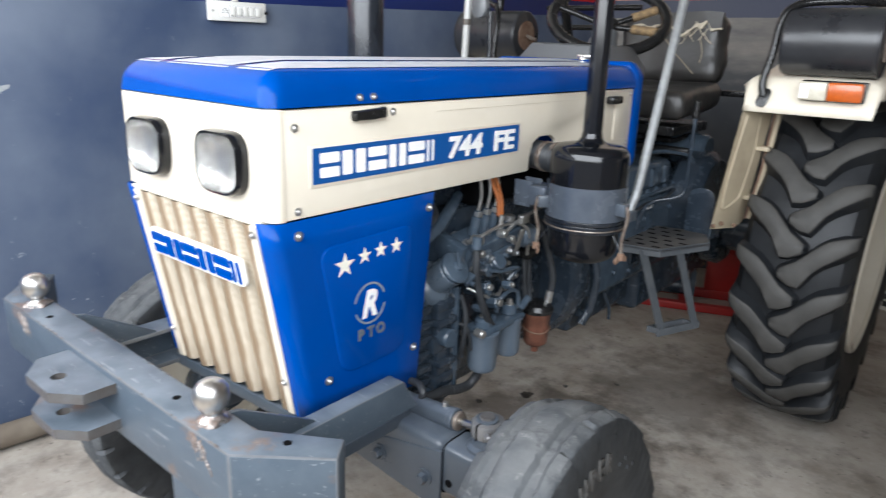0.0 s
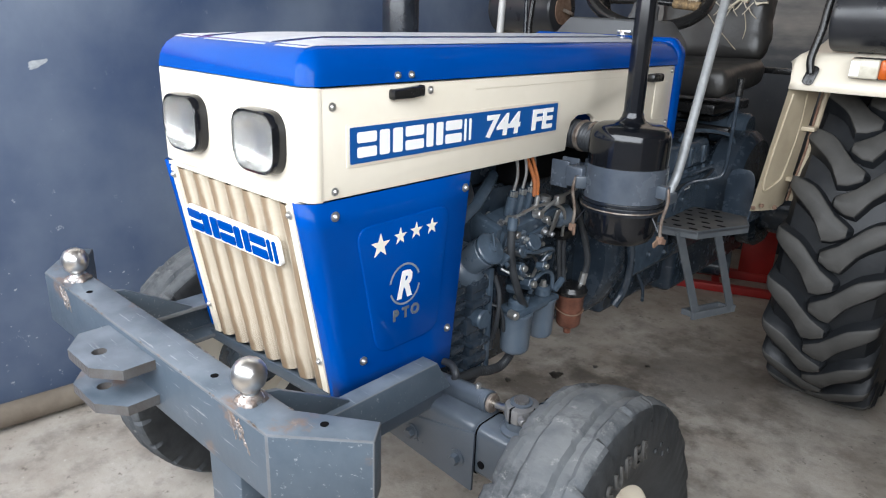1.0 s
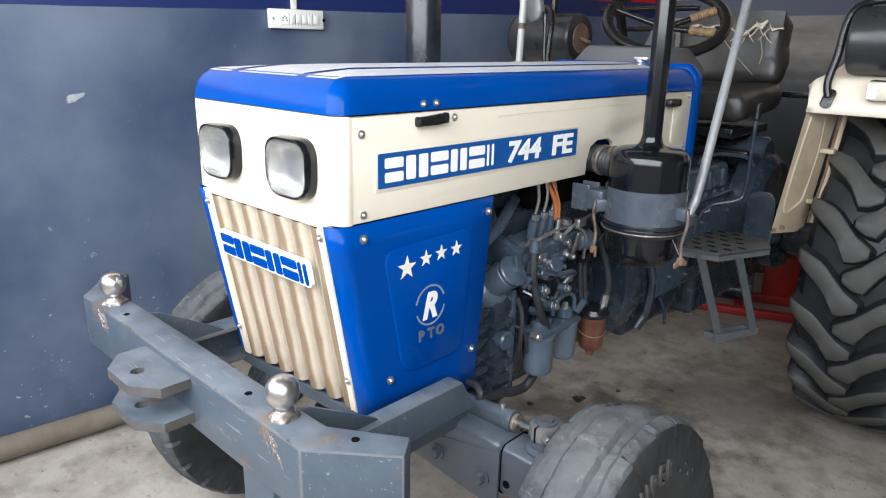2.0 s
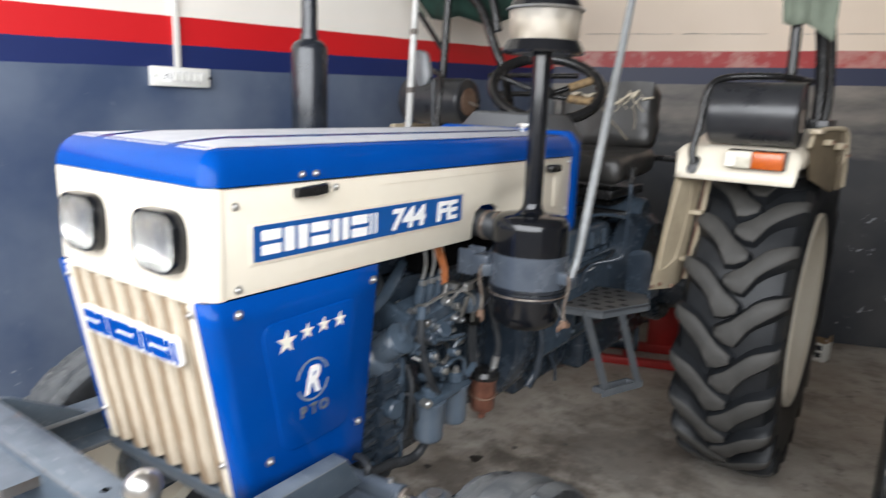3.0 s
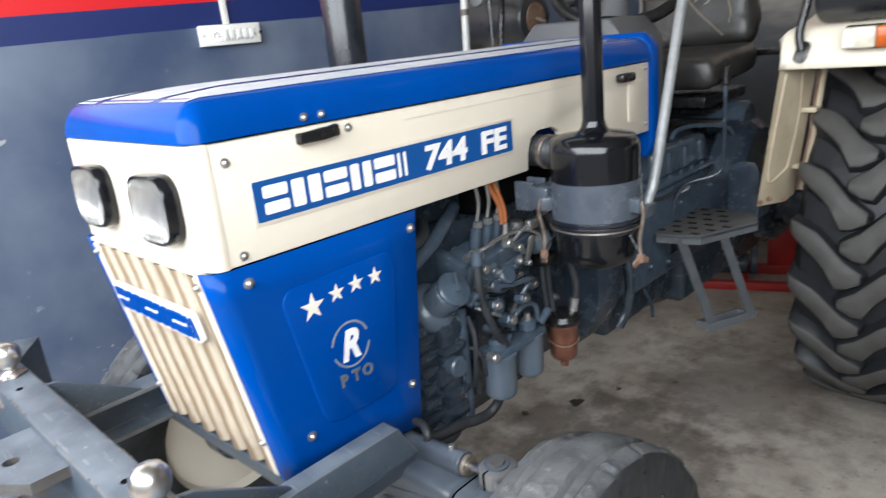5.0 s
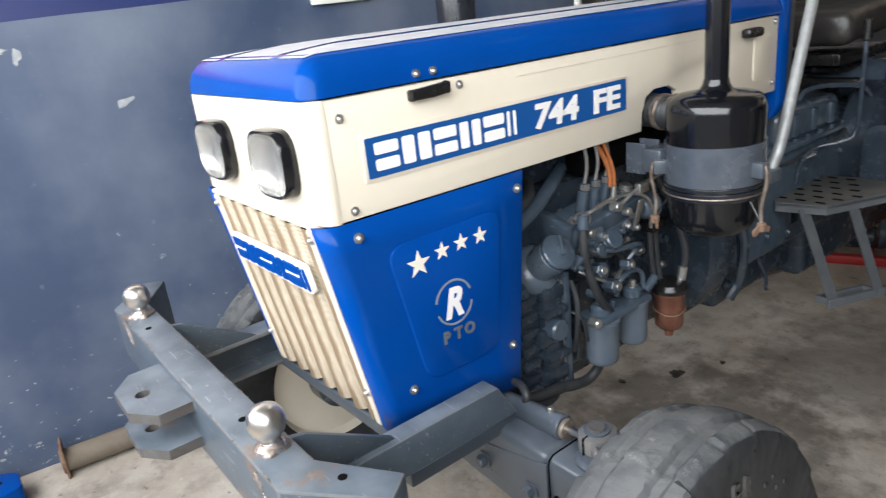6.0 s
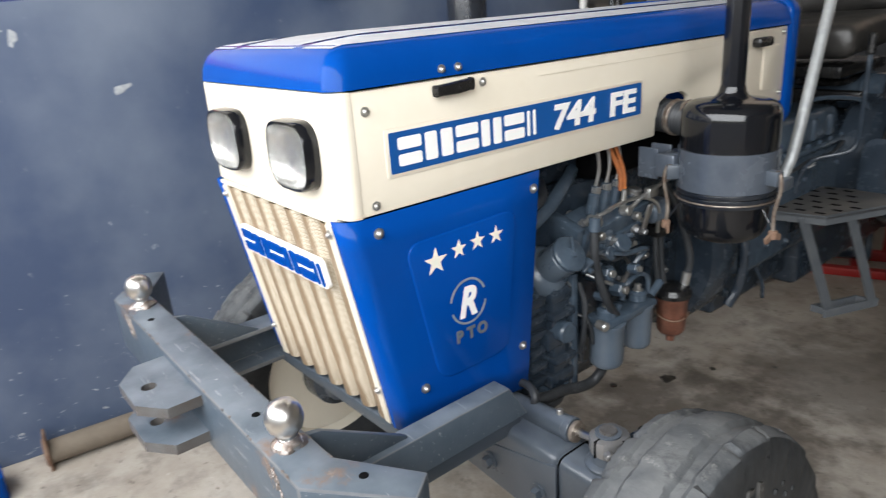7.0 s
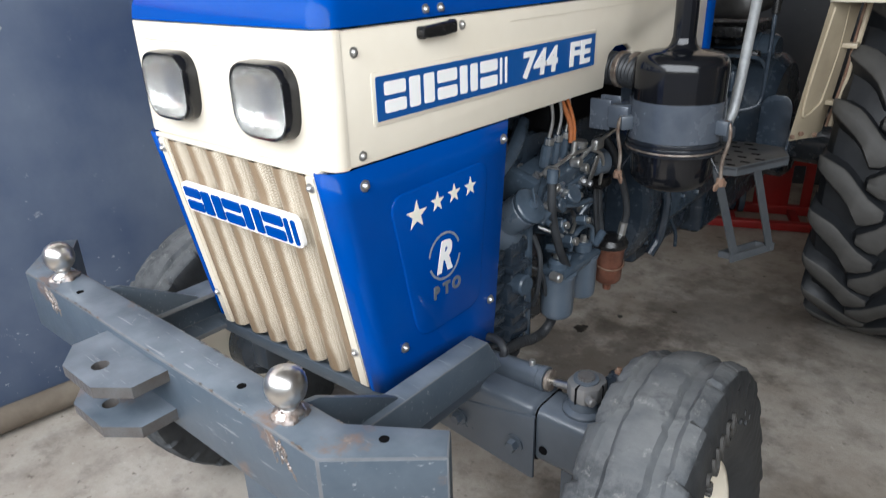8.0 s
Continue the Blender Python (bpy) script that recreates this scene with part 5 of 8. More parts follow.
    for a0, a1 in ((20, 168), (200, 348)):
        pts = [(cy + 0.0415 * math.cos(radians(a)), cz + 0.0430 * math.sin(radians(a))) for a in np.linspace(a0, a1, 20)]
        pts += [(cy + 0.0375 * math.cos(radians(a)), cz + 0.0390 * math.sin(radians(a))) for a in np.linspace(a1, a0, 20)]
        part("emblem_arc", mx(prism(bmesh.new(), pts, "yz", 0.2534, 0.2541)), M_SILVER, lower, "silver arc")
    if side > 0:
        lettering("emblem_letter", "R", 0.074, Matrix.Translation((w_at(cy) + 0.0034, cy - 0.004, cz - 0.0255)) @ pose(0, 0, 0, 90, 0, 90), M_WHITE, lower, 0.0006, 0.86, 0.30, 0.0030)
    if side > 0:
        for k, ch in enumerate("PTO"):
            lettering("raised_letter", ch, 0.030, Matrix.Translation((0.2562, 0.238 + 0.0265 * k, 0.8505)) @ pose(0, 0, 0, 90, 0, 90), M_PRINT, lower, 0.0008, 0.95, 0, 0.0014)
    for y, z in ((0.098, 1.088), (0.432, 1.085), (0.392, 0.783), (0.158, 0.791)):
        part("screw", screw(bmesh.new(), (side * (w_at(y) + 0.0003), y, z), (side, 0, 0), 0.0058, 0.007), M_STEEL, lower)

# sloping grille between cream posts
GT = (0.042, 1.108)


def on_grille(x, u, off=0.0):
    """u runs from 0 at the top to 1 at the foot; off stands proud of the grille."""
    foot = (0.110, 0.714 + 0.03 * x)
    y, z = GT[0] + (foot[0] - GT[0]) * u, GT[1] + (foot[1] - GT[1]) * u
    k = math.hypot(foot[0] - GT[0], foot[1] - GT[1])
    ny, nz = (foot[1] - GT[1]) / k, -(foot[0] - GT[0]) / k
    return Vector((x, y + ny * off, z + nz * off))


bm = bmesh.new()
cols = []
nx = 156
for i in range(nx + 1):
    x = -0.190 + 0.380 * i / nx
    ph = ((x + 0.190) / 0.0585 + 0.62) % 1.0 - 0.5
    d = -0.001 - 0.004 * math.cos(2 * math.pi * ph) - 0.023 * math.exp(-(ph / 0.115) ** 2)
    cols.append([bm.verts.new(on_grille(x, u, d)) for u in np.linspace(0.003, 0.985, 9)])
for A, B in zip(cols, cols[1:]):
    for j in range(8):
        bm.faces.new((A[j], B[j], B[j + 1], A[j + 1]))
bmesh.ops.recalc_face_normals(bm, faces=bm.faces[:])
ret = bmesh.ops.extrude_face_region(bm, geom=bm.faces[:])
for g in ret["geom"]:
    if isinstance(g, bmesh.types.BMVert):
        g.co.y += 0.002
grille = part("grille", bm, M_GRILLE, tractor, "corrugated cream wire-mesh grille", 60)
for x0, x1 in ((-0.2115, -0.1885), (0.1885, 0.2115)):
    t = bmesh.new()
    v = [on_grille(x, u, o) for o in (-0.016, 0.002) for x, u in ((x0, 0.0), (x1, 0.0), (x1, 1.0), (x0, 1.0))]
    vs = [t.verts.new(p) for p in v]
    for f in ((0, 1, 2, 3), (7, 6, 5, 4), (0, 4, 5, 1), (1, 5, 6, 2), (2, 6, 7, 3), (3, 7, 4, 0)):
        t.faces.new([vs[k] for k in f])
    bmesh.ops.recalc_face_normals(t, faces=t.faces[:])
    bmesh.ops.bevel(t, geom=t.edges[:], offset=0.003, segments=2, affect='EDGES')
    post = part("grille_post", t, M_CREAM, grille, "cream grille post")
    for u in (0.045, 0.81):
        p = on_grille((x0 + x1) / 2, u, 0.002)
        part("screw", screw(bmesh.new(), p, (0, -1, -0.16), 0.005, 0.006), M_STEEL, post)
bm = bmesh.new()
box(bm, (-0.2175, 0.0405, 1.1085), (0.2175, 0.062, 1.1155), 0.002)
part("top_strip", bm, M_CREAM, grille)
# badge: white plate with plain blue shapes
def slab(bm, x0, x1, u0, u1, o0, o1, r=0.0):
    pts = [(x, u * 0.925) for x, u in ((x0, u0), (x1, u0), (x1, u1), (x0, u1))]
    if r:
        k = 0.361
        pts = [(x, u / k) for x, u in rounded([(x, u * k) for x, u in pts], r, 4)]
    t = bmesh.new()
    A = [t.verts.new(on_grille(x, u, o0)) for x, u in pts]
    B = [t.verts.new(on_grille(x, u, o1)) for x, u in pts]
    t.faces.new(A)
    t.faces.new(B[::-1])
    for i in range(len(A)):
        j = (i + 1) % len(A)
        t.faces.new((A[i], B[i], B[j], A[j]))
    bmesh.ops.recalc_face_normals(t, faces=t.faces[:])
    merge(bm, t)


bm = bmesh.new()
slab(bm, -0.166, 0.157, 0.196, 0.346, 0.004, 0.012, 0.012)
badge = part("badge", bm, M_WHITE, grille, "white badge plate with plain blue shapes")
x = -0.157
for wd, kind in ((0.048, 0), (0.058, 1), (0.050, 0), (0.048, 1), (0.050, 0), (0.026, 1)):
    a, b = x, x + wd
    blocks = ((a, b, 0.212, 0.262), (a, b, 0.282, 0.332)) if kind == 0 else ((a, (a + b) / 2 - 0.004, 0.212, 0.332), ((a + b) / 2 + 0.004, b, 0.212, 0.332))
    for xa, xb, u0, u1 in blocks:
        bm = bmesh.new()
        slab(bm, xa, xb, u0, u1, 0.012, 0.0145, 0.004)
        part("mark_block", bm, M_BLUE, badge)
    x = b + 0.0055
bm = prism(bmesh.new(), [(-0.245, 0.676), (0.245, 0.690), (0.245, 0.716), (-0.245, 0.702)], "xz", 0.113, 0.131, 0.002)
part("grille_sill", bm, M_BEAM, tractor, "grey steel bar under the grille")
# near-black block added behind the grille to stop the view through it
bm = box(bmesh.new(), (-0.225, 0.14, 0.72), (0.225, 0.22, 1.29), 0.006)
part("radiator", bm, M_DARK, tractor, "near-black block in place of the radiator core")

# ---- front hitch beam ----
bm = prism(bmesh.new(), [(-0.535, -0.068), (-0.418, -0.163), (0.418, -0.163), (0.535, -0.068), (0.505, -0.028), (0.394, -0.098), (-0.394, -0.098), (-0.505, -0.028)], "xy", 0.752, 0.865, 0.003)
beam = part("hitch_beam", bm, M_BEAM, tractor, "scratched grey steel front hitch beam with swept ends")
def bare_edges(ob):
    """Paint rubbed off along the upper chamfers."""
    ob.data.materials.append(M_EDGE)
    for p in ob.data.polygons:
        if p.area < 0.004 and p.normal.z > -0.2:
            p.material_index = len(ob.data.materials) - 1


bare_edges(beam)
# bare and rusty nicks along the beam's edges, weld runs below the balls
rnd = random.Random(55)
for material, count in ((M_CUT, 30), (M_WELD, 26)):
    bm = bmesh.new()
    for k in range(count):
        x = rnd.uniform(-0.39, 0.39)
        y = -0.0995 if rnd.random() < 0.65 else -0.1615
        w, d = 0.003 + 0.014 * rnd.random() ** 2, 0.0010 + 0.0026 * rnd.random()
        g = 1 if y > -0.12 else -1
        prism(bm, [(x, y), (x + w * 0.4, y - g * d), (x + w * 0.7, y - g * d * 0.5), (x + w, y), (x + w * 0.5, y + g * 0.0012)], "xy", 0.8635, 0.8655)
    tagged(part("edge_wear", bm, material, beam), kind="stuff")
for x0 in (0.318, -0.336):
    for k in range(7):
        x, z = x0 + 0.006 * k + 0.005 * rnd.random(), 0.863 - 0.012 * rnd.random()
        pts = [(x, -0.1630, z)]
        for j in range(4):
            pts.append((x + 0.010 * (j + 1) * 0.4 + 0.009 * (rnd.random() - 0.5), -0.1629, z - (0.006 + 0.006 * rnd.random()) * (j + 1)))
        part("weld_run", tube(bmesh.new(), pts, 0.0008 + 0.0011 * rnd.random(), 6, 3, 0.4), M_WELD, beam)
for zt in (0.853, 0.786):
    pts = [(-0.092, -0.160), (-0.092, -0.217), (-0.045, -0.252), (0.045, -0.252), (0.092, -0.217), (0.092, -0.160)]
    bm = pierced(bmesh.new(), pts, [(0, -0.217, 0.0125)], zt - 0.018, zt)
    lug = part("hitch_lug", bm, M_BEAM, beam, "flame-cut grey hitch plate with a rusty edge")
    lug.data.materials.append(M_CUT)
    for p in lug.data.polygons:
        if abs(p.normal.z) < 0.3:
            p.material_index = 1
for x, y in ((0.454, -0.090), (0.227, -0.130), (-0.243, -0.137), (-0.454, -0.090)):
    part("bolt_hole", rod(bmesh.new(), (x, y, 0.85), (x, y, 0.8656), 0.0065, 16), M_DARK, beam)
for s in (1, -1):
    bm = lathe(bmesh.new(), [(0, -0.004), (0.020, -0.004), (0.021, 0.004), (0.016, 0.008), (0.0125, 0.012), (0.0125, 0.016), (0.0165, 0.0195), (0.0225, 0.0265), (0.0255, 0.035), (0.0265, 0.042), (0.0250, 0.0525), (0.0195, 0.0615), (0.0105, 0.067), (0, 0.068)], (s * 0.327, -0.128, 0.866), (0, 0, 1), 36)
    part("tow_ball", bm, M_CHROME, beam, "worn chrome tow ball welded on the beam")
    bm = lathe(bmesh.new(), [(0.024, -0.001), (0.023, 0.003), (0.018, 0.007), (0.0145, 0.010), (0.013, 0.012)], (s * 0.327, -0.128, 0.866), (0, 0, 1), 26)
    for v in bm.verts:
        v.co += Vector((v.co.x - s * 0.327, v.co.y + 0.128, 0.004)) * 0.35 * noise.noise(v.co * 90)
    part("weld", bm, M_WELD, beam, "lumpy weld bead")
    bm = prism(bmesh.new(), [(s * 0.225, -0.150), (s * 0.318, -0.150), (s * 0.318, -0.105), (s * 0.225, -0.105)], "xy", 0.60, 0.7525, 0.003)
    part("beam_leg", bm, M_BEAM, beam)
    # channel arms back to the axle support, each with an upright gusset
    bm = bmesh.new()
    if s > 0:
        # square bar with a slanted end cut
        xi = 0.296
        prism(bm, [(-0.100, 0.705), (-0.100, 0.774), (0.276, 0.774), (0.318, 0.705)], "yz", 0.296, 0.336, 0.002)
    else:
        xi, xo, ye = -0.222, -0.285, 0.25
        prism(bm, [(xi, 0.764), (xi, 0.774), (xo, 0.774), (xo, 0.684), (xi, 0.684), (xi, 0.694), (xo + 0.010, 0.694), (xo + 0.010, 0.764)], "xz", -0.100, ye, 0.0015)
    arm = part("hitch_arm", bm, M_BEAM, tractor, "grey steel hitch arm")
    bare_edges(arm)
    xg = 0.312 if s > 0 else -0.234
    bm = prism(bmesh.new(), [(-0.099, 0.862), (-0.075, 0.857), (0.066, 0.776), (0.066, 0.773), (-0.099, 0.773)], "yz", xg, xg + 0.010, 0.001)
    part("gusset", bm, M_BEAM, arm)
    bm = box(bmesh.new(), (min(xi, xi - 0.08 * s), 0.10, 0.640), (max(xi, xi - 0.08 * s), 0.34, 0.668), 0.004)
    if s > 0:
        part("support_block", bm, M_GREY, arm)

# ---- front axle ----
bm = box(bmesh.new(), (-0.415, 0.302, 0.530), (0.415, 0.400, 0.657), 0.020, seg=4)
axle = part("front_axle", bm, M_GREY, tractor, "grey telescopic front axle beam")
for s in (1, -1):
    bm = box(bmesh.new(), (min(s * 0.2, s * 0.52), 0.3085, 0.537), (max(s * 0.2, s * 0.52), 0.395, 0.650), 0.018, seg=4)
    ext = part("axle_extension", bm, M_GREY, axle)
    part("sleeve_gap", prism(bmesh.new(), rounded([(0.3062, 0.535), (0.3062, 0.6525), (0.397, 0.6525), (0.397, 0.535)], 0.020, 4), "yz", min(s * 0.4148, s * 0.4166), max(s * 0.4148, s * 0.4166)), M_DARK, axle)
    part("sleeve_plate", prism(bmesh.new(), [(s * 0.10, 0.575), (s * 0.415, 0.640), (s * 0.4172, 0.640), (s * 0.4172, 0.505), (s * 0.409, 0.503), (s * 0.10, 0.534)], "xz", 0.2992, 0.3050, 0.0015), M_GREY, axle)
    part("adjusting_hole", rod(bmesh.new(), (s * 0.432, 0.3070, 0.570), (s * 0.432, 0.312, 0.570), 0.0085, 14), M_DARK, ext)
    for x in (0.377, 0.248):
        part("axle_bolt", bolt(bmesh.new(), (s * x, 0.2995, 0.565), (0, -1, 0), 0.0122, 0.012), M_GREY, axle)
    bm = lathe(bmesh.new(), [(0, -0.05), (0.034, -0.05), (0.036, 0.0), (0.034, 0.058), (0.038, 0.062), (0.0385, 0.070), (0.034, 0.074), (0.029, 0.076), (0.028, 0.086), (0.025, 0.090), (0.022, 0.130), (0, 0.130)], (s * 0.480, 0.362, 0.585), (0, 0, 1), 28)
    kp = part("king_pin", bm, M_GREY, axle, "grey king pin with rusty splined top")
    t = bmesh.new()
    spl = [((0.0150 if k % 2 else 0.0135) * math.cos(math.pi * k / 16), (0.0150 if k % 2 else 0.0135) * math.sin(math.pi * k / 16)) for k in range(32)]
    prism(t, [(s * 0.480 + x, 0.362 + y) for x, y in spl], "xy", 0.70, 0.720, 0)
    part("splined_pin", t, M_CUT, kp, "rusty splined pin end")
    # split clamp of the steering arm
    t = bmesh.new()
    prism(t, rounded([(s * 0.452, 0.345), (s * 0.470, 0.328), (s * 0.496, 0.328), (s * 0.512, 0.346), (s * 0.512, 0.380), (s * 0.496, 0.396), (s * 0.466, 0.396), (s * 0.452, 0.380)], 0.006, 2), "xy", 0.680, 0.712, 0.005)
    part("steering_clamp", t, M_KNUCKLE, kp, "worn grey split clamp")
    part("steering_arm", prism(bmesh.new(), rounded([(s * 0.486, 0.38), (s * 0.512, 0.38), (s * 0.514, 0.455), (s * 0.494, 0.455)], 0.008, 3), "xy", 0.672, 0.694, 0.004), M_ENGINE, kp)
    for x, y in ((0.480, 0.327), (0.5115, 0.362)):
        part("clamp_slit", box(bmesh.new(), (s * x - 0.0013, y - 0.0013, 0.681), (s * x + 0.0013, y + 0.012 * (y < 0.34) + 0.0013, 0.7126), 0), M_DARK, kp)
    part("clamp_bolt", rod(bmesh.new(), (s * 0.500, 0.334, 0.697), (s * 0.514, 0.326, 0.697), 0.008, 8, 0.002), M_KNUCKLE, kp)
    part("arm_bolt", bolt(bmesh.new(), (s * 0.504, 0.440, 0.694), (0, 0, 1), 0.0055, 0.007), M_RUST, kp)
    part("ball_joint", lathe(bmesh.new(), [(0, -0.03), (0.018, -0.028), (0.022, -0.01), (0.018, 0.004), (0, 0.006)], (s * 0.502, 0.444, 0.682), (0, 0, 1), 18), M_BLACK_M, kp)
    part("stub_axle", rod(bmesh.new(), (s * 0.46, 0.39, 0.42), (s * 0.63, 0.41, 0.385), 0.030, 16, 0.004), M_GREY, kp)
    part("knuckle", box(bmesh.new(), (min(s * 0.45, s * 0.52), 0.335, 0.36), (max(s * 0.45, s * 0.52), 0.43, 0.54), 0.012), M_GREY, kp)
    front_wheel(tractor, 0.666 if s > 0 else -0.632, 0.346 if s > 0 else 0.408, s, 1.05 if s > 0 else 1.03, 6.2 if s > 0 else 0.0, -6.8 if s > 0 else 0.0)
bm = rod(bmesh.new(), (0.13, 0.374, 0.648), (0.398, 0.370, 0.673), 0.0225, 24, 0.003)
rod(bm, (0.385, 0.370, 0.672), (0.400, 0.370, 0.6735), 0.0240, 24, 0.002)
ram = part("steering_cylinder", bm, M_GREY, tractor, "grey hydraulic steering cylinder")
part("gland", rod(bmesh.new(), (0.400, 0.370, 0.6735), (0.409, 0.370, 0.674), 0.0205, 24, 0.002), M_ROD, ram, "tarnished gland ring")
part("piston_rod", rod(bmesh.new(), (0.409, 0.370, 0.674), (0.456, 0.366, 0.684), 0.0075, 16), M_CHROME, ram)
part("bleed_screw", rod(bmesh.new(), (0.366, 0.371, 0.690), (0.366, 0.371, 0.702), 0.006, 8, 0.001), M_STEEL, ram)
part("hydraulic_hose", tube(bmesh.new(), [(0.30, 0.372, 0.683), (0.30, 0.374, 0.700), (0.27, 0.385, 0.706), (0.20, 0.39, 0.690), (0.10, 0.38, 0.68)], 0.008, 10, 5), M_HOSE, ram, "black hydraulic hose")

# ---- engine ----
bm = box(bmesh.new(), (-0.155, 0.30, 0.56), (0.135, 1.16, 1.02), 0.012)
box(bm, (-0.11, 0.34, 1.02), (0.10, 1.12, 1.14), 0.015)
box(bm, (-0.10, 0.42, 0.49), (0.10, 0.98, 0.57), 0.03, seg=3)
engine = part("engine_block", bm, M_ENGINE, tractor, "grimy dark grey diesel engine block")
bm = bmesh.new()
box(bm, (0.10, 0.455, 0.60), (0.190, 0.585, 0.86), 0.010)
for k in range(6):
    z = 0.625 + 0.037 * k
    box(bm, (0.185, 0.465, z), (0.206, 0.515, z + 0.019), 0.004)
box(bm, (0.186, 0.525, 0.60), (0.212, 0.580, 0.84), 0.006)
box(bm, (0.12, 0.40, 0.575), (0.205, 0.46, 0.80), 0.008)
part("timing_cover", bm, M_ENGINE, engine)
for z, h, x1, y0 in ((0.612, 0.032, 0.218, 0.512), (0.668, 0.016, 0.226, 0.520), (0.706, 0.040, 0.216, 0.506), (0.772, 0.018, 0.224, 0.516), (0.806, 0.026, 0.214, 0.522)):
    part("cover_rib", box(bmesh.new(), (0.186, y0, z), (x1, 0.586, z + h), 0.005), M_ENGINE, engine)
part("cover_boss", rod(bmesh.new(), (0.20, 0.548, 0.742), (0.238, 0.546, 0.744), 0.024, 20, 0.004), M_ENGINE_L, engine)
for k in range(4):
    y = 0.405 + 0.05 * k
    part("cover_rib", box(bmesh.new(), (0.150, y, 0.575), (0.216, y + 0.016, 0.612), 0.004), M_ENGINE_L, engine)
part("cover_flange", box(bmesh.new(), (0.130, 0.586, 0.585), (0.214, 0.604, 0.855), 0.004), M_ENGINE_L, engine)
for k in range(6):
    part("cover_bolt", bolt(bmesh.new(), (0.200, 0.586, 0.60 + 0.046 * k), (0, -1, 0), 0.0065, 0.007), M_KNUCKLE, engine)
for y, z in ((0.475, 0.845), (0.565, 0.855), (0.57, 0.62), (0.43, 0.79)):
    part("cover_bolt", bolt(bmesh.new(), (0.206, y, z), (1, 0, 0), 0.007, 0.007), M_ENGINE_L, engine)
# breather body with its disc cap
a0, a1 = Vector((0.158, 0.545, 0.858)), Vector((0.240, 0.545, 0.922))
bm = rod(bmesh.new(), a0, a1, 0.0365, 28, 0.010)
lathe(bm, [(0, -0.02), (0.052, -0.018), (0.056, 0.0), (0.055, 0.022), (0.047, 0.034), (0.0365, 0.040)], a0, a1 - a0, 28)
rod(bm, a0 + Vector((0.0, 0.01, -0.01)), a0 + Vector((0.02, 0.05, -0.10)), 0.030, 20, 0.008)
br = part("breather", bm, M_FILTER, engine, "grey breather canister with a disc cap")
d_ = (a1 - a0).normalized()
bm = lathe(bmesh.new(), [(0.0370, -0.006), (0.0385, -0.003), (0.0385, 0.003), (0.036, 0.006), (0.024, 0.009), (0.012, 0.011), (0.011, 0.016), (0, 0.017)], a1, d_, 30)
tube(bm, [a1 + d_ * 0.012 + Vector((0, 0, -0.03)), a1 + d_ * 0.016, a1 + d_ * 0.012 + Vector((0, -0.004, 0.034))], 0.003, 6, 2)
part("cap", bm, M_ENGINE_L, br)
bm = box(bmesh.new(), (-0.010, -0.016, -0.008), (0.010, 0.016, 0.008), 0.003, Matrix.Translation((0.246, 0.590, 0.885)) @ pose(0, 0, 0, 35, 20, 0))
rod(bm, (0.250, 0.590, 0.880), (0.263, 0.590, 0.875), 0.006, 10)
part("ear", bm, M_ENGINE_L, br)
bm = lathe(bmesh.new(), [(0, 0), (0.075, 0), (0.082, 0.01), (0.082, 0.035), (0.07, 0.05), (0, 0.05)], (0.125, 0.550, 0.815), (1, 0, 0.1), 28)
part("gear_housing", bm, M_ENGINE, engine)
# injection pump
m = Matrix.Translation((0.180, 0.725, 0.935)) @ pose(0, 0, 0, 8, 18, 0)
bm = box(bmesh.new(), (-0.04, -0.105, -0.055), (0.045, 0.105, 0.035), 0.010, m)
box(bm, (-0.05, -0.125, -0.035), (0.035, -0.10, 0.045), 0.006, m)
box(bm, (-0.03, 0.09, -0.05), (0.04, 0.135, 0.03), 0.012, m)
box(bm, (0.04, -0.08, -0.045), (0.052, 0.08, -0.005), 0.004, m)
pump = part("injection_pump", bm, M_ENGINE_L, engine, "grey injection pump with fuel unions")
for k in range(3):
    y = 0.672 + 0.035 * k
    b0 = Vector((0.192, y, 0.962))
    bm = rod(bmesh.new(), b0, b0 + Vector((0.006, 0.004, 0.050)), 0.0125, 10, 0.003)
    rod(bm, b0 + Vector((0.006, 0.004, 0.050)), b0 + Vector((0.008, 0.005, 0.066)), 0.009, 6, 0.001)
    part("union", bm, M_ENGINE_L, pump)
    p0 = b0 + Vector((0.008, 0.005, 0.064))
    part("fuel_pipe", tube(bmesh.new(), [p0, p0 + Vector((0.005, 0.004, 0.045)), p0 + Vector((-0.008, 0.0, 0.095)), (0.15, y - 0.01, 1.16)], 0.0038, 8, 5), M_STEEL, engine, "bright steel fuel pipe")
for k in range(6):
    y = 0.630 + 0.036 * k
    c = m @ Vector((0.0525, y - 0.725, -0.012 - 0.022 * (k % 2)))
    part("pump_bolt", bolt(bmesh.new(), c, m.to_3x3() @ Vector((1, 0, 0)), 0.0075, 0.009), M_KNUCKLE, pump)
for k in range(5):
    c = m @ Vector((0.012, -0.085 + 0.04 * k, 0.035))
    part("pump_bolt", bolt(bmesh.new(), c, m.to_3x3() @ Vector((0, 0, 1)), 0.0065, 0.008), M_KNUCKLE, pump)
part("side_cover", box(bmesh.new(), (0.044, -0.098, -0.052), (0.056, -0.03, 0.020), 0.005, m), M_FILTER, pump)
part("governor_cap", rod(bmesh.new(), m @ Vector((0.03, 0.125, -0.012)), m @ Vector((0.045, 0.165, -0.012)), 0.030, 20, 0.006), M_FILTER, pump)
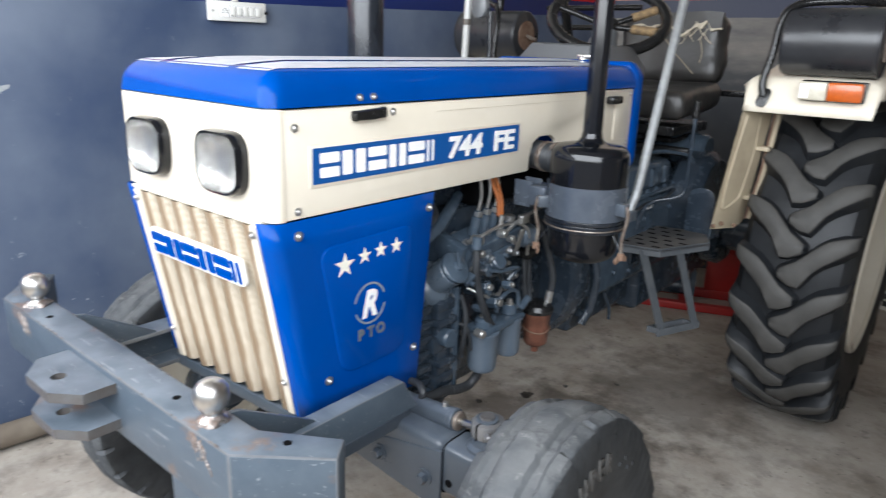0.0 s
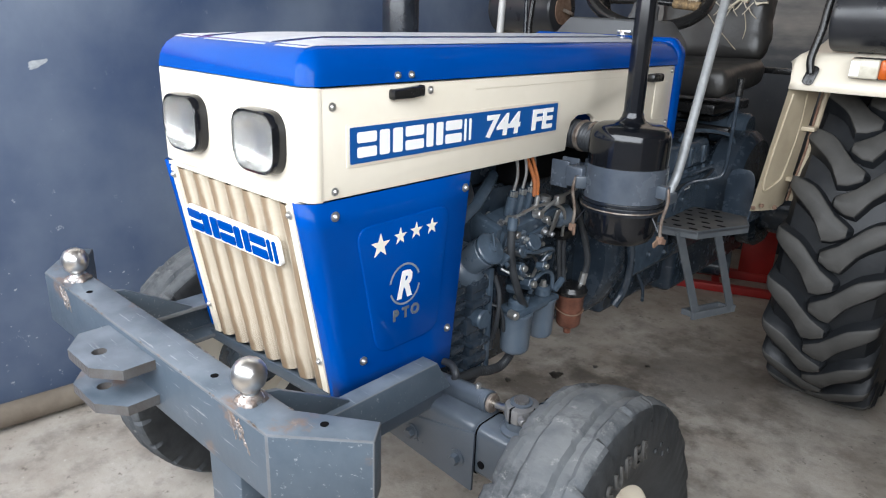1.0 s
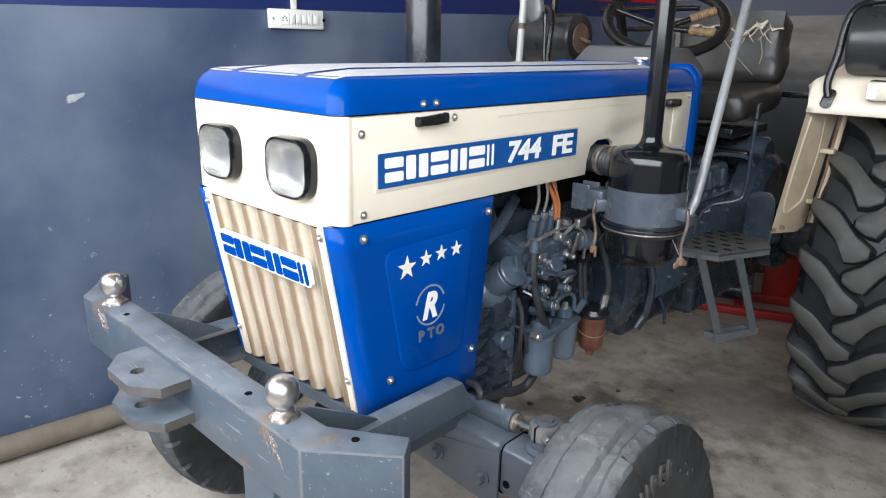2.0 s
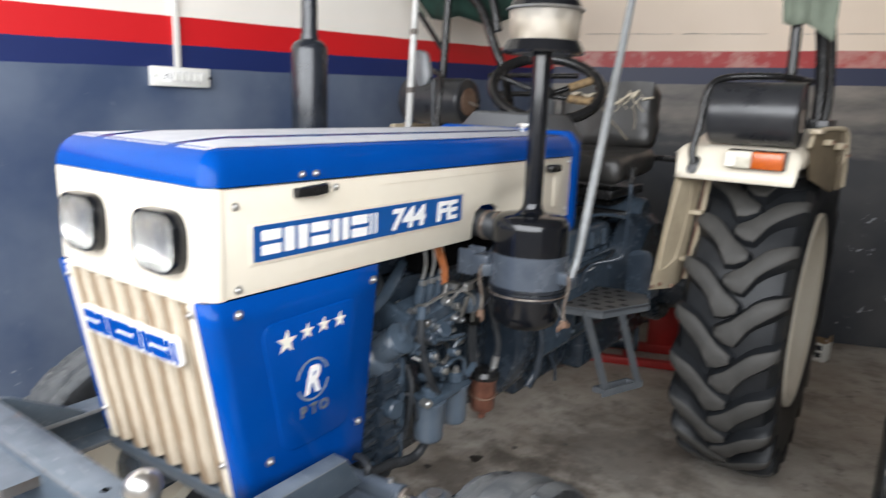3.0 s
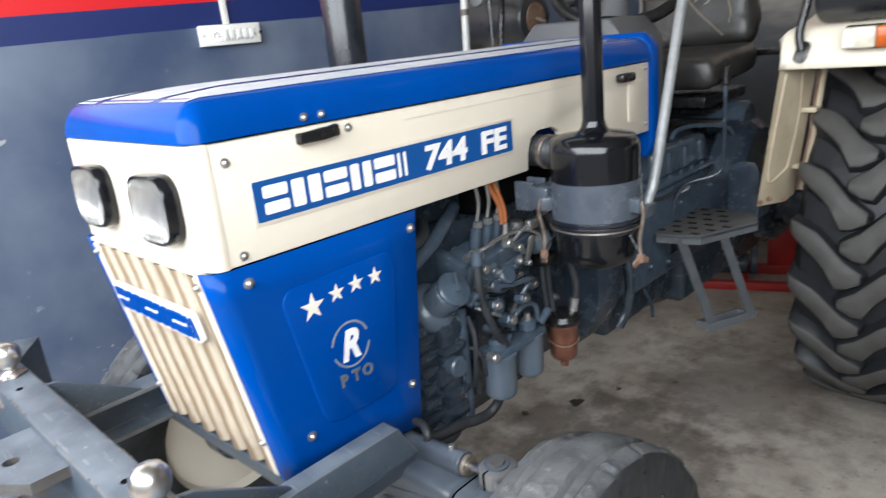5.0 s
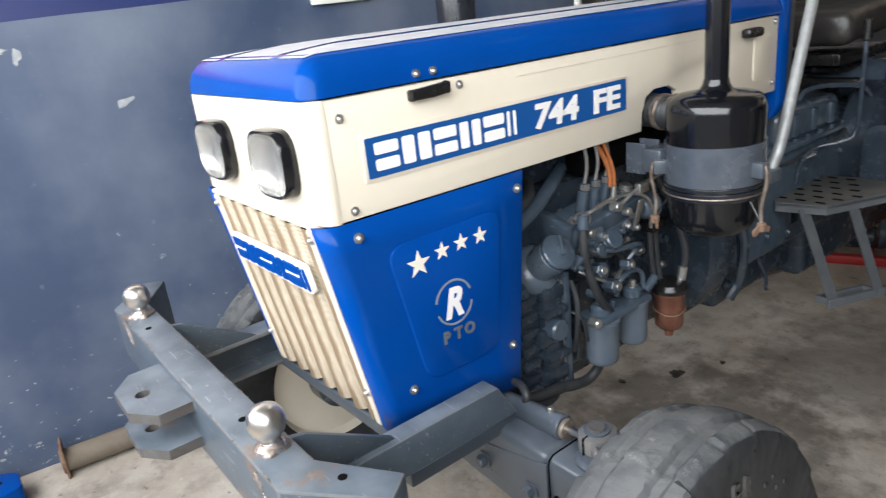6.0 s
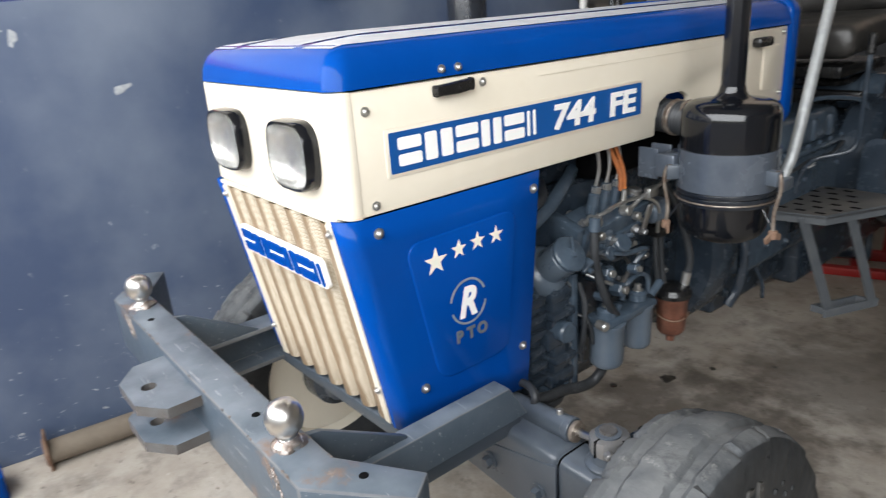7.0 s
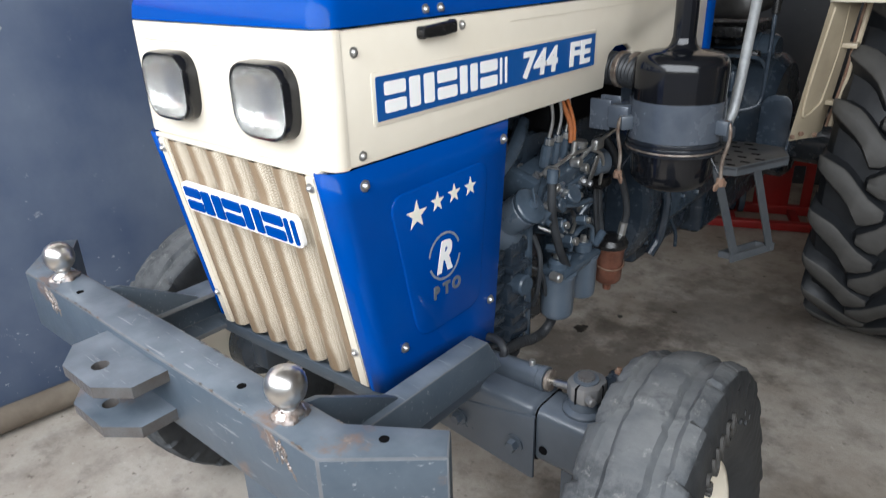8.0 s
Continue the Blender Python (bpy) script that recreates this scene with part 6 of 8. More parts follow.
part("stop_lever", prism(bmesh.new(), rounded([(-0.008, -0.010), (0.010, -0.010), (0.016, 0.052), (-0.004, 0.056)], 0.005, 3), "yz", 0.058, 0.062, 0.001, m=m @ Matrix.Translation((0, 0.075, -0.01))), M_STEEL, pump, "bright steel stop lever")
part("return_line", tube(bmesh.new(), [m @ Vector(p) for p in ((0.02, -0.09, 0.045), (0.035, -0.05, 0.062), (0.03, 0.02, 0.058), (0.04, 0.08, 0.05), (0.055, 0.12, 0.02), (0.06, 0.14, -0.06))], 0.0042, 8, 5), M_STEEL, pump)
for k in range(3):
    part("delivery_nut", rod(bmesh.new(), (0.2005, 0.677 + 0.035 * k, 1.012), (0.2015, 0.678 + 0.035 * k, 1.026), 0.0105, 6, 0.0015), M_STEEL, pump)
for p, q, r in (((0.236, 0.655, 0.845), (0.262, 0.652, 0.852), 0.014), ((0.238, 0.748, 0.830), (0.262, 0.748, 0.834), 0.012), ((0.226, 0.705, 0.792), (0.256, 0.705, 0.796), 0.016), ((0.22, 0.655, 0.790), (0.246, 0.652, 0.794), 0.011)):
    part("pipe_union", rod(bmesh.new(), p, q, r, 6, 0.0015), M_ENGINE_L, engine)
    part("banjo_bolt", rod(bmesh.new(), q, Vector(q) + (Vector(q) - Vector(p)) * 0.3, r * 0.6, 8, 0.001), M_STEEL, engine)
part("filler_cap", rod(bmesh.new(), (0.198, 0.806, 0.955), (0.206, 0.808, 0.995), 0.016, 18, 0.003), M_STEEL, pump)
part("wiring", tube(bmesh.new(), [(0.214, 0.745, 1.005), (0.212, 0.740, 1.05), (0.19, 0.720, 1.115), (0.16, 0.705, 1.165)], 0.0055, 8, 5), M_WIRE_O, engine, "orange sleeved wires")
part("wiring", tube(bmesh.new(), [(0.216, 0.755, 1.005), (0.217, 0.748, 1.05), (0.20, 0.730, 1.115), (0.165, 0.712, 1.165)], 0.004, 8, 5), M_WIRE_O, engine, "orange sleeved wires")
for p, q, r in (((0.235, 0.612, 0.975), (0.262, 0.612, 0.975), 0.013), ((0.225, 0.733, 0.965), (0.248, 0.733, 0.968), 0.011), ((0.222, 0.738, 0.955), (0.226, 0.742, 1.01), 0.0065), ((0.232, 0.640, 0.935), (0.252, 0.640, 0.936), 0.009), ((0.228, 0.770, 0.945), (0.246, 0.770, 0.947), 0.009)):
    part("banjo_bolt", rod(bmesh.new(), p, q, r, 10, 0.002), M_STEEL, pump)
part("hose", tube(bmesh.new(), [(0.250, 0.612, 0.985), (0.254, 0.605, 0.955), (0.256, 0.610, 0.88), (0.258, 0.645, 0.79), (0.250, 0.697, 0.728)], 0.0092, 12, 6), M_HOSE, engine, "black rubber fuel hose")
part("hose_ferrule", rod(bmesh.new(), (0.252, 0.610, 0.985), (0.2535, 0.606, 0.955), 0.0125, 12, 0.002), M_ENGINE_L, engine)
for p, q, r in (((0.17, 0.725, 0.850), (0.235, 0.717, 0.895), 0.018), ((0.235, 0.717, 0.895), (0.247, 0.716, 0.903), 0.022), ((0.16, 0.69, 0.865), (0.235, 0.690, 0.880), 0.017), ((0.16, 0.70, 0.815), (0.225, 0.70, 0.825), 0.022), ((0.15, 0.78, 0.93), (0.215, 0.775, 0.975), 0.016)):
    part("lift_pump", rod(bmesh.new(), p, q, r, 14, 0.003), M_ENGINE_L, engine)
part("fuel_pipe", tube(bmesh.new(), [(0.235, 0.690, 0.880), (0.245, 0.73, 0.872), (0.245, 0.79, 0.866), (0.235, 0.815, 0.852), (0.22, 0.805, 0.83), (0.21, 0.775, 0.79)], 0.006, 8, 5), M_ENGINE_L, engine)
part("fuel_pipe", tube(bmesh.new(), [(0.21, 0.61, 0.83), (0.235, 0.60, 0.79), (0.235, 0.595, 0.72), (0.22, 0.60, 0.67)], 0.0055, 8, 5), M_HOSE, engine)
part("throttle_rod", tube(bmesh.new(), [(0.23, 0.76, 0.965), (0.24, 0.80, 0.99), (0.25, 0.84, 1.005), (0.24, 0.98, 1.02)], 0.0045, 8, 4), M_STEEL, engine)
part("throttle_joint", box(bmesh.new(), (0.232, 0.80, 0.978), (0.250, 0.835, 1.002), 0.005), M_STEEL, engine)
# twin fuel filters
bm = box(bmesh.new(), (0.200, 0.640, 0.722), (0.270, 0.818, 0.742), 0.008)
rod(bm, (0.238, 0.672, 0.735), (0.238, 0.672, 0.762), 0.024, 18, 0.006)
rod(bm, (0.238, 0.782, 0.738), (0.238, 0.782, 0.766), 0.022, 18, 0.006)
fh = part("fuel_filter_head", bm, M_ENGINE_L, engine, "grey twin fuel filter head")
for y, z0, r in ((0.672, 0.622, 0.039), (0.782, 0.628, 0.035)):
    bm = lathe(bmesh.new(), [(0, 0), (r * 0.8, 0), (r * 0.92, 0.006), (r * 0.95, 0.015), (r, 0.095), (r * 1.05, 0.098), (r * 1.05, 0.105), (0, 0.105)], (0.238, y, z0), (0, 0, 1), 30)
    part("filter_bowl", bm, M_FILTER, fh, "light grey filter bowl")
    part("bowl_bolt", bolt(bmesh.new(), (0.238, y, 0.764), (0, 0, 1), 0.008, 0.012), M_STEEL, fh)
part("union", rod(bmesh.new(), (0.245, 0.630, 0.738), (0.272, 0.627, 0.738), 0.011, 10, 0.003), M_STEEL, fh)
part("union", rod(bmesh.new(), (0.250, 0.815, 0.745), (0.253, 0.850, 0.772), 0.010, 10, 0.003), M_ENGINE_L, fh)
part("fuel_pipe", tube(bmesh.new(), [(0.23, 0.735, 0.755), (0.235, 0.745, 0.79), (0.24, 0.78, 0.805), (0.243, 0.81, 0.79), (0.244, 0.815, 0.75)], 0.006, 8, 5), M_ENGINE_L, fh)
part("corrugated_hose", tube(bmesh.new(), [(0.225, 0.690, 0.625), (0.222, 0.675, 0.595), (0.222, 0.64, 0.580), (0.228, 0.585, 0.592), (0.232, 0.535, 0.610), (0.225, 0.47, 0.615), (0.20, 0.41, 0.625), (0.15, 0.36, 0.64)], 0.0115, 12, 12, 0.07), M_HOSE, engine, "black corrugated hose")
part("hose", tube(bmesh.new(), [(0.20, 0.56, 0.60), (0.222, 0.53, 0.588), (0.236, 0.47, 0.598), (0.232, 0.43, 0.612), (0.20, 0.37, 0.63)], 0.0095, 12, 6), M_HOSE, engine)
# bolts, clips and small unions over the crankcase side
rnd = random.Random(77)
for k in range(34):
    y, z = 0.60 + 0.55 * rnd.random(), 0.58 + 0.40 * rnd.random()
    part("case_bolt", bolt(bmesh.new(), (0.135, y, z), (1, 0, 0), 0.006 + 0.005 * rnd.random(), 0.010), M_ENGINE_L if k % 3 else M_STEEL, engine)
for k in range(5):
    y = 0.60 + 0.09 * k
    part("case_rib", box(bmesh.new(), (0.130, y, 0.58), (0.152, y + 0.014, 0.80 - 0.02 * (k % 2)), 0.004), M_ENGINE, engine)
for k, (y, z) in enumerate(((0.655, 0.905), (0.70, 0.905), (0.76, 0.90), (0.80, 0.925), (0.66, 0.86), (0.79, 0.87))):
    part("pump_screw", bolt(bmesh.new(), (0.228 - 0.004 * k, y, z), (1, 0, 0.2), 0.007, 0.012), M_STEEL if k % 2 else M_ENGINE_L, engine)
for y0, z0, y1, z1 in ((0.63, 0.90, 0.80, 0.88), (0.66, 0.83, 0.79, 0.82), (0.60, 0.76, 0.66, 0.68)):
    part("fuel_pipe", tube(bmesh.new(), [(0.19, y0, z0), (0.225, y0 + 0.02, z0 - 0.015), (0.232, (y0 + y1) / 2, (z0 + z1) / 2 - 0.03), (0.215, y1 - 0.01, z1), (0.17, y1 + 0.02, z1 + 0.01)], 0.0042, 8, 5), M_STEEL if y0 > 0.65 else M_HOSE, engine)
part("spring_clip", rod(bmesh.new(), (0.240, 0.700, 0.720), (0.246, 0.705, 0.760), 0.006, 8, 0.001), M_ENGINE_L, engine)
# copper sediment bowl and its pipes
bm = lathe(bmesh.new(), [(0, -0.024), (0.010, -0.024), (0.012, -0.008), (0.028, 0.0), (0.034, 0.008), (0.036, 0.05), (0.038, 0.09), (0.041, 0.094), (0.041, 0.100), (0, 0.100)], (0.232, 0.935, 0.602), (0, 0, 1), 28)
sed = part("sediment_bowl", bm, M_COPPER, engine, "corroded copper-coloured sediment bowl")
part("bowl_strap", tube(bmesh.new(), [(0.232 + 0.0385 * math.cos(a), 0.935 + 0.0385 * math.sin(a), 0.650 + 0.004 * math.sin(2 * a)) for a in [k * math.pi / 8 for k in range(17)]], 0.0022, 6, 2), M_RUST, sed)
part("bowl_head", lathe(bmesh.new(), [(0.044, 0), (0.046, 0.010), (0.040, 0.022), (0.02, 0.03), (0, 0.03)], (0.232, 0.935, 0.701), (0, 0, 1), 24), M_BLACK_M, sed)
for k, y in enumerate((0.90, 0.922)):
    part("fuel_pipe", tube(bmesh.new(), [(0.215, y, 0.725), (0.205, y, 0.80), (0.195, y + 0.005, 0.90), (0.19, y + 0.01, 0.98)], 0.0065, 8, 5), M_HOSE, engine)
part("hose", tube(bmesh.new(), [(0.25, 0.955, 0.730), (0.256, 0.965, 0.79), (0.245, 0.955, 0.86), (0.225, 0.94, 0.93), (0.20, 0.93, 0.98)], 0.009, 10, 5), M_HOSE, engine)
part("union", rod(bmesh.new(), (0.25, 0.955, 0.722), (0.254, 0.959, 0.76), 0.011, 8, 0.002), M_STEEL, sed)
part("wire_clip", box(bmesh.new(), (0.18, 0.88, 0.86), (0.225, 0.94, 0.885), 0.004), M_BLACK_M, engine)
# pipes in the upper shade, and a near-black manifold block that deepens it
part("coolant_hose", tube(bmesh.new(), [(0.13, 0.42, 0.955), (0.185, 0.46, 0.975), (0.19, 0.53, 1.005), (0.17, 0.60, 1.03), (0.13, 0.68, 1.05)], 0.016, 12, 6), M_ENGINE_L, engine)
part("coolant_hose", tube(bmesh.new(), [(0.15, 0.42, 1.00), (0.19, 0.47, 1.02), (0.19, 0.52, 1.035), (0.15, 0.56, 1.05)], 0.012, 12, 6), M_HOSE, engine)
part("hose_clip", rod(bmesh.new(), (0.184, 0.462, 0.974), (0.1865, 0.478, 0.981), 0.0185, 14, 0.001), M_STEEL, engine)
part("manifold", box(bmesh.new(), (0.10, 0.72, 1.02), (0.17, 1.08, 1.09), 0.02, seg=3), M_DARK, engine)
# clutch housing and gearbox
bm = bmesh.new()
lathe(bm, [(0, 0), (0.24, 0), (0.25, 0.02), (0.25, 0.10), (0.22, 0.16), (0.19, 0.20), (0, 0.20)], (0, 1.10, 0.74), (0, 1, 0), 36)
box(bm, (-0.16, 1.26, 0.50), (0.16, 1.75, 0.93), 0.02, seg=3)
box(bm, (-0.20, 1.70, 0.46), (0.20, 2.45, 0.98), 0.03, seg=3)
box(bm, (0.145, 1.33, 0.60), (0.178, 1.66, 0.84), 0.014)
gear = part("gearbox", bm, M_ENGINE, tractor, "grimy grey gearbox and clutch housing")
part("gearbox_side", box(bmesh.new(), (-0.20, 1.27, 0.63), (0.232, 1.90, 0.922), 0.03, seg=3), M_ENGINE_L, gear)
bm = box(bmesh.new(), (-0.12, 1.47, 0.93), (0.215, 1.85, 1.035), 0.03, seg=4)
box(bm, (-0.14, 1.44, 0.922), (0.236, 1.88, 0.940), 0.005)
for y in (1.55, 1.66, 1.77):
    box(bm, (0.205, y, 0.95), (0.222, y + 0.03, 1.015), 0.006)
cover = part("gearbox_cover", bm, M_ENGINE_L, gear, "grey cast gearbox cover with a bolted flange")
for k in range(6):
    part("flange_bolt", bolt(bmesh.new(), (0.226, 1.47 + 0.075 * k, 0.940), (0, 0, 1), 0.006, 0.007), M_ENGINE_L, cover)
bm = rod(bmesh.new(), (-0.02, 2.06, 1.045), (0.27, 2.06, 1.045), 0.062, 26, 0.010)
rod(bm, (0.20, 2.06, 1.045), (0.215, 2.06, 1.045), 0.070, 26, 0.003)
part("lift_housing", bm, M_ENGINE_L, gear)
bm = lathe(bmesh.new(), [(0, 0), (0.034, 0), (0.038, 0.008), (0.043, 0.125), (0.047, 0.130), (0.047, 0.142), (0.02, 0.150), (0, 0.150)], (0.250, 2.20, 0.845), (0, 0, 1), 24)
part("filter_pot", bm, M_ENGINE_L, gear)
bm = prism(bmesh.new(), rounded([(0.325, 0.79), (0.325, 0.93), (0.345, 0.958), (0.40, 0.958), (0.418, 0.93), (0.418, 0.79)], 0.02, 3), "xz", 1.745, 1.751, 0.001)
part("foot_guard", bm, M_ENGINE, gear, "rounded grey foot guard plate")
part("wiring", tube(bmesh.new(), [(0.232, 1.42, 0.90), (0.24, 1.50, 0.895), (0.238, 1.62, 0.905), (0.24, 1.75, 0.90), (0.235, 1.88, 0.93)], 0.005, 8, 5), M_HOSE, gear)
part("brake_pipe", tube(bmesh.new(), [(0.20, 1.60, 1.045), (0.205, 1.64, 1.07), (0.225, 1.75, 1.068), (0.265, 1.87, 1.045), (0.27, 1.93, 0.995), (0.24, 1.98, 0.95)], 0.007, 10, 6), M_ENGINE_L, gear)
for k, (y, z) in enumerate(((1.32, 0.87), (1.40, 0.70), (1.52, 0.68), (1.60, 0.85), (1.70, 0.70), (1.82, 0.86), (1.84, 0.72))):
    part("housing_bolt", bolt(bmesh.new(), (0.2305, y, z), (1, 0, 0), 0.008, 0.008), M_ENGINE_L, gear)
bm = bmesh.new()
for k in range(4):
    box(bm, (0.176, 1.36 + 0.085 * k, 0.61), (0.186, 1.372 + 0.085 * k, 0.83), 0.003)
part("housing_rib", bm, M_ENGINE, gear)
for y, z in ((1.14, 0.90), (1.14, 0.58), (1.30, 0.88), (1.30, 0.56), (1.70, 0.86), (1.70, 0.55)):
    part("housing_bolt", bolt(bmesh.new(), (0.163, y + 0.02, z), (1, 0, 0), 0.010, 0.010), M_ENGINE_L, gear)
bm = box(bmesh.new(), (0.2325, 1.605, 0.880), (0.2340, 1.660, 0.897), 0)
part("number_sticker", bm, M_WHITE, gear, "small white sticker with unreadable print")
bm = bmesh.new()
for k in range(4):
    box(bm, (0.2339, 1.611 + 0.012 * k, 0.884), (0.2346, 1.618 + 0.012 * k, 0.893), 0)
part("sticker_print", bm, M_DARK, gear)
part("rear_axle_housing", rod(bmesh.new(), (-0.20, 2.38, 0.69), (-0.56, 2.38, 0.69), 0.10, 28, 0.01), M_ENGINE, gear)
bm = rod(bmesh.new(), (0.20, 2.38, 0.69), (0.56, 2.38, 0.69), 0.10, 28, 0.01)
rod(bm, (0.20, 2.38, 0.69), (0.30, 2.38, 0.69), 0.17, 28, 0.02)
part("rear_axle_housing", bm, M_ENGINE, gear)
bm = lathe(bmesh.new(), [(0, 0), (0.17, 0), (0.19, 0.02), (0.19, 0.10), (0.16, 0.13), (0, 0.14)], (0.20, 2.02, 0.86), (1, 0, 0), 32)
part("brake_drum", bm, M_ENGINE, gear)
part("brake_pedal_lever", tube(bmesh.new(), [(0.18, 1.46, 0.60), (0.20, 1.47, 0.55), (0.20, 1.48, 0.50)], 0.006, 8, 4), M_ENGINE, gear)
part("linkage_rod", tube(bmesh.new(), [(0.15, 1.45, 0.525), (0.08, 1.83, 0.42), (0.0, 2.24, 0.31)], 0.008, 10, 3), M_ROD, gear)
part("drop_arm", tube(bmesh.new(), [(0.21, 1.25, 0.82), (0.24, 1.26, 0.74), (0.23, 1.27, 0.62), (0.215, 1.24, 0.56)], 0.014, 10, 5), M_ENGINE, gear)
for p in ([(0.36, 1.61, 1.215), (0.362, 1.605, 1.06), (0.36, 1.60, 0.97), (0.34, 1.585, 0.945), (0.27, 1.56, 0.92), (0.24, 1.55, 0.87), (0.235, 1.545, 0.82)],):
    lv = part("hand_lever", tube(bmesh.new(), p, 0.0062, 10, 5), M_ENGINE, tractor, "bent grey hand lever with black grip")
    part("grip", rod(bmesh.new(), (0.36, 1.61, 1.205), (0.36, 1.612, 1.262), 0.0115, 14, 0.004), M_BLACK_M, lv)

# ---- air cleaner ----
AX, AY = 0.414, 0.81
bm = lathe(bmesh.new(), [(0, 1.012), (0.089, 1.012), (0.0905, 1.02), (0.0905, 1.168), (0.0898, 1.176), (0.0878, 1.184), (0.0842, 1.1905), (0.079, 1.1955), (0.071, 1.199), (0.05, 1.2025), (0.036, 1.2045), (0.029, 1.2085), (0.0245, 1.216), (0.0225, 1.226), (0, 1.226)], (AX, AY, 0), (0, 0, 1), 64)
air = part("air_cleaner", bm, M_BLACK, tractor, "glossy black oil-bath air cleaner")
bm = lathe(bmesh.new(), [(0.0906, 1.036), (0.0932, 1.036), (0.0932, 1.112), (0.0906, 1.112)], (AX, AY, 0), (0, 0, 1), 64)
part("clamp_band", bm, M_BAND, air, "dirty grey steel clamp band")
part("band_joint", box(bmesh.new(), (0.300, 0.735, 1.050), (0.345, 0.80, 1.098), 0.005), M_BAND, air)
for y in (0.745, 0.790):
    part("band_bracket", box(bmesh.new(), (0.255, y, 1.042), (0.302, y + 0.007, 1.105), 0.002), M_BAND, air)
for z, r in ((1.031, 0.0945), (1.021, 0.0950), (1.011, 0.0925)):
    bm = lathe(bmesh.new(), [(0.089, z - 0.0045), (r - 0.001, z - 0.004), (r, z), (r - 0.001, z + 0.004), (0.089, z + 0.0045)], (AX, AY, 0), (0, 0, 1), 64)
    part("clamp_ring", bm, M_SIL, air, "black rolled rim")
part("clamp_wire", lathe(bmesh.new(), [(0.0935, 1.0145), (0.0955, 1.0145), (0.0960, 1.016), (0.0955, 1.0175), (0.0935, 1.0175)], (AX, AY, 0), (0, 0, 1), 64), M_ROD, air, "tarnished clamp wire")
bm = lathe(bmesh.new(), [(0, 0.926), (0.040, 0.927), (0.060, 0.932), (0.072, 0.940), (0.079, 0.951), (0.082, 0.966), (0.084, 1.008), (0, 1.008)], (AX, AY, 0), (0, 0, 1), 64)
part("oil_bowl", bm, M_BLACK, air, "glossy black oil bowl")
for ang in (226, 350):
    a = radians(ang)
    o = Vector((math.cos(a), math.sin(a), 0))
    c = Vector((AX, AY, 0))
    up = Vector((0, 0, 1))
    tn = Vector((-o.y, o.x, 0))
    bm = box(bmesh.new(), (-0.014, -0.010, -0.014), (0.016, 0.010, 0.014), 0.003, Matrix.Translation(c + o * 0.100 + up * 1.066) @ Matrix.Rotation(a, 4, 'Z'))
    cl = part("clip_lug", bm, M_GREY, air)
    pts = [c + o * 0.102 + up * 1.076, c + o * 0.114 + up * 1.075, c + o * 0.119 + up * 1.047, c + o * 0.110 + up * 1.00, c + o * 0.112 + up * 0.960]
    part("hook_bolt", tube(bmesh.new(), pts, 0.0038, 8, 5), M_ROD, air, "dull hook bolt")
    bm = rod(bmesh.new(), c + o * 0.112 + up * 0.950, c + o * 0.112 + up * 0.967, 0.0085, 10, 0.002)
    for sg in (1, -1):
        q = c + o * 0.112 + up * 0.955
        prism(bm, rounded([(0.004, -0.004), (0.020, -0.012), (0.023, 0.000), (0.006, 0.008)], 0.003, 2), "xz", -0.0022, 0.0022, 0, m=Matrix.Translation(q) @ Matrix(((tn.x * sg, o.x, 0, 0), (tn.y * sg, o.y, 0, 0), (0, 0, 1, 0), (0, 0, 0, 1))))
    part("wing_nut", bm, M_RUST, air, "rusty wing nut")
    part("spring_clip", tube(bmesh.new(), [c + o * 0.084 + up * 1.004, c + o * 0.098 + up * 0.985, c + o * 0.111 + up * 0.966], 0.0018, 6, 2), M_SIL, air)
bm = tube(bmesh.new(), [(0.20, 0.862, 1.150), (0.24, 0.860, 1.150), (0.29, 0.852, 1.148), (0.335, 0.835, 1.143)], 0.0345, 22, 8, 0.05)
part("intake_elbow", bm, M_HOSE, air, "ribbed black rubber intake elbow")
for x in (0.262, 0.292):
    part("hose_clip", rod(bmesh.new(), (x, 0.858, 1.149), (x + 0.013, 0.856, 1.1485), 0.0385, 26, 0.002), M_ROD, air, "worn steel hose clip")
part("intake_pipe", rod(bmesh.new(), (AX, AY, 1.205), (AX - 0.001, AY, 1.575), 0.0215, 36), M_BLACK, air, "tall black intake pipe")
bm = lathe(bmesh.new(), [(0.020, 1.567), (0.090, 1.562), (0.092, 1.566), (0.087, 1.577), (0.080, 1.589), (0.05, 1.591), (0, 1.591)], (AX, AY, 0), (0, 0, 1), 44)
pre = part("pre_cleaner", bm, M_BLACK, air, "black pre-cleaner with frosted dust bowl")
bm = lathe(bmesh.new(), [(0.076, 1.589), (0.077, 1.596), (0.0795, 1.646), (0.078, 1.654), (0.074, 1.654), (0.0755, 1.646), (0.073, 1.596), (0.073, 1.589)], (AX, AY, 0), (0, 0, 1), 44)
bowl = part("dust_bowl", bm, M_BOWLG, pre, "scratched clear plastic dust bowl")
bowl.visible_shadow = False
bm = lathe(bmesh.new(), [(0, 1.591), (0.0722, 1.591), (0.0724, 1.600), (0.0730, 1.629), (0.060, 1.632), (0.03, 1.630), (0, 1.630)], (AX, AY, 0), (0, 0, 1), 44)
for v in bm.verts:
    if v.co.z > 1.615:
        v.co.z += 0.008 * noise.noise(v.co * 22)
part("dust_fill", bm, M_BOWL, pre, "tan dust collected in the bowl")
bm = lathe(bmesh.new(), [(0.077, 1.652), (0.0840, 1.653), (0.0845, 1.657), (0.0790, 1.660), (0.0775, 1.666), (0.0735, 1.6745), (0.0655, 1.681), (0.052, 1.6855), (0.032, 1.688), (0, 1.689)], (AX, AY, 0), (0, 0, 1), 44)
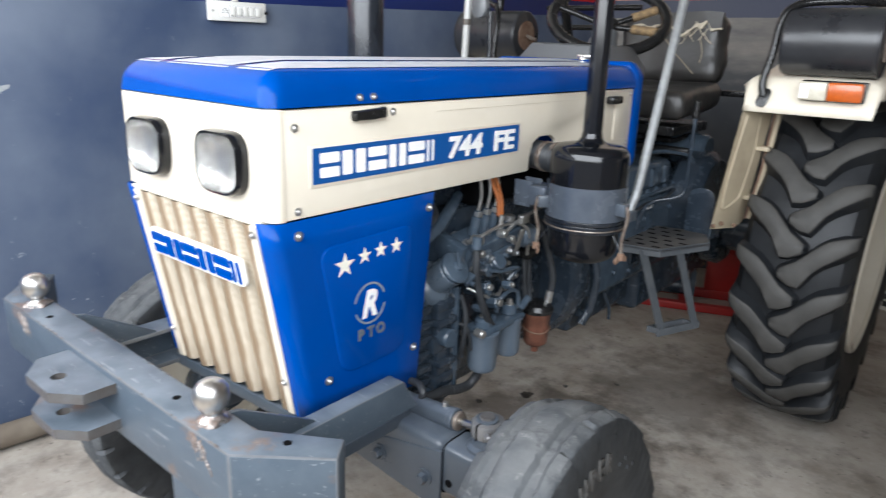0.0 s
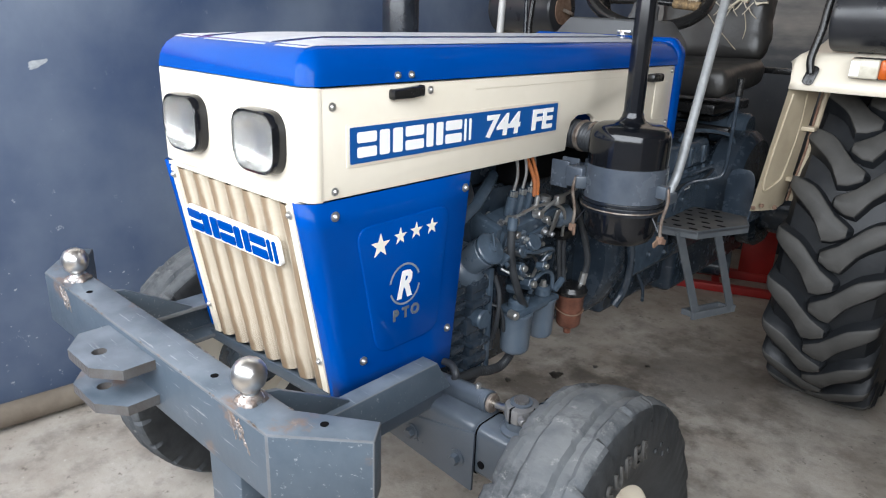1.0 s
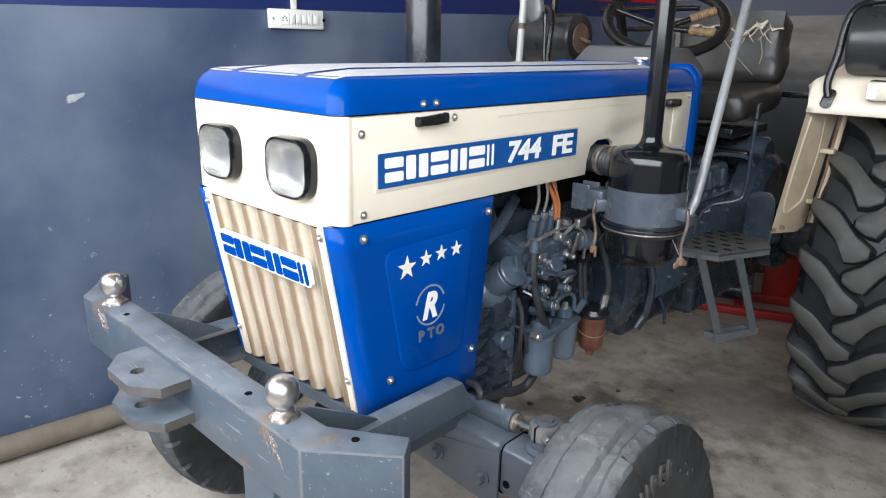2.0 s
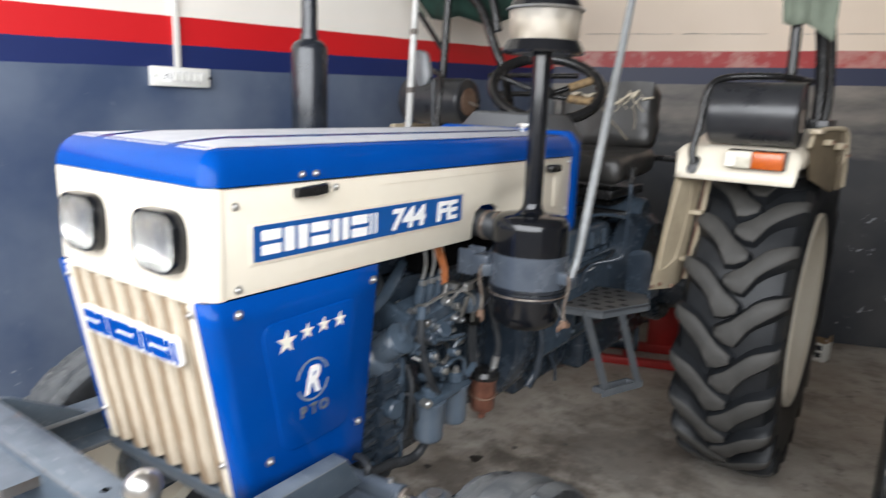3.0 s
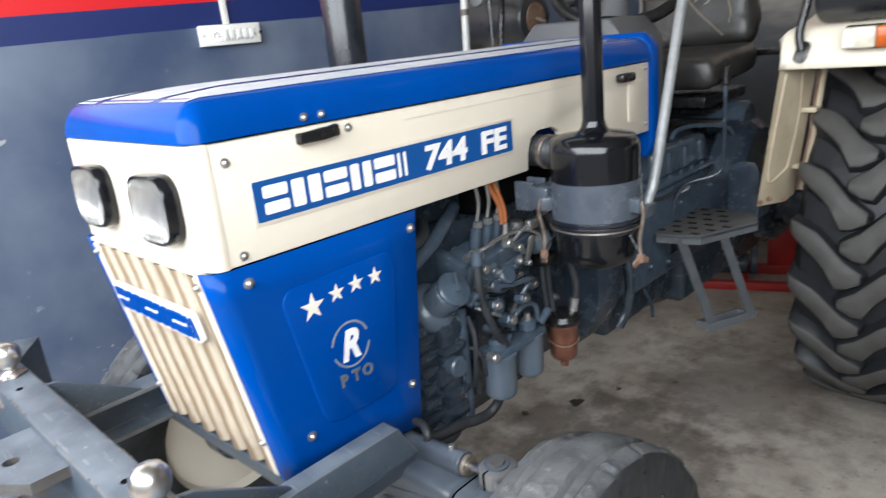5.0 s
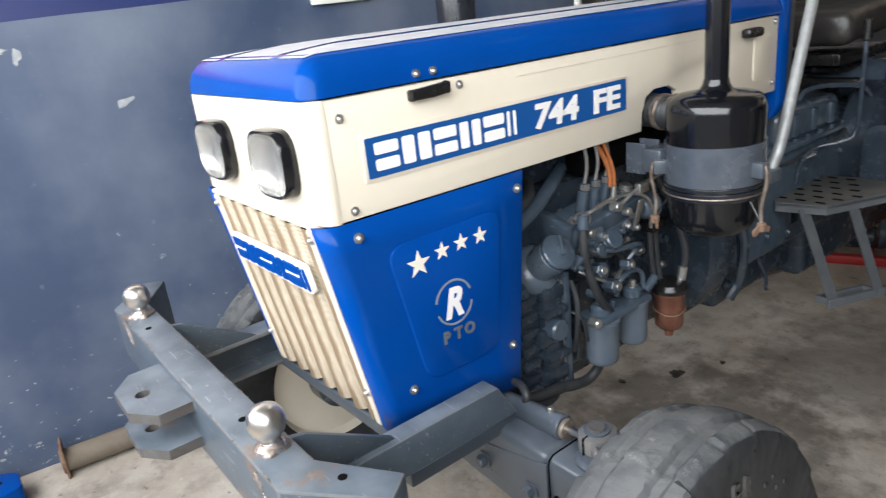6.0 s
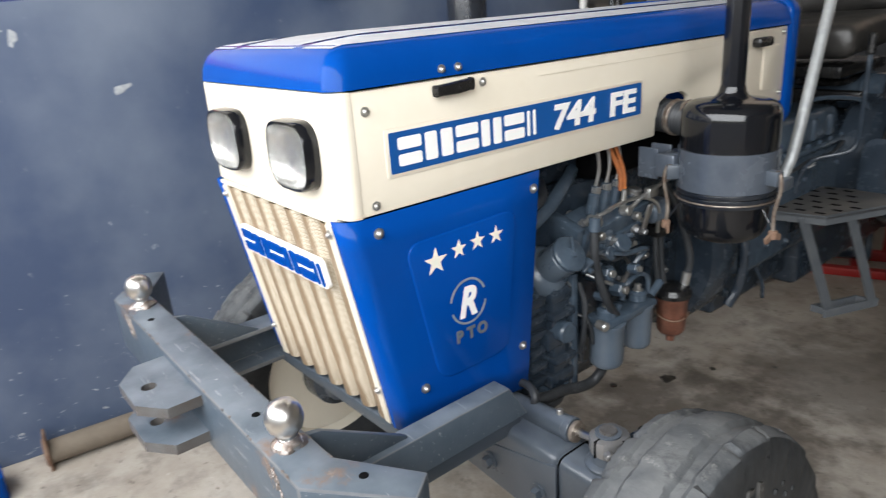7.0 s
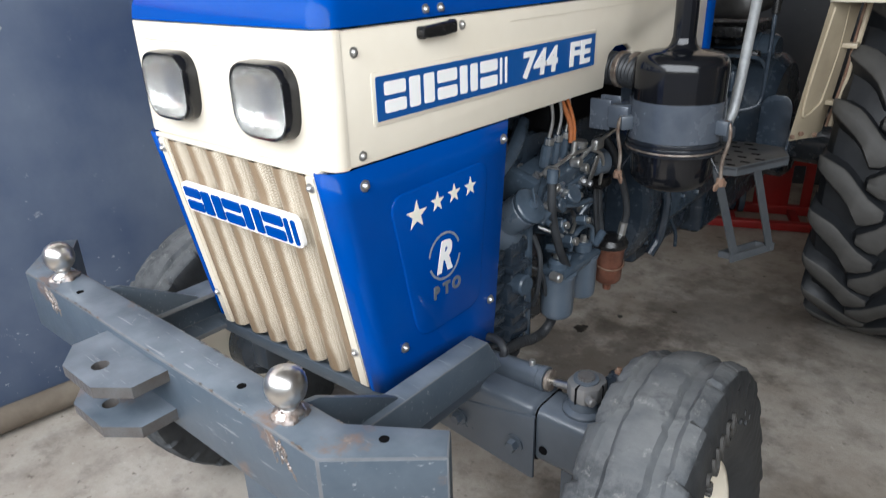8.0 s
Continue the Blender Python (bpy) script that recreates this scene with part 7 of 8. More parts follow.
part("dome", bm, M_BLACK, pre, "black domed cap")
part("dome_rim", lathe(bmesh.new(), [(0.0845, 1.6530), (0.0862, 1.6555), (0.0845, 1.658), (0.082, 1.6555), (0.0845, 1.6530)], (AX, AY, 0), (0, 0, 1), 44), M_STEEL, pre)
bm = rod(bmesh.new(), (AX, AY, 1.687), (AX, AY, 1.700), 0.006, 10, 0.001)
for sg in (1, -1):
    prism(bm, rounded([(AX + sg * 0.004, 1.690), (AX + sg * 0.016, 1.696), (AX + sg * 0.018, 1.708), (AX + sg * 0.008, 1.706)], 0.003, 2), "xz", AY - 0.002, AY + 0.002)
part("wing_nut", bm, M_ROD, pre)
# support tube bolted to the clamp band and rising to the canopy
pole = part("canopy_pole", tube(bmesh.new(), [(0.494, 0.872, 1.035), (0.496, 0.880, 1.060), (0.499, 0.902, 1.105), (0.480, 1.013, 1.30), (0.435, 1.268, 1.75), (0.390, 1.525, 2.20)], 0.0105, 16, 6), M_GALV, tractor, "galvanised steel canopy pole")
part("pole_bracket", box(bmesh.new(), (0.478, 0.845, 1.025), (0.512, 0.885, 1.05), 0.004), M_GREY, pole)
bm = rod(bmesh.new(), (-0.457, 1.415, 0.95), (-0.430, 1.44, 2.20), 0.0128, 16)
pole2 = part("canopy_pole", bm, M_POLE2, tractor, "pale grey painted canopy pole with tape bands")
for z in (1.487, 1.694, 1.840):
    f = (z - 0.95) / 1.25
    c = Vector((-0.457, 1.415, 0.95)).lerp(Vector((-0.43, 1.44, 2.2)), f)
    part("tape_band", rod(bmesh.new(), c - Vector((0, 0, 0.010)), c + Vector((0, 0, 0.010)), 0.0142, 16), M_TUBE, pole2)
part("pole_foot", box(bmesh.new(), (-0.48, 1.38, 0.92), (-0.18, 1.45, 0.96), 0.004), M_GREY, pole2)

# ---- exhaust on the far side ----
bm = lathe(bmesh.new(), [(0, 1.06), (0.020, 1.06), (0.020, 1.10), (0.048, 1.13), (0.0515, 1.14), (0.0515, 1.575), (0.0485, 1.588), (0.038, 1.600), (0.026, 1.606), (0.024, 1.62), (0, 1.62)], (-0.322, 0.803, 0), (0, 0, 1), 36)
ex = part("silencer", bm, M_SIL, tractor, "dark grey upright silencer")
part("tail_pipe", rod(bmesh.new(), (-0.322, 0.803, 1.60), (-0.324, 0.803, 2.10), 0.0225, 24), M_SIL, ex, "dark steel exhaust pipe")
part("down_pipe", tube(bmesh.new(), [(-0.322, 0.803, 1.07), (-0.31, 0.80, 1.02), (-0.25, 0.79, 0.99), (-0.15, 0.78, 0.98)], 0.022, 14, 5), M_SIL, ex)

# ---- driver's place ----
bm = bmesh.new()
prism(bm, [(-0.21, 1.36), (-0.145, 1.425), (0.115, 1.420), (0.170, 1.355), (0.170, 1.05), (-0.21, 1.05)], "xz", 1.393, 1.62, 0.012)
dash = part("dashboard", bm, M_DASH, tractor, "grey plastic dashboard cowl")
bm = lathe(bmesh.new(), [(0.055, 0), (0.045, 0.03), (0.042, 0.06), (0, 0.06)], (0.01, 1.60, 1.41), (0, 0.35, 1), 20)
part("column_boot", bm, M_DASH, dash)
SC = Vector((-0.035, 1.72, 1.515))
SN = Vector((0.36, -0.60, 1)).normalized()
fr = Matrix.Translation(SC) @ frame_to(SN)
bm = bmesh.new()
tube(bm, [fr @ Vector((0.200 * math.cos(a), 0.200 * math.sin(a), 0)) for a in np.linspace(0, 2 * math.pi, 49)], 0.0200, 14, 0)
wheel = part("steering_wheel", bm, M_BLACK_M, tractor, "black steering wheel with cord-wrapped spokes")
part("hub", lathe(bmesh.new(), [(0, -0.06), (0.03, -0.055), (0.035, -0.02), (0.03, -0.012), (0, -0.010)], SC, SN, 20), M_BLACK_M, wheel)
for a in (-25, 20, 160):
    d = Vector((math.cos(radians(a)), math.sin(radians(a)), 0))
    part("spoke", rod(bmesh.new(), fr @ (d * 0.02 + Vector((0, 0, -0.03))), fr @ (d * 0.195), 0.010, 12), M_BLACK_M, wheel)
    if a < 90:
        part("cord_wrap", tube(bmesh.new(), [fr @ (d * (0.09 + 0.009 * k) + Vector((0, 0, -0.018 + 0.0016 * k))) for k in range(11)], 0.0155, 12, 2, 0.06), M_CORD, wheel, "worn cord wrapping")
part("steering_column", rod(bmesh.new(), SC - SN * 0.30, SC - SN * 0.04, 0.028, 16), M_DASH, wheel)


def cushion(name, lo, hi, parent, r, m, label, bulge=0.012):
    bm = bmesh.new()
    t = bmesh.new()
    bmesh.ops.create_cube(t, size=1.0)
    for v in t.verts:
        v.co = Vector([(a + b) / 2 + c * (b - a) for a, b, c in zip(lo, hi, v.co)])
    bmesh.ops.bevel(t, geom=t.edges[:], offset=r, segments=4, affect='EDGES', profile=0.5)
    bmesh.ops.subdivide_edges(t, edges=[e for e in t.edges if e.calc_length() > 0.06], cuts=11, use_grid_fill=True)
    for v in t.verts:
        v.co += v.co.normalized() * (bulge * noise.noise(v.co * 9.0 + Vector((lo[0], 3, 1))) + 0.007 * noise.noise(v.co * 34.0))
    merge(bm, t, m)
    return part(name, bm, M_SEAT, parent, label, 60)


seat = part("seat_base", box(bmesh.new(), (-0.16, 1.80, 1.115), (0.22, 2.15, 1.150), 0.006), M_BLACK_M, tractor, "black steel seat pan")
cushion("seat_cushion", (-0.205, -0.20, -0.05), (0.205, 0.20, 0.05), seat, 0.035, Matrix.Translation((0.045, 1.97, 1.235)) @ pose(0, 0, 0, 4, 0, 0), "black vinyl seat cushion")
backrest = cushion("backrest", (-0.215, -0.055, -0.135), (0.215, 0.055, 0.135), seat, 0.045, Matrix.Translation((0.012, 2.22, 1.410)) @ pose(0, 0, 0, -8, -3, 0), "torn black vinyl backrest with exposed foam")
# the cover is torn across its upper part: a hanging flap with pale foam along the tear
bk = Matrix.Translation((0.012, 2.22, 1.410)) @ pose(0, 0, 0, -8, -3, 0)
rnd = random.Random(12)
tear = []
for k in range(19):
    x = -0.150 + 0.360 * k / 18
    dip = 0.050 * math.exp(-((x - 0.055) / 0.035) ** 2) + 0.035 * math.exp(-((x - 0.19) / 0.025) ** 2)
    tear.append((x, 0.098 - dip + 0.020 * (rnd.random() - 0.5)))
foam = [(x + 0.004 * rnd.random(), z - 0.004 - 0.018 * rnd.random() ** 2) for x, z in tear]
part("exposed_foam", prism(bmesh.new(), foam + [(0.205, 0.118), (-0.150, 0.118)], "xz", -0.0735, -0.060, m=bk), M_FOAM, backrest, "pale foam showing through a tear")
part("torn_flap", prism(bmesh.new(), tear + [(0.212, 0.128), (0.15, 0.136), (-0.10, 0.138), (-0.155, 0.126)], "xz", -0.0765, -0.055, m=bk), M_SEAT, backrest, "torn flap of black vinyl")
for k in range(9):
    x0, z0 = 0.02 + 0.018 * k, 0.105 - 0.05 * rnd.random()
    pts = [bk @ Vector((x0 + 0.012 * j * (1 if k % 2 else -1), -0.0775 - 0.001 * (j % 2), z0 - 0.016 * j + 0.012 * (rnd.random() - 0.5))) for j in range(4)]
    part("loose_thread", tube(bmesh.new(), pts, 0.0011 + 0.0012 * rnd.random(), 6, 3, 0.3), M_FOAM, backrest)
for pts in (((-0.02, 0.05), (0.03, -0.01), (0.07, -0.05), (0.12, -0.10)), ((0.13, 0.04), (0.145, -0.02), (0.14, -0.06))):
    part("seam_crack", tube(bmesh.new(), [bk @ Vector((x, -0.0665, z)) for x, z in pts], 0.0016, 6, 4), M_CREAM_OLD, backrest)
part("seat_rail", box(bmesh.new(), (0.20, 2.20, 1.245), (0.50, 2.23, 1.268), 0.004), M_BLACK_M, seat)
bm = bmesh.new()
for k in range(6):
    tube(bm, [(-0.12 + 0.05 * k, 1.84, 1.10), (-0.10 + 0.055 * k, 1.95, 1.085), (-0.11 + 0.06 * k, 2.08, 1.105)], 0.010, 8, 4)
box(bm, (-0.15, 1.86, 1.04), (0.26, 1.90, 1.07), 0.006)
box(bm, (-0.15, 2.05, 1.04), (0.26, 2.09, 1.07), 0.006)
box(bm, (-0.08, 1.82, 0.98), (0.14, 2.10, 1.045), 0.01)
part("seat_spring", bm, M_BLACK_M, seat)


def side_flap(fd, ox, oy, side, drop, P):
    """The wider rear part of the mudguard: a dirty inner sheet, its shade put into the brown, with a turned, rounded
    lip and stay brackets.
    """
    lean = Matrix.Translation((ox + side * 0.838, oy + 1.84, -drop)) @ Matrix.Rotation(-side * radians(17), 4, 'Z')
    way = [(0.0, 1.352), (0.02, 1.398), (0.06, 1.408), (0.13, 1.413), (0.20, 1.414), (0.245, 1.408), (0.268, 1.388), (0.278, 1.35), (0.284, 1.30), (0.290, 1.215)]
    part("side_flap", prism(bmesh.new(), way + [(0.20, 1.200), (0.04, 1.250)], "yz", -0.002, 0.002, m=lean), M_FLAP, fd, "dirty inside of the mudguard's rear sheet, coloured darker for its shade")
    bm = tube(bmesh.new(), [lean @ Vector((0.004 * side, y, z)) for y, z in way], 0.0075, 8, 4)
    part("turned_lip", bm, M_CREAM_OLD, fd, "faded cream turned lip")
    for y, z, h in ((0.10, 1.36, 0.018), (0.19, 1.345, 0.022), (0.225, 1.30, 0.05)):
        part("stay_bracket", box(bmesh.new(), (0.0, y, z), (0.026 * side, y + 0.024, z + h), 0.002, lean) if side > 0 else box(bmesh.new(), (-0.026, y, z), (0.0, y + 0.024, z + h), 0.002, lean), M_CREAM_OLD, fd)
        part("bracket_bolt", bolt(bmesh.new(), lean @ Vector((0.026 * side, y + 0.012, z + h * 0.5)), (side, -0.3, 0), 0.005, 0.006), M_RUST, fd)
    part("stay", tube(bmesh.new(), [lean @ Vector((0.012 * side, 0.215, 1.40)), lean @ Vector((0.014 * side, 0.225, 1.30)), lean @ Vector((0.012 * side, 0.235, 1.21))], 0.009, 8, 3), M_FLAP, fd)
    bm = box(bmesh.new(), P(0.838, 0.13, 1.396) if side > 0 else P(0.872, 0.13, 1.396), P(0.872, 0.42, 1.412) if side > 0 else P(0.838, 0.42, 1.412), 0.003)
    part("flap_flange", bm, M_CREAM_OLD, fd)


def fender(parent, ox, oy, side, fresh, drop=0.0):
    """Rear mudguard: arched sheet over the tyre, inner plate in front, lamp and grab rail."""
    def P(x, y, z):
        return (ox + side * x, 1.69 + oy + y, z - drop)

    bm = bmesh.new()
    if fresh:
        prof = [(0.0, 1.236), (0.010, 1.262), (0.028, 1.312), (0.042, 1.334), (0.060, 1.343), (0.105, 1.348), (0.25, 1.366), (0.45, 1.412), (0.66, 1.418), (0.85, 1.395), (1.05, 1.345)]
    else:
        prof = [(0.0, 1.262), (0.004, 1.30), (0.012, 1.368), (0.019, 1.382), (0.030, 1.390), (0.06, 1.395), (0.25, 1.404), (0.45, 1.412), (0.66, 1.410), (0.85, 1.388), (1.05, 1.338)]
    paint = M_CREAM if fresh else M_CREAM_B
    xs = (0.452, 0.476, 0.50, 0.66, 0.80, 0.826, 0.842, 0.846)
    rows = []
    for y, z in prof:
        row = []
        for i, x in enumerate(xs):
            dz = {0: -0.03, 1: -0.006, 5: -0.006, 6: -0.022, 7: -0.055}.get(i, 0.0)
            k = min(1.0, y / 0.06)
            xx = x + (0.03 * (1 - k) if i == 0 else 0)
            if i >= 5 and fresh:
                xx -= 0.012 * (1 - k) * (i >= 6)
            elif i >= 5:
                # the older sheet flares out towards its lower edge
                low = min(1.0, max(0.0, (1.40 - z) / 0.138))
                xx += 0.011 * low
                dz *= 1.5
            row.append(bm.verts.new(P(xx, y, z + dz * k)))
        rows.append(row)
    for A, B in zip(rows, rows[1:]):
        for i in range(len(A) - 1):
            bm.faces.new((A[i], A[i + 1], B[i + 1], B[i]))
    bmesh.ops.recalc_face_normals(bm, faces=bm.faces[:])
    fd = part("mudguard", bm, paint, parent, "cream painted mudguard" if fresh else "off-white painted mudguard", 40)
    sol = fd.modifiers.new("thickness", 'SOLIDIFY')
    sol.thickness = 0.003
    # inner plate standing before the tyre
    bm = bmesh.new()
    v0 = [P(0.478, 0.004, 1.236), P(0.530, 0.150, 1.234), P(0.490, 0.150, 0.845), P(0.474, 0.120, 0.826), P(0.432, 0.002, 0.834)]
    t = bmesh.new()
    A = [t.verts.new(p) for p in v0]
    B = [t.verts.new((p[0], p[1] + 0.004, p[2])) for p in v0]
    t.faces.new(A)
    t.faces.new(B[::-1])
    for i in range(5):
        j = (i + 1) % 5
        t.faces.new((A[i], B[i], B[j], A[j]))
    bmesh.ops.recalc_face_normals(t, faces=t.faces[:])
    merge(bm, t)
    pl = part("inner_plate", bm, M_CREAM_OLD, parent, "faded cream mudguard plate")
    part("pressed_rib", tube(bmesh.new(), [P(0.486, 0.032, 1.22), P(0.462, 0.022, 1.02), P(0.454, 0.024, 0.93), P(0.458, 0.036, 0.905), P(0.476, 0.090, 0.93), P(0.484, 0.105, 0.96), P(0.500, 0.115, 1.10), P(0.508, 0.100, 1.22)], 0.0045, 8, 5), M_CREAM_OLD, pl)
    part("stiffener", tube(bmesh.new(), [P(0.548, 0.165, 1.234), P(0.530, 0.165, 1.05), P(0.508, 0.160, 0.86)], 0.010, 10, 3), M_CREAM_OLD, pl)
    part("cable", tube(bmesh.new(), [P(0.540, 0.150, 1.234), P(0.528, 0.150, 1.08), P(0.524, 0.148, 1.02), P(0.500, 0.146, 0.86)], 0.004, 8, 3), M_RUST, pl)
    for z in (0.93, 1.10):
        a, b = P(0.490, 0.120, z), P(0.545, 0.158, z + 0.014)
        part("clip", box(bmesh.new(), (min(a[0], b[0]), a[1], a[2]), (max(a[0], b[0]), b[1], b[2]), 0.002), M_CREAM_OLD, pl)
    for x, z in ((0.445, 0.848), (0.462, 0.855), (0.49, 0.846)):
        part("plate_bolt", bolt(bmesh.new(), P(x - 0.003, 0.001 + 1.6 * (x - 0.445), z), (0, -1, 0), 0.005, 0.005), M_RUST, pl)
    # rear outer flap of the mudguard
    if fresh:
        side_flap(fd, ox, oy, side, drop, P)
    # side lamp
    lz = 0.0 if fresh else 0.018
    rim = 0.0 if fresh else 0.008
    a, b = P(0.632 - rim, 0.006 - 2 * rim, 1.280 + lz - rim), P(0.804 + rim + 0.010 * (not fresh), 0.05, 1.340 + lz + rim)
    lamp = part("side_lamp", box(bmesh.new(), (min(a[0], b[0]), a[1], a[2]), (max(a[0], b[0]), b[1], b[2]), 0.005), M_BLACK_M, parent, "rectangular side lamp in a black base")
    seam = 0.708 if fresh else 0.748
    for x0, x1, mt, nm in ((0.634, seam, M_CLEARL, "white_lens"), (seam + 0.001, 0.800 if fresh else 0.811, M_ORANGE, "orange_lens")):
        a, b = P(x0, -0.022, 1.283 + lz), P(x1, 0.008, 1.337 + lz)
        part(nm, box(bmesh.new(), (min(a[0], b[0]), a[1], a[2]), (max(a[0], b[0]), b[1], b[2]), 0.006, seg=3), mt, lamp, nm.replace("_", " ") + " cover")
    if fresh:
        a, b = P(0.636, -0.0225, 1.289), P(0.660, -0.0215, 1.331)
        part("reflector_tab", box(bmesh.new(), (min(a[0], b[0]), a[1], a[2]), (max(a[0], b[0]), b[1], b[2]), 0), M_WHITE, lamp)
    return fd


def grab_rail(parent, pts, foot, k=1.0):
    r = part("grab_rail", tube(bmesh.new(), pts, 0.0115, 12, 6), M_BLACK_M, parent, "bent black grab rail")
    bm = prism(bmesh.new(), rounded([(-0.016, -0.03 * k), (0.016, -0.03 * k), (0.016, 0.03 * k), (-0.016, 0.03 * k)], 0.015 * k, 4), "xz", -0.004, 0.003, 0.001, m=Matrix.Translation(foot) @ pose(0, 0, 0, -20, 12, 0))
    bolt(bm, Vector(foot) + Vector((0.003, -0.004, -0.019 * k)), (0, -1, 0.2), 0.006, 0.006)
    part("rail_foot", bm, M_BLACK_M, r)
    return r


fender(tractor, 0, 0, 1, True)
fender(tractor, 0, 0, -1, True, 0.07)
grab_rail(tractor, [(0.528, 1.700, 1.285), (0.520, 1.704, 1.33), (0.530, 1.720, 1.41), (0.533, 1.735, 1.49), (0.546, 1.752, 1.540), (0.59, 1.79, 1.564), (0.70, 1.84, 1.570), (0.76, 1.90, 1.568), (0.80, 1.98, 1.560)], (0.530, 1.698, 1.280))
grab_rail(tractor, [(-0.528, 1.700, 1.285), (-0.520, 1.704, 1.33), (-0.530, 1.720, 1.41), (-0.533, 1.735, 1.49), (-0.548, 1.755, 1.545), (-0.60, 1.79, 1.570), (-0.70, 1.84, 1.592), (-0.79, 1.90, 1.590)], (-0.530, 1.698, 1.280))
for s, x0, ln, dy, dz in ((1, 0.550, 0.264, 1.790, 1.450), (-1, 0.495, 0.310, 1.895, 1.452)):
    bm = lathe(bmesh.new(), [(0, 0), (0.090, 0), (0.0955, 0.002), (0.0985, 0.007), (0.0995, 0.014), (0.0995, ln - 0.014), (0.0985, ln - 0.007), (0.0955, ln - 0.002), (0.090, ln), (0, ln)], (s * x0, dy, dz), (s, 0, 0), 48)
    drum = part("tool_drum", bm, M_DRUM, tractor, "dented black steel cylindrical tool drum")
    e = s * (x0 + ln - 0.003)
    part("end_rim", lathe(bmesh.new(), [(0.096, -0.004), (0.1015, -0.002), (0.1015, 0.003), (0.097, 0.006)], (e, dy, dz), (s, 0, 0), 48), M_DRUM, drum)
    part("latch", rod(bmesh.new(), (e + s * 0.004, dy, dz + 0.018), (e + s * 0.012, dy - 0.025, dz - 0.052), 0.005, 8), M_ROD, drum)
    e2 = s * (x0 - 0.001)
    if s < 0:
        part("end_disc", lathe(bmesh.new(), [(0.06, 0), (0.058, 0.003), (0, 0.004)], (e2, dy, dz), (-s, 0, 0), 28), M_RUST, drum, "rusty end disc")
        part("latch_bolt", rod(bmesh.new(), (e2, dy, dz), (e2 - s * 0.055, dy - 0.010, dz - 0.017), 0.007, 10), M_ROD, drum)
    part("drum_strap", box(bmesh.new(), (min(s * 0.62, s * 0.66), dy + 0.01, 1.34 if s > 0 else 1.27), (max(s * 0.62, s * 0.66), dy + 0.05, dz - 0.095), 0.002), M_BLACK_M, drum)
rear_wheel(tractor, 0.692, 2.375, 1, M_RUBBER, M_LUG, M_LUG)
rear_wheel(tractor, -0.692, 2.375, -1, M_RUBBER, M_LUG, M_LUG)

# canopy frame with what hangs of the green cloth
for s, x, y in ((1, 0.736, 2.03), (-1, -0.722, 2.0)):
    bm = rod(bmesh.new(), (x, y, 1.395), (x - s * 0.03, y + 0.02, 2.3), 0.0180, 18)
    post = part("canopy_post", bm, M_BLACK_M, tractor, "scuffed black canopy post")
    part("post_foot", box(bmesh.new(), (x - 0.05, y - 0.05, 1.385), (x + 0.05, y + 0.05, 1.412), 0.004), M_BLACK_M, post)
bm = tube(bmesh.new(), [(0.806, 2.22, 1.40), (0.802, 2.22, 1.55), (0.786, 2.20, 1.72), (0.752, 2.16, 1.90), (0.71, 2.12, 2.1)], 0.022, 14, 6)
part("roll_hoop", bm, M_BLACK_M, tractor, "black curved roll hoop")
bm = tube(bmesh.new(), [(0.820, 2.30, 1.40), (0.820, 2.30, 1.55), (0.806, 2.28, 1.72), (0.775, 2.24, 1.90), (0.735, 2.2, 2.1)], 0.017, 14, 6)
part("roll_hoop", bm, M_BLACK_M, tractor, "black curved roll hoop")
bm = box(bmesh.new(), (0.765, 2.12, 1.385), (0.855, 2.36, 1.44), 0.005)
part("hoop_base", bm, M_BLACK_M, tractor)
part("strut", rod(bmesh.new(), (-0.722, 2.0, 1.685), (-0.86, 2.0, 1.845), 0.012, 12), M_BLACK_M, tractor, "short black strut")
part("roll_hoop", tube(bmesh.new(), [(-0.70, 2.03, 1.93), (-0.62, 2.03, 1.925), (-0.536, 2.03, 1.85), (-0.47, 2.03, 1.714), (-0.415, 2.05, 1.577), (-0.455, 2.20, 1.40)], 0.020, 14, 6), M_BLACK_M, tractor, "black curved roll hoop")
part("roll_hoop", tube(bmesh.new(), [(-0.715, 2.04, 2.13), (-0.62, 2.04, 2.12), (-0.56, 2.04, 2.04), (-0.488, 2.04, 1.89), (-0.455, 2.04, 1.76)], 0.020, 14, 6), M_BLACK_M, tractor, "black curved roll hoop")
for x0, x1, z in ((-0.65, -0.18, 1.585), (-0.62, -0.15, 1.50)):
    part("rear_rail", rod(bmesh.new(), (x0, 2.30, z), (x1, 2.30, z), 0.012, 12), M_BLACK_M, tractor)


def cloth(name, pts_top, pts_bot, y0, material, parent, label, depth=0.05, seed=0):
    bm = bmesh.new()
    n, k = 24, 14
    rows = []
    for j in range(k + 1):
        f = j / k
        row = []
        for i in range(n + 1):
            u = i / n
            a = Vector(pts_top[0]).lerp(Vector(pts_top[1]), u)
            q = u * (len(pts_bot) - 1)
            q0 = min(int(q), len(pts_bot) - 2)
            b = Vector(pts_bot[q0]).lerp(Vector(pts_bot[q0 + 1]), q - q0)
            p = a.lerp(b, f)
            d = depth * (math.sin(u * 17 + seed + 2 * f) * 0.5 + noise.noise(Vector((u * 4, f * 3, seed)))) * (0.3 + 0.7 * f)
            row.append(bm.verts.new((p.x, p.y + d, p.z)))
        rows.append(row)
    for A, B in zip(rows, rows[1:]):
        for i in range(n):
            bm.faces.new((A[i], A[i + 1], B[i + 1], B[i]))
    ob = part(name, bm, material, parent, label, 80)
    sol = ob.modifiers.new("thickness", 'SOLIDIFY')
    sol.thickness = 0.002
    return ob


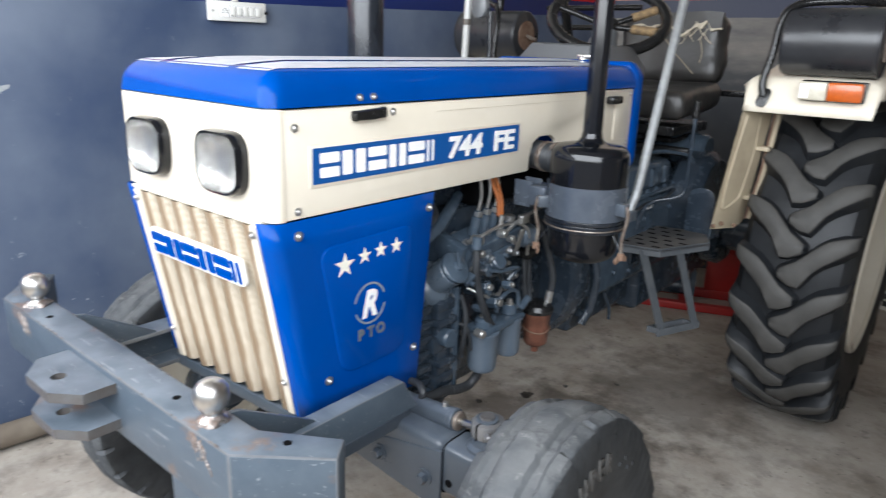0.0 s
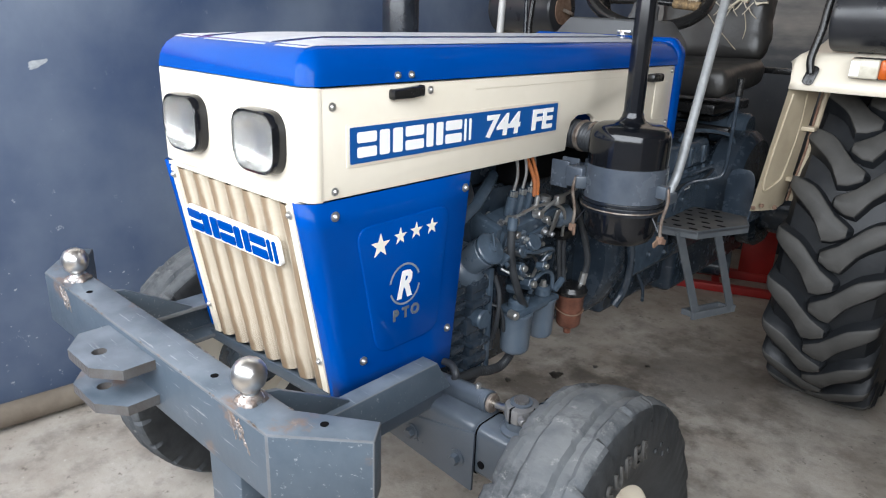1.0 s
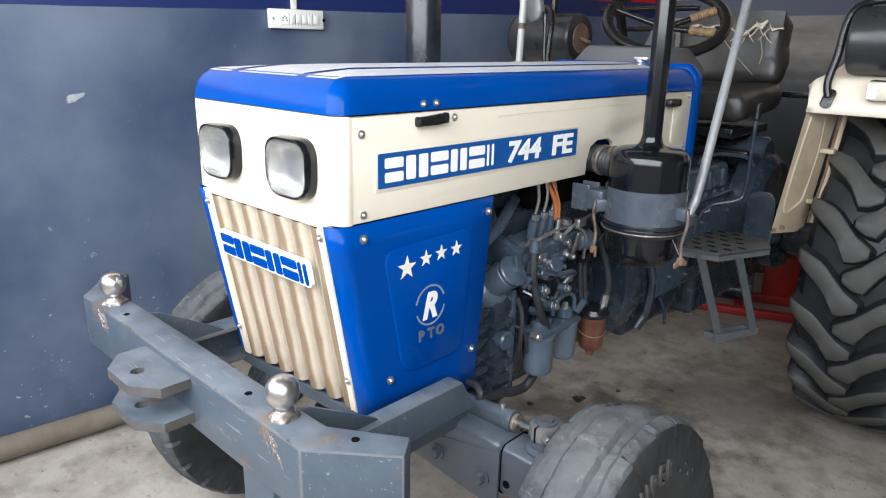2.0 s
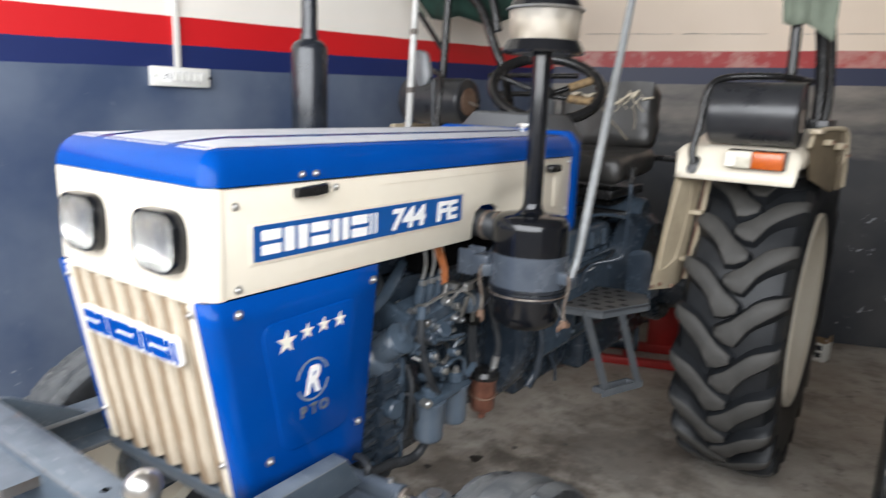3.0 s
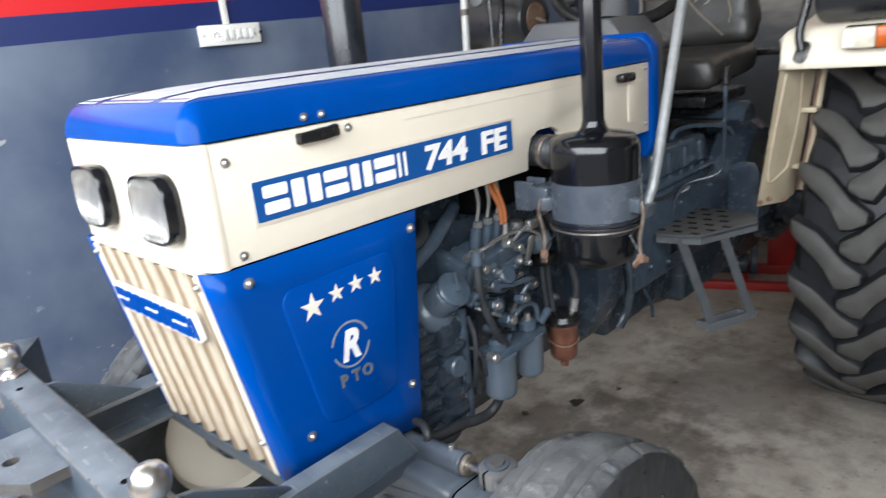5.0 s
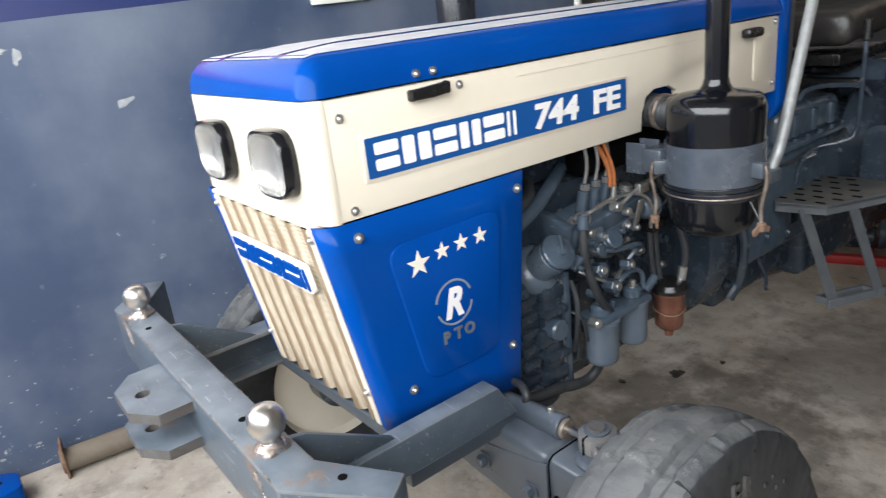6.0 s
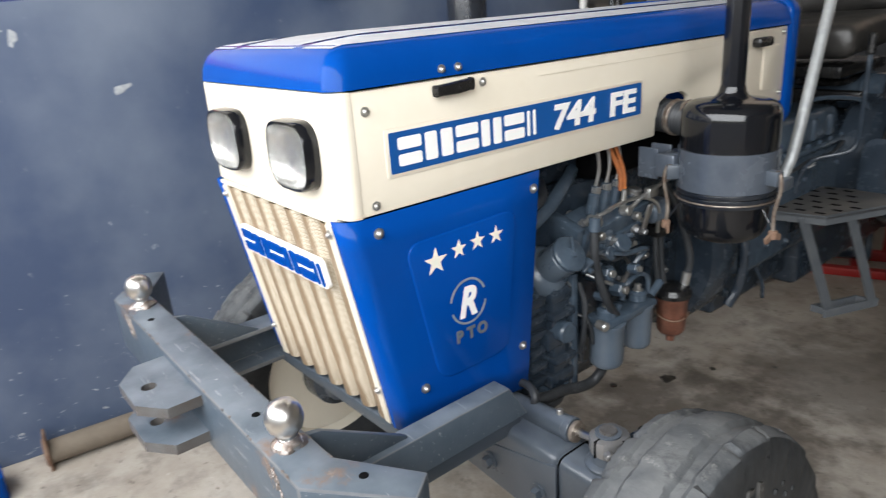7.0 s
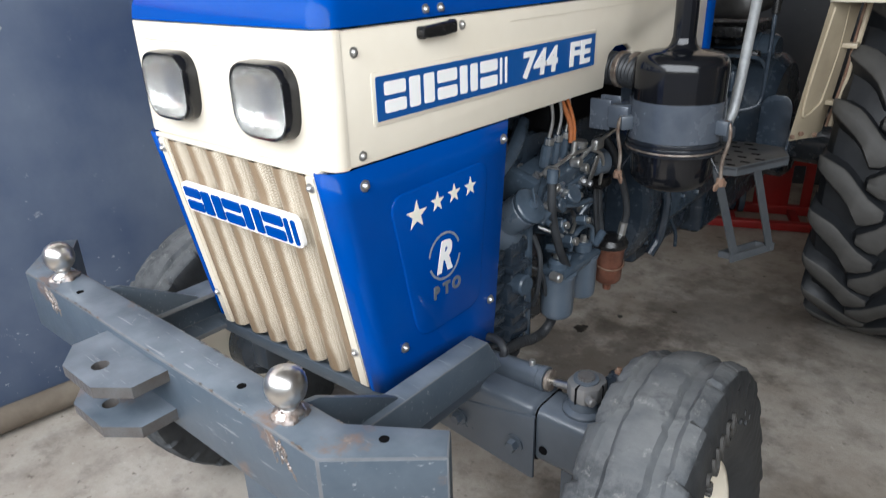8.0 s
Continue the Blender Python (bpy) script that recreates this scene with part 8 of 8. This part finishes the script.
cloth("canopy_cloth", ((-1.17, 2.12, 2.30), (-0.30, 2.14, 2.30)), ((-1.19, 2.11, 2.21), (-1.05, 2.12, 2.03), (-0.905, 2.13, 1.842), (-0.815, 2.13, 1.824), (-0.71, 2.13, 1.840), (-0.60, 2.13, 1.802), (-0.455, 2.13, 1.821), (-0.36, 2.13, 1.874), (-0.30, 2.13, 1.93)), 0, M_CANVAS, tractor, "ragged dark green canopy cloth", 0.05, 1)
part("cloth_hem", tube(bmesh.new(), [(-1.19, 2.09, 2.21), (-1.05, 2.10, 2.03), (-0.97, 2.10, 1.926), (-0.905, 2.10, 1.842)], 0.008, 8, 4), M_CANVAS_F, tractor, "frayed pale cloth hem")
cloth("canopy_cloth", ((0.630, 1.99, 2.22), (0.842, 2.06, 2.22)), ((0.688, 1.99, 1.752), (0.715, 1.99, 1.742), (0.756, 2.0, 1.748), (0.768, 2.01, 1.742), (0.80, 2.02, 1.720), (0.842, 2.03, 1.690)), 0, M_CANVAS_F, tractor, "faded green canopy cloth", 0.018, 4)

# mirror on the far side
bm = prism(bmesh.new(), rounded([(-0.465, 1.640), (-0.415, 1.625), (-0.395, 1.535), (-0.410, 1.505), (-0.455, 1.500), (-0.475, 1.56)], 0.02, 4), "xz", 1.47, 1.50, 0.008)
mir = part("mirror", bm, M_MIRB, tractor, "grey plastic rear-view mirror")
part("mirror_stalk", tube(bmesh.new(), [(-0.41, 1.49, 1.53), (-0.392, 1.49, 1.525), (-0.388, 1.49, 1.44), (-0.38, 1.49, 1.20)], 0.007, 8, 4), M_SIL, mir)

# foot plate with its stirrup step
pts = [(0.19, 1.49), (0.248, 1.410), (0.368, 1.440), (0.455, 1.642), (0.400, 1.775), (0.19, 1.722)]
bm = prism(bmesh.new(), pts, "xy", 0.790, 0.800, 0.002)
plate = part("foot_plate", bm, M_FOOT, tractor, "worn dark grey slotted foot plate")
for k, y in enumerate((1.462, 1.512, 1.562, 1.615, 1.668, 1.718)):
    for j in range(4):
        x = 0.238 + 0.052 * j + 0.024 * (k % 2)
        if x < 0.39 + 0.02 * (k in (2, 3)) - 0.03 * (k == 5) - 0.02 * (k == 0):
            bm = prism(bmesh.new(), rounded([(x - 0.014, y - 0.0065), (x + 0.014, y - 0.0065), (x + 0.014, y + 0.0065), (x - 0.014, y + 0.0065)], 0.006, 3), "xy", 0.7985, 0.8006)
            part("slot", bm, M_DARK, plate)
bm = bmesh.new()
for (x0, y0), (x1, y1) in zip(pts[1:4], pts[2:5]):
    t = bmesh.new()
    v = [t.verts.new(p) for p in ((x0, y0, 0.775), (x1, y1, 0.775), (x1, y1, 0.801), (x0, y0, 0.801))]
    w = [t.verts.new((p.co.x - 0.006, p.co.y + 0.004, p.co.z)) for p in v]
    t.faces.new(v)
    t.faces.new(w[::-1])
    for i in range(4):
        t.faces.new((v[i], w[i], w[(i + 1) % 4], v[(i + 1) % 4]))
    bmesh.ops.recalc_face_normals(t, faces=t.faces[:])
    merge(bm, t)
part("turned_edge", bm, M_STEP, plate)


def flat_bar(bm, p, q, w, th, across):
    p, q, a = Vector(p), Vector(q), Vector(across).normalized()
    d = (q - p).normalized()
    nn = d.cross(a)
    t = bmesh.new()
    A = [t.verts.new(p + a * u * w / 2 + nn * v * th / 2) for u, v in ((-1, -1), (1, -1), (1, 1), (-1, 1))]
    B = [t.verts.new(q + a * u * w / 2 + nn * v * th / 2) for u, v in ((-1, -1), (1, -1), (1, 1), (-1, 1))]
    t.faces.new(A)
    t.faces.new(B[::-1])
    for i in range(4):
        t.faces.new((A[i], B[i], B[(i + 1) % 4], A[(i + 1) % 4]))
    bmesh.ops.recalc_face_normals(t, faces=t.faces[:])
    bmesh.ops.bevel(t, geom=t.edges[:], offset=0.001, segments=1, affect='EDGES')
    merge(bm, t)
    return bm


ac = (0.30, 0.95, 0)
q0, q1 = Vector((0.378, 1.518, 0.492)), Vector((0.440, 1.660, 0.492))
st = part("stirrup_step", flat_bar(bmesh.new(), (0.314, 1.428, 0.790), q0, 0.034, 0.007, ac), M_STEP, plate, "flat steel stirrup step")
part("step_bar", flat_bar(bmesh.new(), (0.396, 1.528, 0.790), q1, 0.034, 0.007, ac), M_STEP, st)
bm = flat_bar(bmesh.new(), q0 - Vector((0.006, 0.02, 0)), q1 + Vector((0.006, 0.02, 0)), 0.010, 0.026, (1, -0.3, 0))
flat_bar(bm, q0 + Vector((-0.045, 0.0, 0.0)), q1 + Vector((-0.045, 0.0, 0.0)), 0.010, 0.022, (1, -0.3, 0))
box(bm, (q0.x - 0.05, q0.y - 0.006, 0.482), (q0.x + 0.004, q0.y + 0.004, 0.504), 0.002)
box(bm, (q1.x - 0.05, q1.y - 0.004, 0.482), (q1.x + 0.004, q1.y + 0.006, 0.504), 0.002)
part("tread", bm, M_STEP, st)
part("plate_bracket", box(bmesh.new(), (0.12, 1.52, 0.70), (0.24, 1.70, 0.79), 0.006), M_ENGINE, plate)
bm = prism(bmesh.new(), [(1.70, 0.79), (1.80, 0.79), (1.84, 0.83), (1.72, 0.86)], "yz", 0.425, 0.431)
part("plate_bracket", bm, M_ENGINE, plate)

# ---- red trolley jack frame behind the tractor's belly ----
jack = thing("red_implement_frame", "red painted steel implement frame standing behind the tractor", "implement")
JM = pose(-0.365, 2.915, 0, 0, 0, 22)
part("base_bar", box(bmesh.new(), (-0.07, 0.0, 0.0), (0.90, 0.05, 0.042), 0.004, JM), M_RED, jack)
part("base_bar", box(bmesh.new(), (0.03, 0.26, 0.0), (0.90, 0.31, 0.05), 0.004, JM), M_RED, jack)
for x in (0.02, 0.30, 0.62, 0.83):
    part("cross_bar", box(bmesh.new(), (x, 0.051, 0.002), (x + 0.04, 0.259, 0.036), 0.004, JM), M_RED, jack)
for x, w, h in ((0.06, 0.045, 0.20), (0.44, 0.18, 0.24), (0.68, 0.05, 0.30), (0.80, 0.10, 0.26)):
    part("upright_plate", box(bmesh.new(), (x, 0.27, 0.045), (x + w, 0.285, 0.045 + h), 0.003, JM), M_RED, jack)
part("top_rail", box(bmesh.new(), (0.36, 0.262, 0.285), (0.88, 0.30, 0.325), 0.004, JM), M_RED, jack)
part("hub_unit", rod(bmesh.new(), JM @ Vector((0.16, 0.17, 0.095)), JM @ Vector((0.34, 0.17, 0.095)), 0.055, 20, 0.008), M_ENGINE, jack, "greasy dark grey hub")
part("gear_wheel", rod(bmesh.new(), JM @ Vector((0.35, 0.17, 0.12)), JM @ Vector((0.38, 0.17, 0.12)), 0.085, 22, 0.004), M_ENGINE_L, jack, "grey gear wheel")
part("tie_rod", tube(bmesh.new(), [JM @ Vector(p) for p in ((0.02, 0.03, 0.04), (0.16, 0.08, 0.09), (0.30, 0.14, 0.18), (0.42, 0.24, 0.22))], 0.010, 8, 4), M_RUST, jack, "rusty tie rod")

# ---- second tractor, of which the near rear corner is seen ----
other = thing("tractor", "white tractor with muddy rear tyre parked alongside", "tractor")
OX, OY = 2.068, -0.52
rear_wheel(other, OX - 0.712, 2.375 + OY, -1, M_MUD, M_MUD_TOP, M_SCUFF, 1.12)
fender(other, OX - 0.035, OY, -1, False, 0.045)
grab_rail(other, [(1.235, 1.75 + OY, 1.346), (1.239, 1.753 + OY, 1.39), (1.243, 1.755 + OY, 1.434), (1.250, 1.757 + OY, 1.505), (1.262, 1.76 + OY, 1.530), (1.290, 1.78 + OY, 1.550), (1.34, 1.80 + OY, 1.558), (1.48, 1.86 + OY, 1.566)], (1.235, 1.738 + OY, 1.340), 0.5)
bm = rod(bmesh.new(), (1.199, 1.205, 1.340), (1.203, 1.205, 1.612), 0.0098, 16, 0.002)
pp = part("canopy_pole", bm, M_POLE, other, "rusty galvanised canopy pole with a darker upper tube")
part("pole_foot", box(bmesh.new(), (1.184, 1.185, 1.342), (1.226, 1.225, 1.356), 0.003), M_RUST, pp)
bm = tube(bmesh.new(), [(1.203, 1.205, 1.60), (1.2015, 1.205, 1.66), (1.204, 1.205, 1.85), (1.198, 1.205, 2.2)], 0.0125, 12, 4)
part("upper_tube", bm, M_TUBE, pp, "dark painted tube with rust at its joint")
part("joint_bolt", rod(bmesh.new(), (1.187, 1.19, 1.618), (1.219, 1.19, 1.612), 0.0055, 8, 0.001), M_RUST, pp)
part("stay_wire", tube(bmesh.new(), [(1.211, 1.20, 1.36), (1.216, 1.20, 1.60), (1.215, 1.20, 1.72), (1.212, 1.20, 2.2)], 0.0035, 8, 3), M_ROD, pp, "thin tarnished stay rod")
bm = tube(bmesh.new(), [(1.201, 1.198, 1.76), (1.200, 1.197, 1.85), (1.203, 1.198, 2.0), (1.198, 1.20, 2.2)], 0.0175, 10, 4)
part("red_rag", bm, M_RED, pp, "red cloth tied round the pole")
part("work_lamp", lathe(bmesh.new(), [(0, 0), (0.02, 0), (0.030, 0.014), (0.030, 0.024), (0.026, 0.028), (0, 0.028)], (1.291, 1.62, 1.402), (0, -1, 0.1), 20), M_DARK, other)
part("rear_axle_housing", rod(bmesh.new(), (OX - 0.56, 2.375 + OY, 0.69), (OX - 0.15, 2.375 + OY, 0.69), 0.10, 24, 0.01), M_ENGINE, other)

# no piece deeper than thing > part > sub-part
for ob in list(scene.objects):
    line = [ob]
    while line[-1].parent is not None:
        line.append(line[-1].parent)
    if len(line) > 3:
        ob.parent = line[-2]
